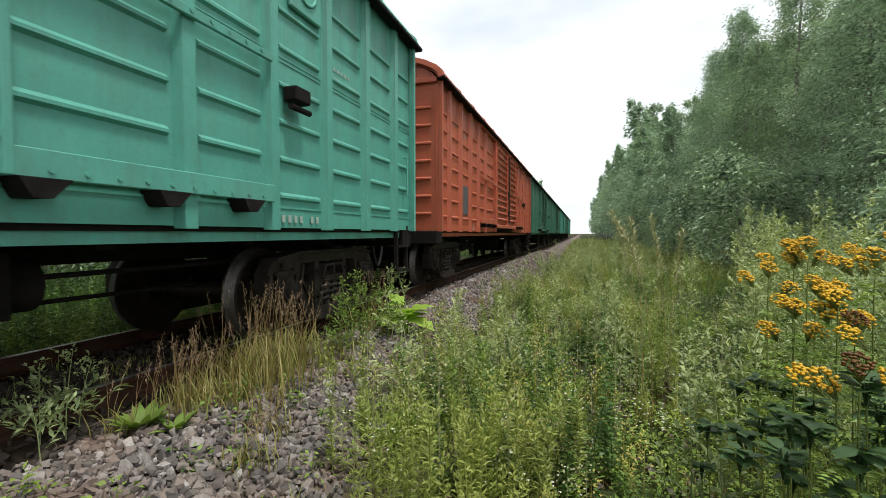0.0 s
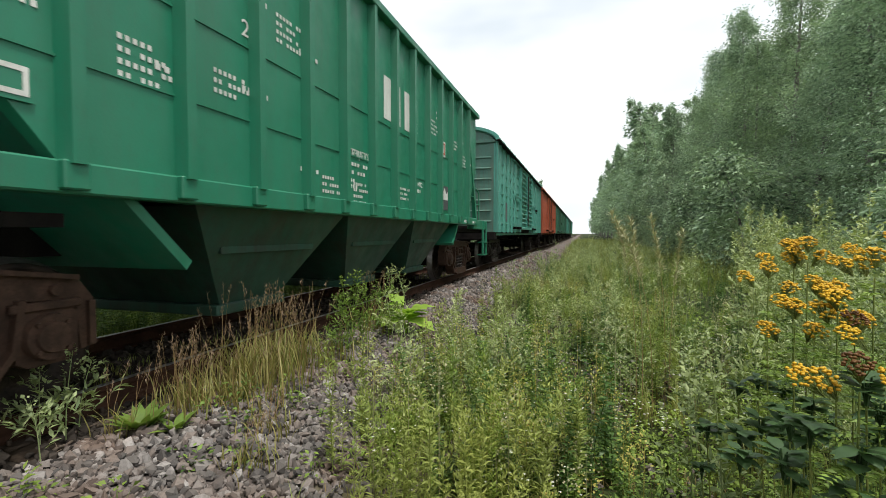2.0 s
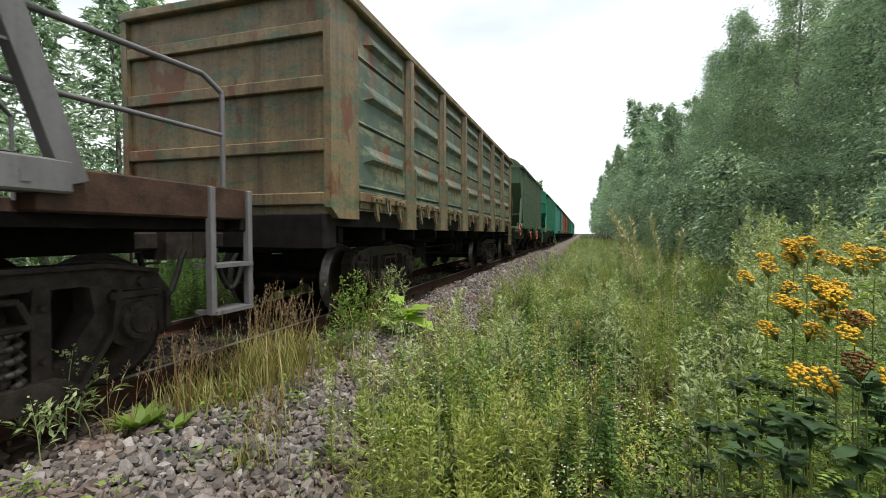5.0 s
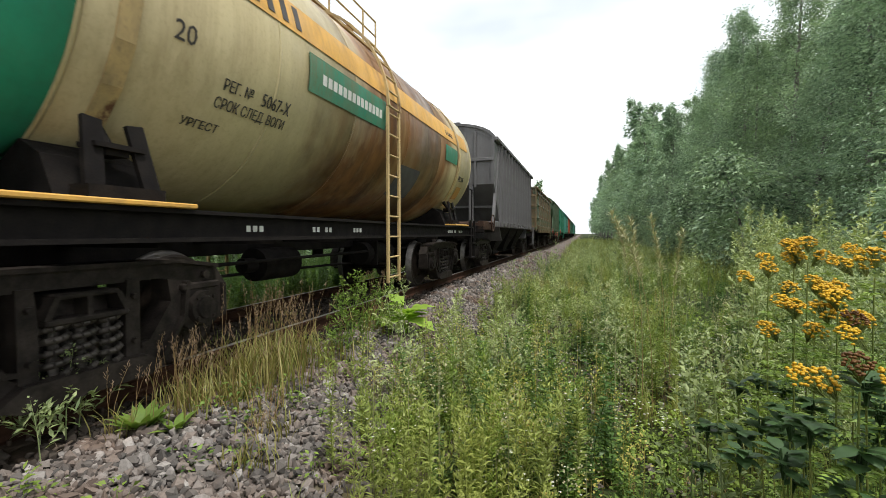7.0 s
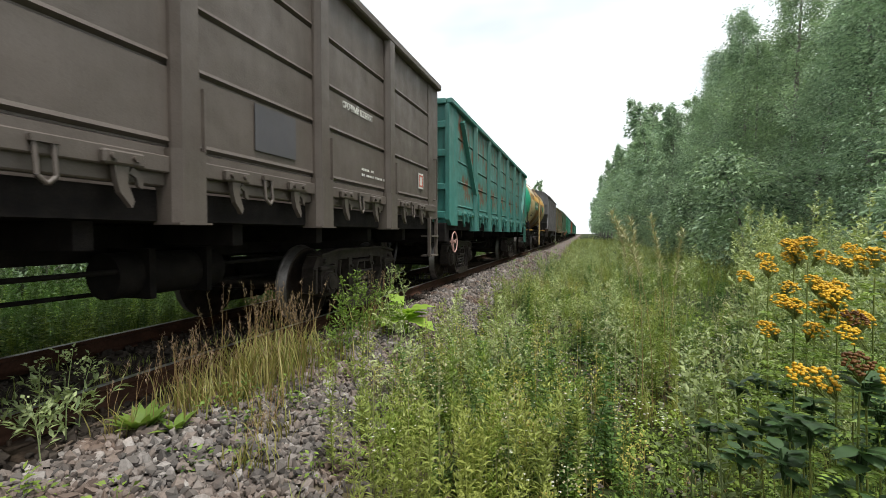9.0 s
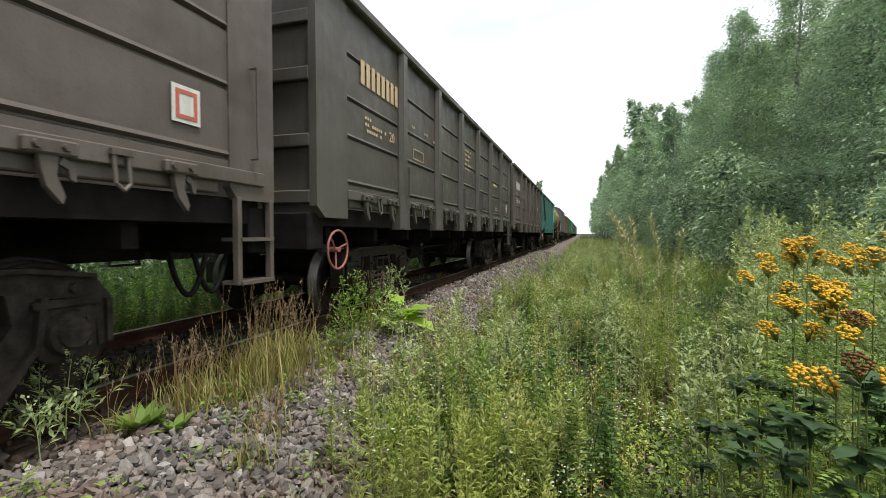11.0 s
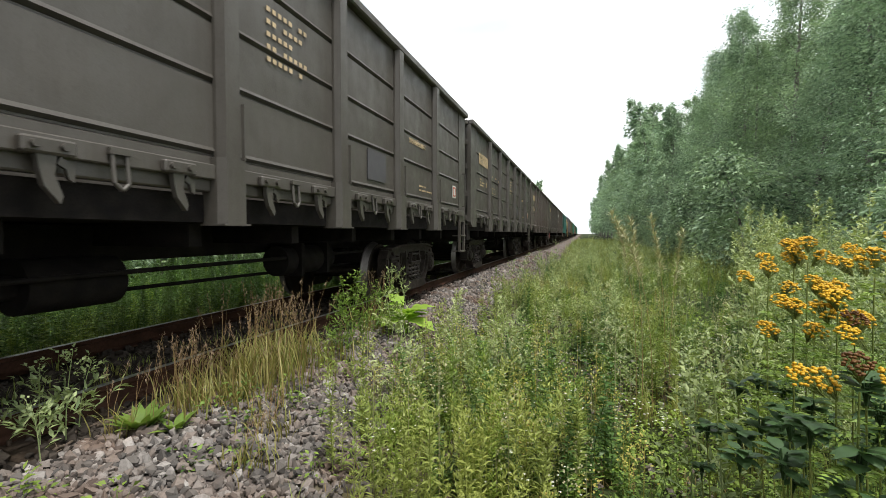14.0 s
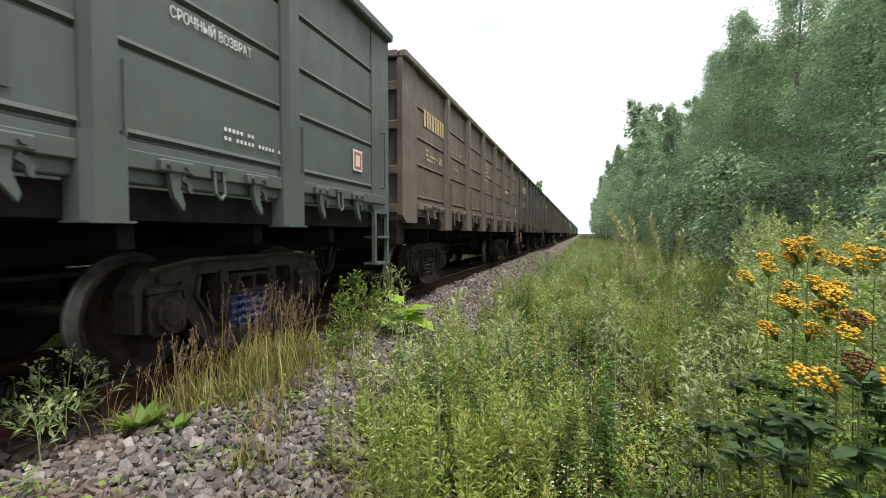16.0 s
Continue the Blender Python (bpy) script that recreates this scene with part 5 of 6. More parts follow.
    s = Shape().box(-0.55, 0.55, -1.2, 1.6, zc + R + 0.06, zc + R + 0.10)
    for k in (-1, 1):
        for yy in (-1.2, -0.6, 0.0, 1.1, 1.6):
            s.rod((k * 0.55, yy, zc + R + 0.05), (k * 0.55, yy, zc + R + 0.62), 0.016, n=6)
        for z in (0.36, 0.62):
            s.rod((k * 0.55, -1.2, zc + R + z), (k * 0.55, 1.6, zc + R + z), 0.015, n=6)
    part("top_platform", s, M_PALE_YELLOW, w, "railed walkway on top")
    part("manhole", Shape().rod((0, 0.1, zc + R - 0.05), (0, 0.1, zc + R + 0.3), 0.3, n=20), M_TANK, w)
    part("bottom_valve", Shape().rod((0, 0.5, 1.0), (0, 0.5, 1.5), 0.14, n=14).rod((0, 0.5, 0.75), (0, 0.5, 1.0), 0.09, n=12), M_UNDER, w)
    under_gear(w, 5.2, 0.9)
    part("sill_marks", bars_mesh([(3.2, 1.14, 8), (4.1, 1.14, 4), (-2.9, 1.14, 3), (-1.9, 1.14, 5), (-1.0, 1.14, 3)], 1.461, 0.075, 0.06, 0.022), M_WHITE, w, "white stencilled frame marks")
    return w


# The wagons in order, from the head of what is seen to its tail: place of each centre along the track at the start.
boxcar("teal sheet-steel boxcar far along the train", 101.9, M_TEAL, M_TEAL_END, None, False)
boxcar("dark green steel boxcar far along the train", 84.7, M_BOX_GREEN, M_BOX_GREEN, None, False)
boxcar("teal steel boxcar with ribbed sides on the track", 67.5, M_TEAL, M_TEAL_END, None, False)
boxcar("dark green ribbed steel boxcar with sliding doors", 50.3, M_BOX_GREEN, M_BOX_GREEN, None, False)
boxcar("dark green boxcar coupled before an orange boxcar", 33.15, M_BOX_GREEN, M_BOX_GREEN, None, True)
boxcar("orange-red steel boxcar with ribbed panels and sliding doors", 16.0 + 0.45, M_ORANGE, M_ORANGE, M_WHITE, True)
boxcar("teal green steel boxcar with corrugated sliding doors, dusty end", -0.95, M_TEAL, M_TEAL_END)
hopper("bright green grain hopper with vertical stakes and arched roof", -17.27, M_HOP_GREEN, "staked", M_WHITE, M_RED, M_BOGIE_BROWN)
hopper("olive green mineral hopper with ribbed panels and white lettering", -32.55, M_HOP_DARK, "ribbed", M_WHITE, M_RED)
gondola("patchy green gondola with rusted posts and flaking paint", -47.49, M_GON_RUST, M_GON_RUSTY, M_CREAM, None, False, M_GON_RUSTY, extra=False)
hopper("dusty grey grain hopper with vertical stakes and arched roof", -62.45, M_HOP_GREY, "staked", M_HOP_GREY, M_BOGIE_BROWN, deck=M_BOGIE_BROWN)
tank_wagon(-76.12)
gondola("rusting teal gondola with diagonal end braces and streaks", -89.78, M_GON_TEAL, M_GON_TEAL_POST, M_WHITE, M_PINK, True, extra=False)
TAIL = [("brown-grey gondola with dented ribbed side panels", M_GON_BROWN, M_WHITE, None, None),
        ("dark olive gondola with ribbed side panels", M_GON_OLIVE, M_CREAM, M_FADED_RED, None),
        ("brown-grey gondola with dented ribbed side panels", M_GON_BROWN, M_CREAM, None, None),
        ("dark olive gondola with ribbed panels and cream stencils", M_GON_OLIVE, M_CREAM, None, M_CREAM),
        ("dark olive gondola with a red spoked brake wheel", M_GON_OLIVE, M_CREAM, M_FADED_RED, None),
        ("dusty brown gondola with dented side panels", M_GON_DUST, M_CREAM, None, None),
        ("grey-green gondola with clean panels and blue springs", M_GON_GREY, M_WHITE, None, None)]
TAIL_AT = (-104.08, -118.28, -132.48, -146.62, -160.69, -174.64, -188.66)
for i, (label, body, marks, wheel, plate) in enumerate(TAIL):
    gondola(label, TAIL_AT[i], body, body, marks, wheel, springs=M_SPRING_BLUE if i == 6 else None)


# ---- plants ----
class Plant:
    """Collects leaves and stems as four-cornered faces."""

    def __init__(self):
        self.v, self.f, self.n = [], [], 0

    def quads(self, v):
        v = np.asarray(v, float).reshape(-1, 4, 3)
        self.v.append(v.reshape(-1, 3))
        self.f.append(np.arange(len(v) * 4).reshape(-1, 4) + self.n)
        self.n += len(v) * 4
        return self

    def strip(self, pts, widths, side):
        pts, side = np.asarray(pts, float), np.asarray(side, float)
        w = np.asarray(widths, float)[:, None]
        a, b = pts - side * w / 2, pts + side * w / 2
        k = len(pts)
        self.v.append(np.concatenate([a, b]))
        self.f.append(np.array([(i, i + k, i + k + 1, i + 1) for i in range(k - 1)]) + self.n)
        self.n += 2 * k
        return self

    def stem(self, pts, r0, r1):
        pts = np.asarray(pts, float)
        k = len(pts)
        r = np.linspace(r0, r1, k)[:, None]
        rings = [pts + r * np.array([math.cos(a), math.sin(a), 0]) for a in (0, 2.1, 4.2)]
        self.v.append(np.concatenate(rings))
        self.f.append(np.array([(j * k + i, (j + 1) % 3 * k + i, (j + 1) % 3 * k + i + 1, j * k + i + 1) for j in range(3) for i in range(k - 1)]) + self.n)
        self.n += 3 * k
        return self

    def leaves(self, base, way, length, width, fold=0.15, roll=0.5):
        """Pointed leaves, slightly folded along the midrib, two faces each."""
        base, way = np.asarray(base, float).reshape(-1, 3), np.asarray(way, float).reshape(-1, 3)
        way = way / np.linalg.norm(way, axis=1, keepdims=True)
        side = np.cross(way, np.array([0, 0, 1.0]))
        side /= np.linalg.norm(side, axis=1, keepdims=True) + 1e-6
        up = np.cross(side, way)
        if roll:
            q = np.random.default_rng(len(base)).normal(0, roll, len(base))[:, None]
            side, up = side * np.cos(q) + up * np.sin(q), up * np.cos(q) - side * np.sin(q)
        L, W = np.broadcast_to(length, len(base))[:, None], np.broadcast_to(width, len(base))[:, None]
        mid, tip = base + way * L * 0.45, base + way * L - up * L * 0.12
        a, b = mid + side * W / 2 + up * W * fold, mid - side * W / 2 + up * W * fold
        return self.quads(np.stack([base, a, tip, b], 1))

    def arrays(self):
        return np.concatenate(self.v), np.concatenate(self.f)

    def mesh(self, name, material):
        return grid_mesh(name, *self.arrays(), material)


M_WEED = leafy("weed_leaves", (0.035, 0.085, 0.020), (0.25, 0.38, 0.075), (0.29, 0.38, 0.07))
M_WEED_PALE = leafy("pale_weed_leaves", (0.075, 0.12, 0.025), (0.37, 0.46, 0.13), (0.40, 0.44, 0.12))
M_MUGWORT = leafy("grey_green_leaves", (0.13, 0.19, 0.085), (0.41, 0.49, 0.225), (0.50, 0.555, 0.26))
M_GRASS = leafy("grass_blades", (0.060, 0.115, 0.025), (0.270, 0.360, 0.085), (0.345, 0.335, 0.100))
M_TUSSOCK = leafy("tussock_blades", (0.17, 0.20, 0.05), (0.33, 0.31, 0.10), (0.32, 0.24, 0.09))
M_DRY = leafy("dry_grass", (0.27, 0.17, 0.075), (0.40, 0.27, 0.13), (0.22, 0.19, 0.07), through=0.2)
M_PLUME = leafy("grass_plumes", (0.24, 0.15, 0.10), (0.36, 0.25, 0.17), (0.30, 0.24, 0.15), through=0.2)
M_SEED = leafy("pale_seed_heads", (0.34, 0.34, 0.19), (0.47, 0.45, 0.28), (0.40, 0.38, 0.22))
M_YELLOW_TOP = leafy("yellowish_flower_heads", (0.42, 0.38, 0.08), (0.55, 0.48, 0.14), (0.46, 0.36, 0.10))
M_BROAD = leafy("broad_green_leaves", (0.06, 0.135, 0.03), (0.10, 0.19, 0.045), (0.12, 0.19, 0.05), rough=0.42)
M_RASPBERRY = leafy("raspberry_leaves", (0.028, 0.070, 0.024), (0.075, 0.135, 0.05), (0.06, 0.11, 0.04), rough=0.4, through=0.2)
M_HOGWEED = leafy("bright_hogweed_leaves", (0.28, 0.44, 0.06), (0.36, 0.52, 0.09), (0.32, 0.47, 0.07), through=0.4)
M_TANSY = leafy("yellow_tansy_buttons", (0.62, 0.37, 0.018), (0.72, 0.47, 0.03), (0.55, 0.30, 0.02), through=0.1, spread=3)
M_TANSY_BROWN = leafy("withered_tansy_buttons", (0.10, 0.045, 0.012), (0.19, 0.085, 0.018), (0.09, 0.04, 0.012), through=0.05)
M_BIRCH = leafy("birch_leaves", (0.055, 0.11, 0.07), (0.54, 0.69, 0.49), (0.42, 0.56, 0.35), rough=0.4, through=0.36, warm=0.85)
M_ALDER = leafy("alder_leaves", (0.05, 0.10, 0.06), (0.46, 0.60, 0.40), (0.37, 0.50, 0.27), rough=0.42, through=0.36, warm=0.8)
M_BARK = rough_metal("pale_birch_bark", (0.10, 0.09, 0.08), (0.45, 0.43, 0.40), 0.85, 0.0, 3)
M_STICK = rough_metal("grey_brown_dead_wood", (0.10, 0.075, 0.055), (0.24, 0.19, 0.15), 0.85, 0.0, 8)
M_WHITE_FLOWER = leafy("white_small_flowers", (0.6, 0.6, 0.55), (0.75, 0.74, 0.68), (0.62, 0.62, 0.5), through=0.1)


def fleabane(r, h):
    p = Plant()
    lean = r.normal(0, 0.06, 2)
    pts = [(lean[0] * t * t * h, lean[1] * t * t * h, t * h) for t in np.linspace(0, 1, 5)]
    p.stem(pts, 0.004, 0.0015)
    k = int(85 * h) + 22
    t = r.uniform(0.08, 0.98, k)
    a = r.uniform(0, 6.28, k)
    base = np.stack([lean[0] * t * t * h, lean[1] * t * t * h, t * h], 1)
    way = np.stack([np.cos(a), np.sin(a), r.uniform(0.2, 1.0, k)], 1)
    p.leaves(base, way, r.uniform(0.045, 0.085, k) * (1.25 - 0.6 * t), r.uniform(0.008, 0.015, k))
    k = 40
    t, a = r.uniform(0.65, 1.02, k), r.uniform(0, 6.28, k)
    rad = (1.05 - t) * 0.22
    base = np.stack([lean[0] * t * t * h + np.cos(a) * rad, lean[1] * t * t * h + np.sin(a) * rad, t * h + 0.03], 1)
    p.leaves(base, np.stack([np.cos(a) * 0.4, np.sin(a) * 0.4, np.ones(k)], 1), 0.028, 0.010)
    return p.arrays()


def mugwort(r, h):
    p = Plant()
    lean = r.normal(0, 0.08, 2)
    pts = [(lean[0] * t * t * h, lean[1] * t * t * h, t * h) for t in np.linspace(0, 1, 6)]
    p.stem(pts, 0.006, 0.002)
    for i in range(int(20 * h)):
        t = r.uniform(0.12, 0.97)
        a = r.uniform(0, 6.28)
        L = (0.10 + 0.22 * (1 - t)) * r.uniform(0.7, 1.2)
        o = np.array([lean[0] * t * t * h, lean[1] * t * t * h, t * h])
        d = np.array([math.cos(a), math.sin(a), 0.9])
        d /= np.linalg.norm(d)
        k = 11
        s = r.uniform(0.1, 1, k)[:, None]
        base = o + d * L * s
        way = d + r.normal(0, 0.6, (k, 3))
        p.leaves(base, way, r.uniform(0.04, 0.09, k) * (1.35 - 1.0 * t), r.uniform(0.013, 0.026, k))
    k = int(60 * h)
    t, a = r.uniform(0.72, 1.05, k), r.uniform(0, 6.28, k)
    rad = np.abs(1.06 - t) * 0.16
    base = np.stack([lean[0] * t * t * h + np.cos(a) * rad, lean[1] * t * t * h + np.sin(a) * rad, t * h], 1)
    p.leaves(base, np.stack([np.cos(a), np.sin(a), r.uniform(0.3, 1.3, k)], 1), r.uniform(0.016, 0.030, k), 0.014)
    return p.arrays()


def grass_tuft(r, h, blades=26, spread=0.05, wide=1.0):
    p = Plant()
    for i in range(blades):
        a, hh = r.uniform(0, 6.28), h * r.uniform(0.5, 1.1)
        out = r.uniform(0.15, 0.6) * hh
        o = r.normal(0, spread, 2)
        t = np.linspace(0, 1, 5)
        pts = np.stack([o[0] + math.cos(a) * out * t ** 2, o[1] + math.sin(a) * out * t ** 2, hh * (t - 0.22 * t ** 3)], 1)
        p.strip(pts, [0.006 * wide, 0.007 * wide, 0.006 * wide, 0.004 * wide, 0.0006], (-math.sin(a), math.cos(a), 0))
    return p.arrays()


def herb(r, h):
    p = Plant()
    k = 34
    a, t = r.uniform(0, 6.28, k), r.uniform(0.1, 1, k)
    rad = r.uniform(0.0, 0.13, k)
    base = np.stack([np.cos(a) * rad, np.sin(a) * rad, t * h], 1)
    p.leaves(base, np.stack([np.cos(a), np.sin(a), r.uniform(-0.2, 0.7, k)], 1), r.uniform(0.03, 0.06, k), r.uniform(0.015, 0.03, k))
    for i in range(6):
        p.stem([(0, 0, 0), (base[i][0] * 0.6, base[i][1] * 0.6, base[i][2] * 0.7), tuple(base[i])], 0.002, 0.001)
    return p.arrays()


def tiny_flowers(r, h):
    p = Plant()
    k = 7
    o = np.stack([r.normal(0, 0.09, k), r.normal(0, 0.09, k), h * r.uniform(0.7, 1.05, k)], 1)
    for i in range(4):
        a = i * 1.571
        p.leaves(o, np.tile([math.cos(a), math.sin(a), 0.15], (k, 1)), 0.011, 0.008)
    return p.arrays()


def field(name, make, material, label, category, count, where, lo, hi, protos=6, seed=1):
    """One object of many plants of a kind, strewn where the ground carries them."""
    r = np.random.default_rng(seed)
    kinds = [make(r, 1.0 * lo + (hi - lo) * i / max(1, protos - 1)) for i in range(protos)]
    x, y, s = where(r, count)
    V, F, n = [], [], 0
    pick = r.integers(0, protos, len(x))
    for k in range(protos):
        at = np.where(pick == k)[0]
        if not len(at):
            continue
        v, f = kinds[k]
        a = r.uniform(0, 6.28, len(at))[:, None]
        sc = (s[at] * r.uniform(0.8, 1.15, len(at)))[:, None]
        P = np.stack([(v[:, 0] * np.cos(a) - v[:, 1] * np.sin(a)) * sc + x[at][:, None], (v[:, 0] * np.sin(a) + v[:, 1] * np.cos(a)) * sc + y[at][:, None], v[:, 2] * sc + height(x[at], y[at])[:, None] - 0.01], -1)
        V.append(P.reshape(-1, 3))
        F.append((f[None] + (n + len(v) * np.arange(len(at)))[:, None, None]).reshape(-1, 4))
        n += len(v) * len(at)
    return tagged(new(name, grid_mesh(name, np.concatenate(V), np.concatenate(F), material)), label, category, kind="stuff")


def clump(x, y, seed):
    return np.sin(1.3 * x + seed) * np.sin(0.9 * y + 2 * seed) + 0.6 * np.sin(2.9 * x - 1.7 * y + seed)


def verge(x0, x1, y0, y1, near=0.0, patchy=-9.0, seed=1.0, path=0.0):
    """Places beside the ballast, thinned with distance, none close round the viewer."""
    def where(r, count):
        u = r.uniform(0, 1, count)
        y = y0 + (y1 - y0) * u ** 1.6
        x = r.uniform(x0, x1, count)
        d = np.hypot(x - 4.2, y)
        ok = (d > near) & ~((x > 4.35 + 0.12 * y) & (y < 2.9)) & ((y > 3.9) | (x > 2.45 + (3.9 - y) * 0.34 + r.normal(0, 0.28, count))) & (clump(x, y, seed) > patchy) & ~((x < 2.55 + 0.15 * np.sin(y * 1.3)) & (x > 1.35) & (r.uniform(0, 1, count) > path))
        return x[ok], y[ok], np.ones(ok.sum())
    return where


def bank(side):
    """The rising bank of tall weeds away from the track."""
    def where(r, count):
        y = 2.4 + 22 * r.uniform(0, 1, count) ** 1.5
        x = r.uniform(4.9, 13.0, count)
        ok = (np.hypot(x - 4.2, y) > 2.7) & (x > 4.75 + 0.24 * y)
        return x[ok], y[ok], np.ones(ok.sum())
    return where


def pale_top(r, h):
    """Small pale flower heads carried on thin branches at the top of a weed."""
    p = Plant()
    k = 36
    t, a = r.uniform(0.7, 1.05, k), r.uniform(0, 6.28, k)
    rad = r.uniform(0.01, 0.07, k)
    base = np.stack([np.cos(a) * rad, np.sin(a) * rad, t * h], 1)
    p.leaves(base, np.stack([np.cos(a), np.sin(a), r.uniform(0.3, 1.2, k)], 1), 0.016, 0.012)
    p.stem([(0, 0, 0), (0, 0, h * 0.5), (0, 0, h)], 0.003, 0.0015)
    return p.arrays()


field("fleabane_weeds", fleabane, M_WEED_PALE, "pale yellow-green upright weeds with narrow leaves", "weeds", 1000, verge(2.2, 5.2, 2.2, 16, 2.0, 0.25, 1.0, 0.06), 0.34, 0.78, 7, 11)
def nettle(r, h):
    """Leafy stem with opposite pairs of pointed oval leaves."""
    p = Plant()
    lean = r.normal(0, 0.07, 2)
    p.stem([(lean[0] * t * t * h, lean[1] * t * t * h, t * h) for t in np.linspace(0, 1, 5)], 0.004, 0.002)
    k = int(22 * h) + 6
    for e in range(4):
        t = np.linspace(0.12, 1, k)
        a = e * 1.571 + r.uniform(0, 0.5, k)
        base = np.stack([lean[0] * t * t * h, lean[1] * t * t * h, t * h], 1)
        p.leaves(base, np.stack([np.cos(a), np.sin(a), r.uniform(-0.1, 0.6, k)], 1), r.uniform(0.045, 0.085, k) * (1.2 - 0.6 * t), r.uniform(0.017, 0.030, k) * (1.2 - 0.5 * t), 0.2)
    return p.arrays()


field("leafy_weeds", nettle, M_BROAD, "dark green leafy weeds with oval leaves", "weeds", 1150, verge(2.9, 7.5, 2.6, 20, 2.3, 0.3, 7.0), 0.25, 0.72, 6, 31)
field("bright_weeds", nettle, M_WEED, "bright green leafy weeds with oval leaves", "weeds", 330, verge(2.4, 6.0, 2.3, 12, 2.1, 0.1, 11.0, 0.06), 0.18, 0.55, 6, 32)
field("ballast_herbs", herb, M_WEED, "small green herbs rooted in the ballast", "weeds", 45, lambda r, n: (r.uniform(1.0, 2.5, n), r.uniform(1.2, 6.5, n), np.ones(n)), 0.08, 0.22, 5, 33)
field("green_weeds", fleabane, M_WEED, "green upright weeds with narrow leaves", "weeds", 700, verge(2.5, 7.5, 2.4, 18, 2.2, 0.3, 3.0, 0.03), 0.28, 0.85, 7, 12)
field("mugwort_weeds", mugwort, M_MUGWORT, "tall grey-green mugwort beside the track", "weeds", 640, bank(1.0), 1.2, 1.95, 6, 13)
field("track_weeds", mugwort, M_MUGWORT, "grey-green weeds along the ballast edge", "weeds", 200, verge(2.4, 5.0, 3.4, 24, 3.0, 0.0, 5.0, 0.1), 0.5, 0.95, 5, 14)
field("rough_grass", grass_tuft, M_GRASS, "tufts of green rough grass on the verge", "grass", 480, verge(2.2, 9.0, 2.0, 30, 1.8, -0.1, 4.0, 0.06), 0.2, 0.5, 6, 15)
field("low_herbs", herb, M_WEED, "low leafy herbs covering the soil", "weeds", 1200, verge(2.2, 6.5, 1.8, 11, 1.6, -0.35, 6.0, 0.12), 0.06, 0.22, 6, 16)
field("pale_flower_heads", pale_top, M_SEED, "pale seed and flower heads above the weeds", "weeds", 520, verge(2.3, 6.5, 2.4, 14, 2.2, -0.2, 1.0, 0.05), 0.4, 0.85, 6, 41)
field("yellow_flower_heads", pale_top, M_YELLOW_TOP, "small yellowish flower heads above the weeds", "weeds", 260, verge(2.5, 5.5, 2.4, 12, 2.2, 0.0, 13.0), 0.35, 0.7, 6, 42)
field("dry_litter", lambda r, h: grass_tuft(r, h, 12, 0.12), M_DRY, "dry straw lying among the weeds", "dry grass", 700, verge(2.2, 6.0, 2.0, 10, 1.8, -0.5, 2.5, 0.12), 0.06, 0.2, 5, 43)
field("white_flowers", tiny_flowers, M_WHITE_FLOWER, "tiny white wild flowers among the weeds", "flowers", 170, verge(2.9, 6.0, 2.4, 8, 2.2, -0.3, 8.0), 0.35, 0.6, 5, 17)
field("meadow_grass", lambda r, h: grass_tuft(r, h, 22, 0.16), M_GRASS, "long verge grass running along the railway", "grass", 1300, verge(2.9, 11.0, 14, 110, 10, -9, 1.0), 0.5, 1.0, 5, 18)
field("meadow_weeds", mugwort, M_MUGWORT, "grey-green weeds along the verge far off", "weeds", 300, verge(3.2, 12.0, 14, 70, 10, -0.6, 9.0), 0.8, 1.3, 4, 19)


def far_side(x0, x1, y0, y1):
    def where(r, count):
        y = y0 + (y1 - y0) * r.uniform(0, 1, count) ** 1.4
        x = r.uniform(x0, x1, count)
        return x, y, np.ones(count)
    return where


field("far_verge_grass", lambda r, h: grass_tuft(r, h, 24, 0.12), M_BROAD, "long green grass beyond the track", "grass", 600, far_side(-9, -2.1, 0.5, 40), 0.5, 1.0, 6, 21)
field("far_verge_weeds", fleabane, M_BROAD, "green weeds beyond the track", "weeds", 900, far_side(-5, -2.0, 0.5, 24), 0.5, 1.25, 6, 22)
field("far_verge_leafy", nettle, M_BROAD, "dark leafy weeds beyond the track", "weeds", 1300, far_side(-5, -2.0, 0.5, 24), 0.45, 1.15, 6, 34)
field("far_verge_bright", nettle, M_WEED, "green leafy weeds beyond the track", "weeds", 700, far_side(-7, -2.1, 0.5, 22), 0.3, 0.7, 6, 35)
field("far_verge_herbs", herb, M_WEED, "green low herbs beyond the track", "weeds", 900, far_side(-6, -2.0, 0.8, 14), 0.2, 0.5, 5, 23)
field("track_grass", lambda r, h: grass_tuft(r, h, 12, 0.04), M_GRASS, "thin grass between the rails", "grass", 90, far_side(-0.6, 0.6, 1.0, 14), 0.12, 0.25, 4, 24)


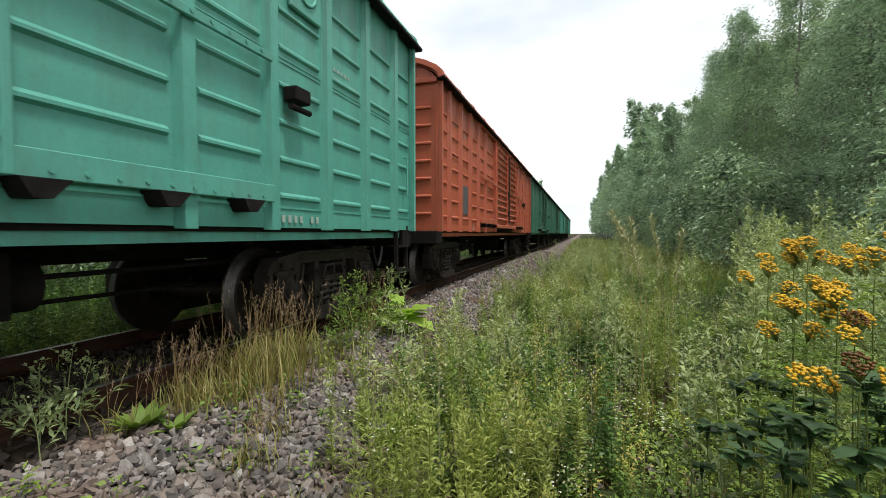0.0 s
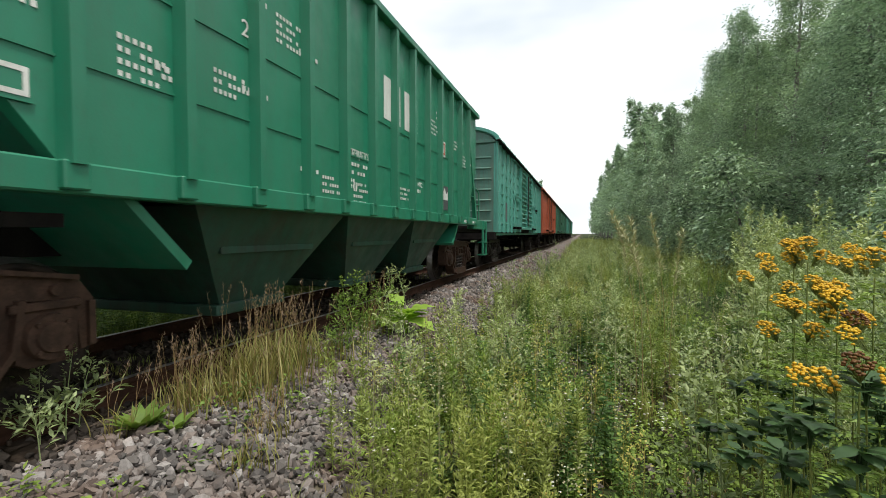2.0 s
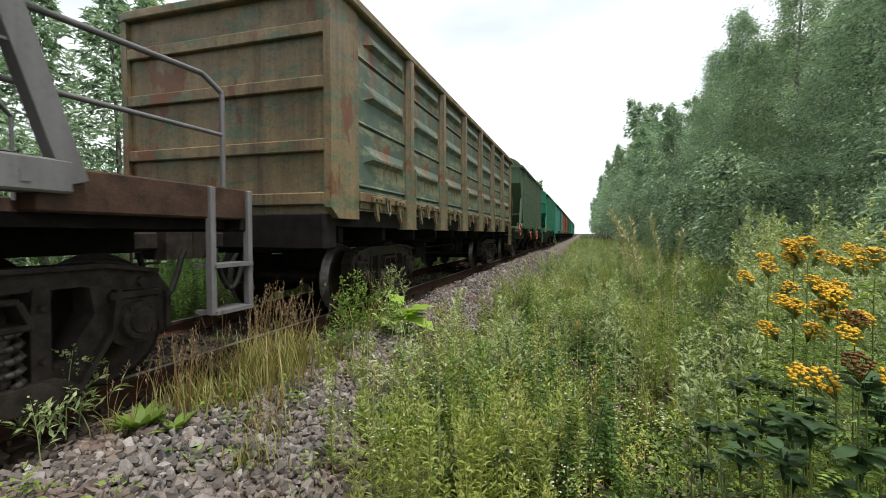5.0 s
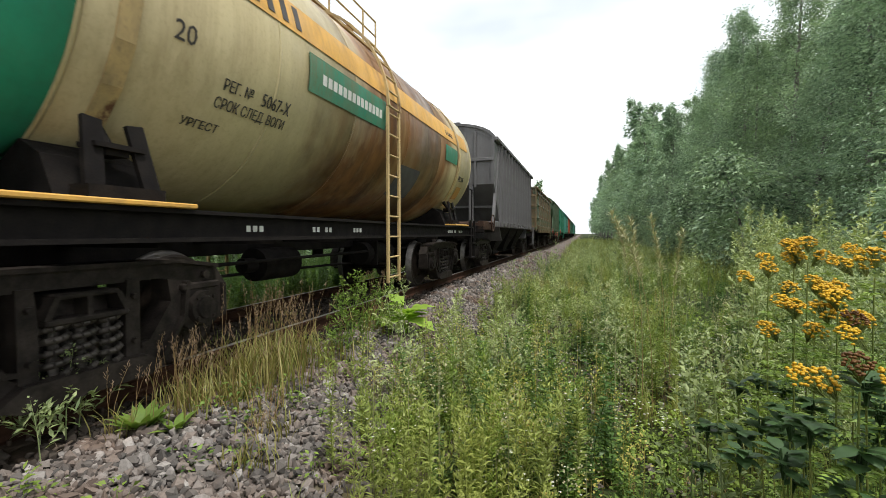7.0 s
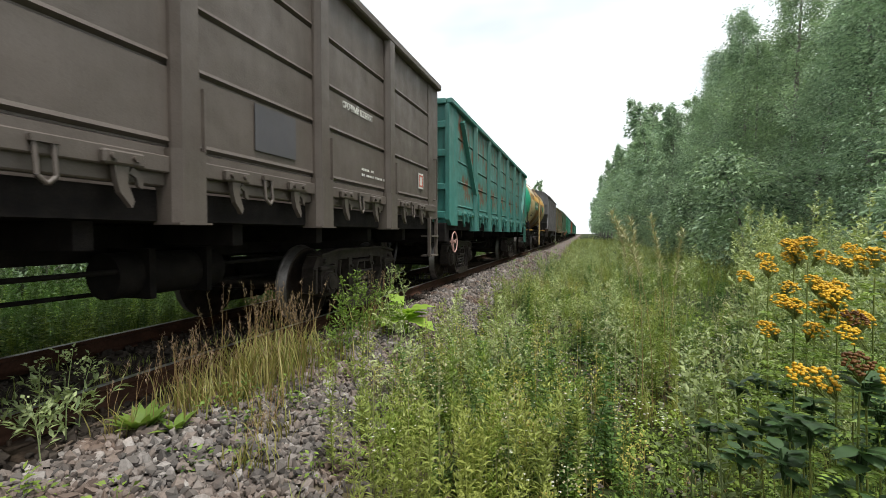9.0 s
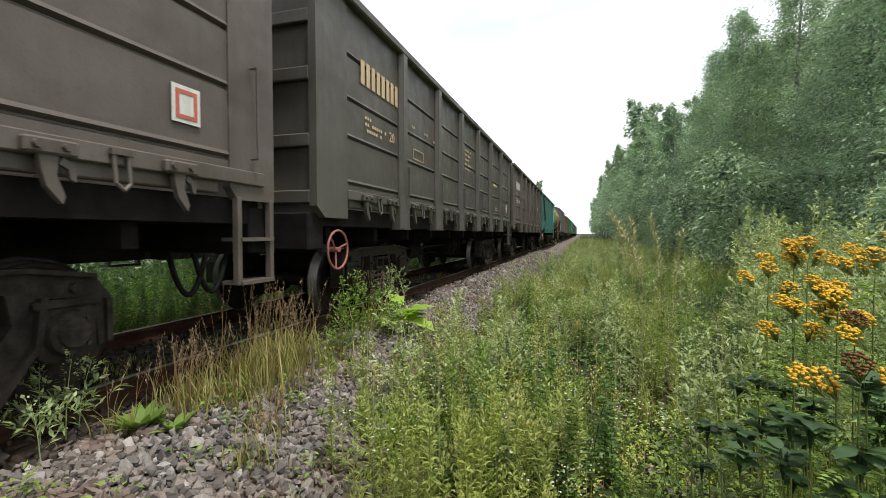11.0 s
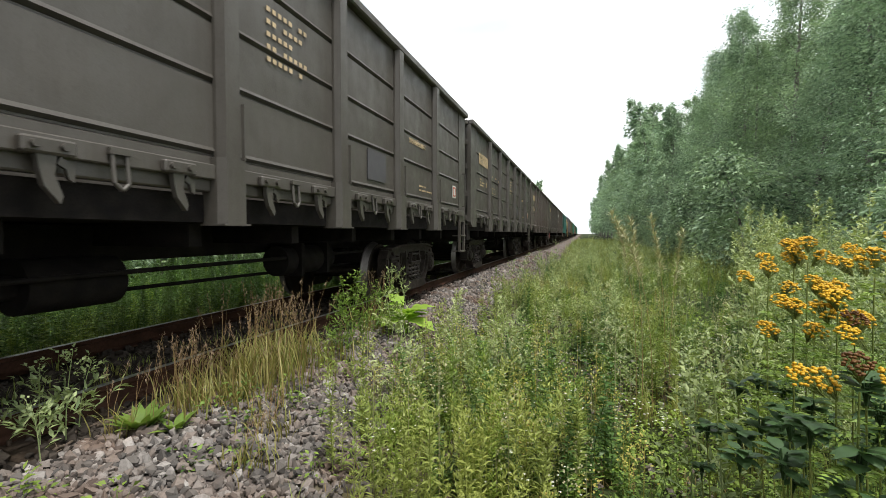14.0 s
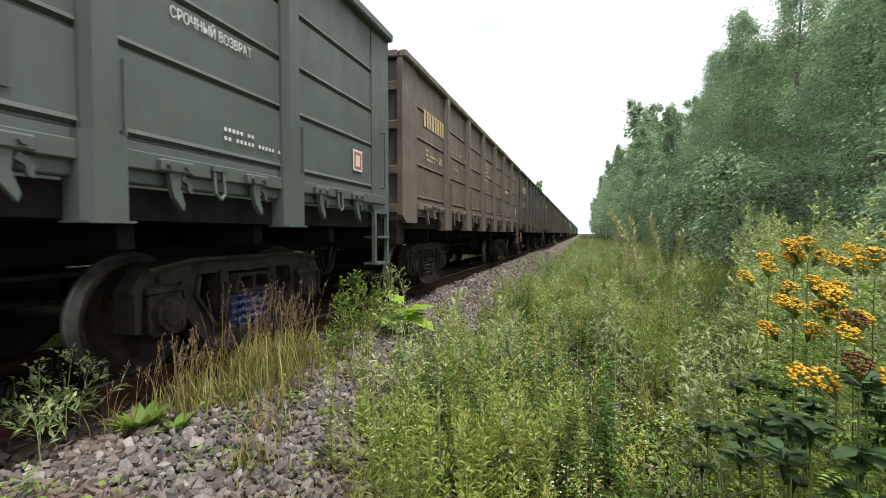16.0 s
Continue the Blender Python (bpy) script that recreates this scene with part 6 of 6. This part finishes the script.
def tussock(x, y, h, blades, stalks, seed, label, spread=0.16, dry=M_DRY):
    """Grass tussock with green-yellow blades and dry flowering stalks."""
    r = np.random.default_rng(seed)
    thing = tagged(new("grass_tussock"), label, "grass tussock", "grass tussocks by the rail")
    thing.location = (x, y, float(height(np.array(x), np.array(y))) - 0.01)
    p = Plant()
    v, f = grass_tuft(r, h * 0.62, blades, spread, 1.5)
    p.v, p.f, p.n = [v], [f], len(v)
    part("blade_tuft", p.mesh("blade_tuft", M_TUSSOCK), None, thing)
    p, q = Plant(), Plant()
    for i in range(stalks):
        a, hh, out = r.uniform(0, 6.28), h * r.uniform(0.65, 1.05), r.uniform(0.02, 0.25) * h
        o = r.normal(0, spread, 2)
        t = np.linspace(0, 1, 5)
        pts = np.stack([o[0] + math.cos(a) * out * t ** 2, o[1] + math.sin(a) * out * t ** 2 + 0.06 * t ** 3, hh * t], 1)
        p.stem(pts, 0.0022, 0.001)
        k = 16
        s = r.uniform(0.8, 1.0, k)
        base = np.stack([o[0] + math.cos(a) * out * s ** 2, o[1] + math.sin(a) * out * s ** 2 + 0.06 * s ** 3, hh * s], 1) + r.normal(0, 0.006, (k, 3))
        q.leaves(base, np.stack([r.normal(0, 0.4, k), r.normal(0, 0.4, k), np.ones(k)], 1), 0.026, 0.0045)
    if stalks:
        part("stalk_tuft", p.mesh("stalk_tuft", dry), None, thing, "dry straw-coloured stalks")
        part("seed_plumes", q.mesh("seed_plumes", M_PLUME), None, thing, "brownish seed plumes")
    return thing


tussock(1.5, 3.3, 0.88, 300, 44, 1, "dry grass tussock with brown plumes beside the rail", 0.2)
tussock(1.45, 3.75, 0.86, 260, 46, 2, "dry grass tussock with brown plumes beside the rail", 0.2)
tussock(1.45, 2.55, 0.62, 40, 20, 3, "thin reddish grass tussock close to the rail", 0.1)
tussock(1.62, 4.3, 0.6, 90, 8, 4, "green grass tussock on the ballast shoulder", 0.15)
tussock(2.2, 2.35, 0.35, 60, 6, 5, "withered straw tuft on the ballast", 0.1)
tussock(2.03, 2.72, 0.34, 70, 10, 8, "brown withered straw tuft on the ballast", 0.11)
tussock(1.6, 2.95, 0.5, 160, 14, 9, "yellow-green grass tussock beside the rail", 0.16)
tussock(1.32, 2.75, 0.55, 70, 18, 10, "thin reddish grass tussock close to the rail", 0.1)
tussock(1.5, 5.6, 0.85, 80, 16, 6, "brown-stemmed grass tussock beside the rail", 0.16)
tussock(1.35, 2.2, 0.5, 20, 8, 7, "thin reddish grass tussock close to the rail", 0.08)


def broad_plant(name, label, x, y, z, leaves, length, width, rise, material, seed, lobes=0, stems=True):
    """A low plant of broad leaves, each with a folded midrib and a wavy or lobed rim."""
    r = np.random.default_rng(seed)
    thing = tagged(new(name), label, "leafy plant")
    thing.location = (x, y, z)
    for i in range(leaves):
        a = i * 2.4 + r.uniform(-0.4, 0.4)
        e = rise * r.uniform(0.5, 1.2)
        L, W = length * r.uniform(0.7, 1.15), width * r.uniform(0.8, 1.15)
        foot = np.array([math.cos(a), math.sin(a), 0]) * length * (0.15 if stems else 0.05)
        foot[2] = e * length * 1.2 if stems else 0.01
        d = np.array([math.cos(a), math.sin(a), r.uniform(-0.15, 0.85) if stems else e])
        d /= np.linalg.norm(d)
        s = np.array([-math.sin(a), math.cos(a), 0])
        u = np.cross(d, s) * -1
        k = 9
        t = np.linspace(0, 1, k)
        curve = foot + d * (t * L)[:, None] - np.array([0, 0, 1]) * (0.22 * L * t ** 2)[:, None]
        w = W / 2 * np.sin(np.pi * np.clip(t, 0.02, 0.985) ** 0.75)
        if lobes:
            w = w * (0.68 + 0.42 * np.abs(np.cos(t * math.pi * lobes)))
        else:
            w = w * (1 + 0.06 * np.cos(t * 40))
        p = Plant()
        p.strip(curve - s * (w / 2)[:, None] + np.array([0, 0, 1]) * (w * 0.12)[:, None], w, s * 1.0)
        p.strip(curve + s * (w / 2)[:, None] + np.array([0, 0, 1]) * (w * 0.12)[:, None], w, s * 1.0)
        if stems:
            p.stem([(0, 0, 0), tuple(foot * 0.6), tuple(foot)], 0.004, 0.003)
        part("leaf", p.mesh("leaf", material), None, thing)
    return thing


def ground_at(x, y):
    return float(height(np.array(x), np.array(y)))


broad_plant("hogweed", "bright yellow-green lobed hogweed growing on the ballast", 1.92, 5.75, ground_at(1.92, 5.75), 12, 0.40, 0.36, 0.75, M_HOGWEED, 3, 3)
broad_plant("dock_plant", "green dock rosette with strap leaves in the ballast", 1.40, 2.28, ground_at(1.40, 2.28), 24, 0.26, 0.07, 1.25, M_WEED, 4, 0, False)
broad_plant("dock_plant", "green dock rosette with strap leaves in the ballast", 1.60, 2.36, ground_at(1.60, 2.36), 14, 0.20, 0.055, 1.1, M_WEED, 5, 0, False)
for i, (x, y, z) in enumerate(((4.84, 1.56, 0.50), (4.92, 1.47, 0.46), (4.82, 1.68, 0.34), (5.0, 1.62, 0.62), (5.1, 1.75, 0.5), (4.9, 1.85, 0.40), (4.98, 1.5, 0.3), (4.78, 1.5, 0.12), (4.86, 1.42, 0.22), (5.02, 1.42, 0.16), (4.95, 1.66, 0.18), (5.12, 1.6, 0.34), (5.05, 1.8, 0.2), (4.83, 1.8, 0.08), (5.2, 1.9, 0.4), (5.18, 1.7, 0.12), (4.78, 1.95, 0.22), (5.0, 2.0, 0.3), (5.25, 1.6, 0.5), (4.92, 1.34, 0.36), (5.08, 1.5, 0.52), (4.88, 1.2, 0.05), (5.0, 1.25, 0.2), (4.85, 2.2, 0.2), (5.1, 2.2, 0.35), (4.98, 2.35, 0.2), (5.3, 2.1, 0.3), (5.4, 1.9, 0.15), (5.3, 1.4, 0.1), (4.8, 2.5, 0.1), (5.15, 2.6, 0.3))):
    b = broad_plant("raspberry_spray", "dark green raspberry leaves on a cane at the verge", x, y, z, 16, 0.075, 0.047, 0.9, M_RASPBERRY, 20 + i)
    p = Plant().stem([(0.03, 0.02, ground_at(x, y) - z), (0.02, 0, (ground_at(x, y) - z) / 2), (0, 0, 0)], 0.005, 0.003)
    part("cane", p.mesh("cane", M_GRASS), None, b, "thin green cane")

r_cane = np.random.default_rng(61)
for i in range(34):
    x, y = 4.78 + 0.75 * r_cane.uniform(), 1.3 + 1.5 * r_cane.uniform()
    z = ground_at(x, y) + r_cane.uniform(0.25, 0.85)
    b = broad_plant("raspberry_spray", "dark green raspberry leaves on a cane at the verge", x, y, z, 17, 0.062, 0.038, 0.9, M_RASPBERRY, 200 + i)
    p = Plant().stem([(0.03, 0.02, ground_at(x, y) - z), (0.02, 0, (ground_at(x, y) - z) / 2), (0, 0, 0)], 0.005, 0.003)
    part("cane", p.mesh("cane", M_GRASS), None, b, "thin green cane")


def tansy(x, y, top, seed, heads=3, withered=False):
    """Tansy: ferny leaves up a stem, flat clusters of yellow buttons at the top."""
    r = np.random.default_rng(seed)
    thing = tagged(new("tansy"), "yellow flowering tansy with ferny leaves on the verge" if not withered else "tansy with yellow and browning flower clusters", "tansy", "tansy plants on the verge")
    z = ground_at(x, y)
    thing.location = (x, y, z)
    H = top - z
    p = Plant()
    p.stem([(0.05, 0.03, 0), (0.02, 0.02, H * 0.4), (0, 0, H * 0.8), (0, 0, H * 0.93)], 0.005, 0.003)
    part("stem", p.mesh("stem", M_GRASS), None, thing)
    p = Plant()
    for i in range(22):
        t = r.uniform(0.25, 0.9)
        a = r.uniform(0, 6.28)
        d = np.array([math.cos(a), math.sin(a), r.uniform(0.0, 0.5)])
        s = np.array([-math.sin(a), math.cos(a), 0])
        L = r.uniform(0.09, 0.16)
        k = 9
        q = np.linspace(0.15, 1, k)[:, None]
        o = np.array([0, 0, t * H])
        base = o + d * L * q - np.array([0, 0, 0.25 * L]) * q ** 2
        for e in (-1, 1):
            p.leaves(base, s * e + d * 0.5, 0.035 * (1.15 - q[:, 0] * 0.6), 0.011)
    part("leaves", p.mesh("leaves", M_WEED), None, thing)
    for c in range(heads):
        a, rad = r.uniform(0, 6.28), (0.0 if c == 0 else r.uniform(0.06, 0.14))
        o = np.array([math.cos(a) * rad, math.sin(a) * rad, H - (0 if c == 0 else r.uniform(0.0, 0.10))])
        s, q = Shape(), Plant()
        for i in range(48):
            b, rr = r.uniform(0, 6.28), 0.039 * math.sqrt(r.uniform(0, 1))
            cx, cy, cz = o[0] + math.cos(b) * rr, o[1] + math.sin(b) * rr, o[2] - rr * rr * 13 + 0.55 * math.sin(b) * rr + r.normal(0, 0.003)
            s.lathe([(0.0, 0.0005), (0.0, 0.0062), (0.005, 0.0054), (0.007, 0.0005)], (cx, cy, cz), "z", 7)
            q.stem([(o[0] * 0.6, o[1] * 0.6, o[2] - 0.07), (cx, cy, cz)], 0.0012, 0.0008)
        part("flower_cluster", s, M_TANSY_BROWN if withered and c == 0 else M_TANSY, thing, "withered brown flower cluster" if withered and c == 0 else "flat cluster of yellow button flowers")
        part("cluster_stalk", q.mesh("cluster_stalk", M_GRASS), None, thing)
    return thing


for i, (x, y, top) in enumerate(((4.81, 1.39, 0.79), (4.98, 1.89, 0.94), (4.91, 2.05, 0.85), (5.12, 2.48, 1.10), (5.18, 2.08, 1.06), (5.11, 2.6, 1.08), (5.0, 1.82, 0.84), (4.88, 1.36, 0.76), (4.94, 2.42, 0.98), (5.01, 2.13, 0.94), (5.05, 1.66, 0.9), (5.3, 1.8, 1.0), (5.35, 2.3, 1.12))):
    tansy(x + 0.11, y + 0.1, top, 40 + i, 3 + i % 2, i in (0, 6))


def tall_stem(x, y, h, make, material, name, label, seed, category):
    r = np.random.default_rng(seed)
    thing = part(name, grid_mesh(name, *make(r, h), material), None)
    thing.location = (x, y, ground_at(x, y) - 0.01)
    return tagged(thing, label, category, "tall single weeds")


for i, (x, y, h) in enumerate(((4.88, 2.5, 1.15), (4.78, 2.7, 1.05), (5.4, 3.7, 1.75), (5.75, 3.5, 1.8), (5.0, 3.6, 1.0), (5.9, 4.2, 1.7), (5.15, 4.9, 1.5), (5.5, 4.4, 1.6), (6.2, 3.8, 1.75), (4.75, 4.8, 1.25), (4.55, 5.2, 1.2))):
    tall_stem(x, y, h, mugwort, M_MUGWORT, "mugwort", "tall grey-green mugwort with a pale flower spike", 60 + i, "mugwort")
for i, (x, y, h) in enumerate(((3.35, 3.7, 0.75), (3.0, 4.3, 0.8), (3.55, 4.6, 0.85), (3.2, 5.3, 0.9), (2.75, 5.0, 0.8), (3.8, 5.6, 0.95), (2.6, 3.9, 0.6), (3.05, 3.3, 0.5), (4.0, 4.1, 0.8), (4.3, 3.6, 0.7), (3.7, 6.6, 1.0), (3.0, 6.9, 0.95))):
    tall_stem(x, y, h, fleabane, M_WEED_PALE, "fleabane", "pale yellow-green fleabane standing above the weeds", 140 + i, "fleabane")
for i, (x, y, h) in enumerate(((1.02, 1.92, 0.55), (1.12, 2.0, 0.6), (1.06, 2.12, 0.5), (1.3, 1.75, 0.4), (1.75, 4.9, 0.75), (1.9, 5.2, 0.8), (1.7, 5.5, 0.72), (1.80, 4.2, 0.72), (1.72, 4.5, 0.85), (1.85, 4.75, 0.8), (1.62, 4.75, 0.9), (1.45, 6.3, 0.85), (1.55, 6.7, 0.8))):
    tall_stem(x, y, h, mugwort, M_MUGWORT if y < 2.2 or y > 6 else M_WEED, "track_weed", "leafy green weed growing beside the rail", 80 + i, "weed")


def dead_branch(x, y, length, turn, seed):
    """A weathered, slightly crooked stick with two stubs."""
    r = np.random.default_rng(seed)
    s = Shape()
    pts = [(r.normal(0, 0.008), length * (t - 0.5), 0.02 + r.normal(0, 0.004)) for t in np.linspace(0, 1, 7)]
    for i, (a, b) in enumerate(zip(pts, pts[1:])):
        s.rod(a, b, 0.017 - 0.0015 * i, 0.0155 - 0.0015 * i, 8)
    s.rod(pts[2], (pts[2][0] + 0.06, pts[2][1] + 0.07, 0.05), 0.006, 0.003, 6).rod(pts[4], (pts[4][0] - 0.05, pts[4][1] + 0.06, 0.04), 0.005, 0.002, 6)
    ob = tagged(part("dead_branch", s, M_STICK), "weathered dead branch lying beside the rail", "branch")
    ob.matrix_basis = pose(x, y, ground_at(x, y), 0, 0, turn)


dead_branch(1.03, 2.28, 0.62, -1, 1)
dead_branch(1.12, 2.5, 0.55, -16, 2)
dead_branch(1.22, 1.85, 0.4, 25, 3)


def plume_grass(x, y, h, seed, bend):
    r = np.random.default_rng(seed)
    thing = tagged(new("plume_grass"), "pale feathery plume grass bending over the verge", "plume grass", "plume grasses on the verge")
    thing.location = (x, y, ground_at(x, y))
    p, q = Plant(), Plant()
    t = np.linspace(0, 1, 8)
    pts = np.stack([bend * t ** 3, 0.1 * bend * t ** 2, h * (t - abs(bend) * 0.28 * t ** 4)], 1)
    p.stem(pts, 0.004, 0.0015)
    part("stem", p.mesh("stem", M_DRY), None, thing, "straw-coloured stem")
    k = 130
    s = r.uniform(0.68, 1.0, k)
    base = np.stack([bend * s ** 3, 0.1 * bend * s ** 2, h * (s - abs(bend) * 0.28 * s ** 4)], 1)
    q.leaves(base, np.stack([r.normal(0.3 * bend, 0.5, k), r.normal(0, 0.5, k), r.uniform(0.2, 1.0, k)], 1), r.uniform(0.05, 0.10, k), 0.010)
    part("plume", q.mesh("plume", M_SEED), None, thing, "pale feathery seed plume")


for i, (x, y, h, bend) in enumerate(((4.66, 4.2, 1.95, -0.22), (4.72, 4.3, 1.85, -0.12), (4.95, 4.6, 1.9, -0.15), (5.0, 4.7, 1.75, 0.1), (4.78, 4.15, 1.9, -0.3))):
    plume_grass(x, y, h, 100 + i, bend)


# ---- trees ----
def tree_meshes(seed, H, limbs, leaves, size, width, material, droop=0.35, low=0.10):
    """A tapered trunk with limbs, and a crown of many leaf sprays hung along twigs."""
    r = np.random.default_rng(seed)
    wood, crown = Plant(), Plant()
    t = np.linspace(0, 1, 9)
    sway = r.normal(0, 0.25, 2)
    trunk = lambda s: np.array([sway[0] * s * s * 2, sway[1] * s * s * 2, H * s])
    tp = np.array([trunk(s) for s in t])
    wood.stem(tp, 0.014 * H, 0.01)
    wood.stem(tp + 0.01, 0.013 * H, 0.01)
    per = leaves // limbs
    for i in range(limbs):
        s = low + (0.97 - low) * (i + r.uniform(0, 1)) / limbs
        a = i * 2.4 + r.uniform(-0.5, 0.5)
        reach = width * H * (0.10 + 0.90 * min(1, (1 - s) * 1.7) ** 0.9) * r.uniform(0.5, 1.2)
        o = trunk(s)
        d = np.array([math.cos(a), math.sin(a), 0.0])
        rise = reach * r.uniform(0.35, 0.8)
        q = np.linspace(0, 1, 5)[:, None]
        pts = o + d * reach * q + np.array([0, 0, 1]) * (rise * q - droop * reach * q ** 2.5)
        wood.stem(pts, 0.004 * H * (1.1 - s), 0.004)
        u = r.uniform(0.18, 1, per) ** 0.6
        c = o + d * (reach * u)[:, None] + np.array([0, 0, 1]) * (rise * u - droop * reach * u ** 2.5)[:, None]
        twig = r.integers(0, 11, per)
        offs = r.normal(0, 0.17 * reach + 0.12, (11, 3))
        offs[:, 2] -= 0.05 * reach
        c = c + offs[twig] * r.uniform(0.2, 1.0, (per, 1)) + r.normal(0, 0.10, (per, 3)) * np.array([1, 1, 1.6])
        way = np.stack([np.cos(a) + r.normal(0, 0.8, per), np.sin(a) + r.normal(0, 0.8, per), r.normal(-0.35, 0.5, per)], 1)
        crown.leaves(c, way, r.uniform(0.7, 1.3, per) * size, r.uniform(0.6, 1.0, per) * size * 0.42, 0.15, 1.2)
    return wood.mesh("trunk", M_BARK), crown.mesh("crown", material)


NEAR = [tree_meshes(1, 13.0, 110, 26000, 0.145, 0.18, M_BIRCH, 0.4), tree_meshes(2, 13.0, 100, 26000, 0.14, 0.20, M_ALDER, 0.3, 0.04), tree_meshes(3, 13.0, 110, 26000, 0.145, 0.16, M_BIRCH, 0.5)]
FAR = [tree_meshes(11, 13.0, 48, 5200, 0.34, 0.19, M_BIRCH), tree_meshes(12, 13.0, 44, 5200, 0.32, 0.21, M_ALDER, 0.25, 0.04), tree_meshes(13, 13.0, 48, 5200, 0.34, 0.17, M_BIRCH, 0.4)]
BUSH = [tree_meshes(21, 3.6, 34, 4500, 0.17, 0.42, M_ALDER, 0.2, 0.02), tree_meshes(22, 3.0, 30, 4200, 0.17, 0.45, M_BIRCH, 0.25, 0.02)]


def tree(pair, x, y, scale, turn, label, name="tree", group="trees along the railway"):
    thing = tagged(new(name), label, "tree" if name == "tree" else "bush", group)
    thing.matrix_basis = Matrix.LocRotScale((x, y, ground_at(x, y) - 0.05), Euler((0, 0, turn)), (scale,) * 3)
    part("trunk", pair[0], None, thing, "slender pale trunk with limbs")
    part("crown", pair[1], None, thing)
    return thing


def crest(y):
    """The wood stands taller farther along the line."""
    return min(21.0, 11.4 + 0.085 * y) / 13.0


r = np.random.default_rng(77)
y = 13.5
while y < 46:
    for row in range(2):
        k = int(r.integers(0, 3))
        tree(NEAR[k], 12.9 + row * 3.0 + r.normal(0, 0.6), y + r.uniform(-0.7, 0.7) + row * 1.3, crest(y) * r.uniform(0.82, 1.04), r.uniform(0, 6.28), "leafy grey-green birch at the wood's edge" if k != 1 else "dense dark green alder at the wood's edge")
    y += 2.7
y = 46.0
while y < 330:
    for row in range(2):
        k = int(r.integers(0, 3))
        tree(FAR[k], 12.6 + row * 4 + float(np.clip(r.normal(0, 0.7), -0.9, 0.9)), y + r.uniform(-1, 1), crest(y) * r.uniform(0.85, 1.05), r.uniform(0, 6.28), "leafy birch farther along the railway" if k != 1 else "dense alder farther along the railway")
    y += 4.2 + (y - 46) * 0.04
for i in range(30):
    yy = 10 + 95 * r.uniform(0, 1) ** 1.3
    tree(BUSH[i % 2], 11.0 + r.normal(0, 0.7), yy, r.uniform(0.75, 1.25), r.uniform(0, 6.28), "dense green bush in front of the trees", "bush", "bushes along the railway")
y = 1.0
while y < 40:
    for row in range(2):
        k = int(r.integers(0, 3))
        tree(FAR[k], -11.5 - row * 3.5 + r.normal(0, 0.8), y + r.uniform(-1, 1), r.uniform(0.75, 0.98), r.uniform(0, 6.28), "leafy birch on the far side of the track" if k != 1 else "alder on the far side of the track", group="trees beyond the track")
    y += 3.6
y = 40.0
while y < 330:
    k = int(r.integers(0, 3))
    tree(FAR[k], -11.5 + r.normal(0, 1.2), y, r.uniform(0.65, 0.92), r.uniform(0, 6.28), "leafy tree on the far side of the track", group="trees beyond the track")
    y += 5.0 + (y - 40) * 0.04
for i in range(44):
    tree(BUSH[i % 2], -8.6 - 1.3 * (i % 2) + r.normal(0, 0.3), -3 + 1.4 * i + r.uniform(-0.4, 0.4), r.uniform(0.95, 1.3), r.uniform(0, 6.28), "low green bush beyond the track", "bush", "bushes beyond the track")
tree(FAR[2], -6.0, 96.0, 0.98, 1.0, "tall birch standing close to the far track side", group="trees beyond the track")
tagged(part("marker_post", Shape().box(-4.55, -4.47, 4.6, 4.68, -0.55, 0.75, 0.01), M_WHITE), "thin pale marker post beyond the track", "post")


def motions():
    """The train rolls at an even speed; each wheelset turns as its wagon passes by."""
    for wagon, y0, sets in TRAIN:
        walk(wagon, [(t, pose(0, y0 + SPEED * t, 0)) for t in (0, 0.1, 0.5, 4, 8, 12, 15.5, 15.9, 16)])
        for wheelset, dy, by in sets:
            y = y0 + by + dy
            t0, t1 = min(16, max(0.0, (-6 - y) / SPEED)), max(0.0, min(16.0, (48 - y) / SPEED))
            rows = []
            if t1 > t0:
                steps = range(math.ceil(t0 * FPS), math.floor(t1 * FPS) + 1)
                rows = [(k / FPS, pose(0, dy, WHEEL_R, -math.degrees(SPEED * k / FPS / WHEEL_R) % 360)) for k in steps]
            if not rows or rows[0][0] > 0:
                rows.insert(0, (0.0, rows[0][1] if rows else pose(0, dy, WHEEL_R)))
            if rows[-1][0] < 16:
                rows.append((16.0, rows[-1][1]))
            walk(wheelset, rows)


motions()
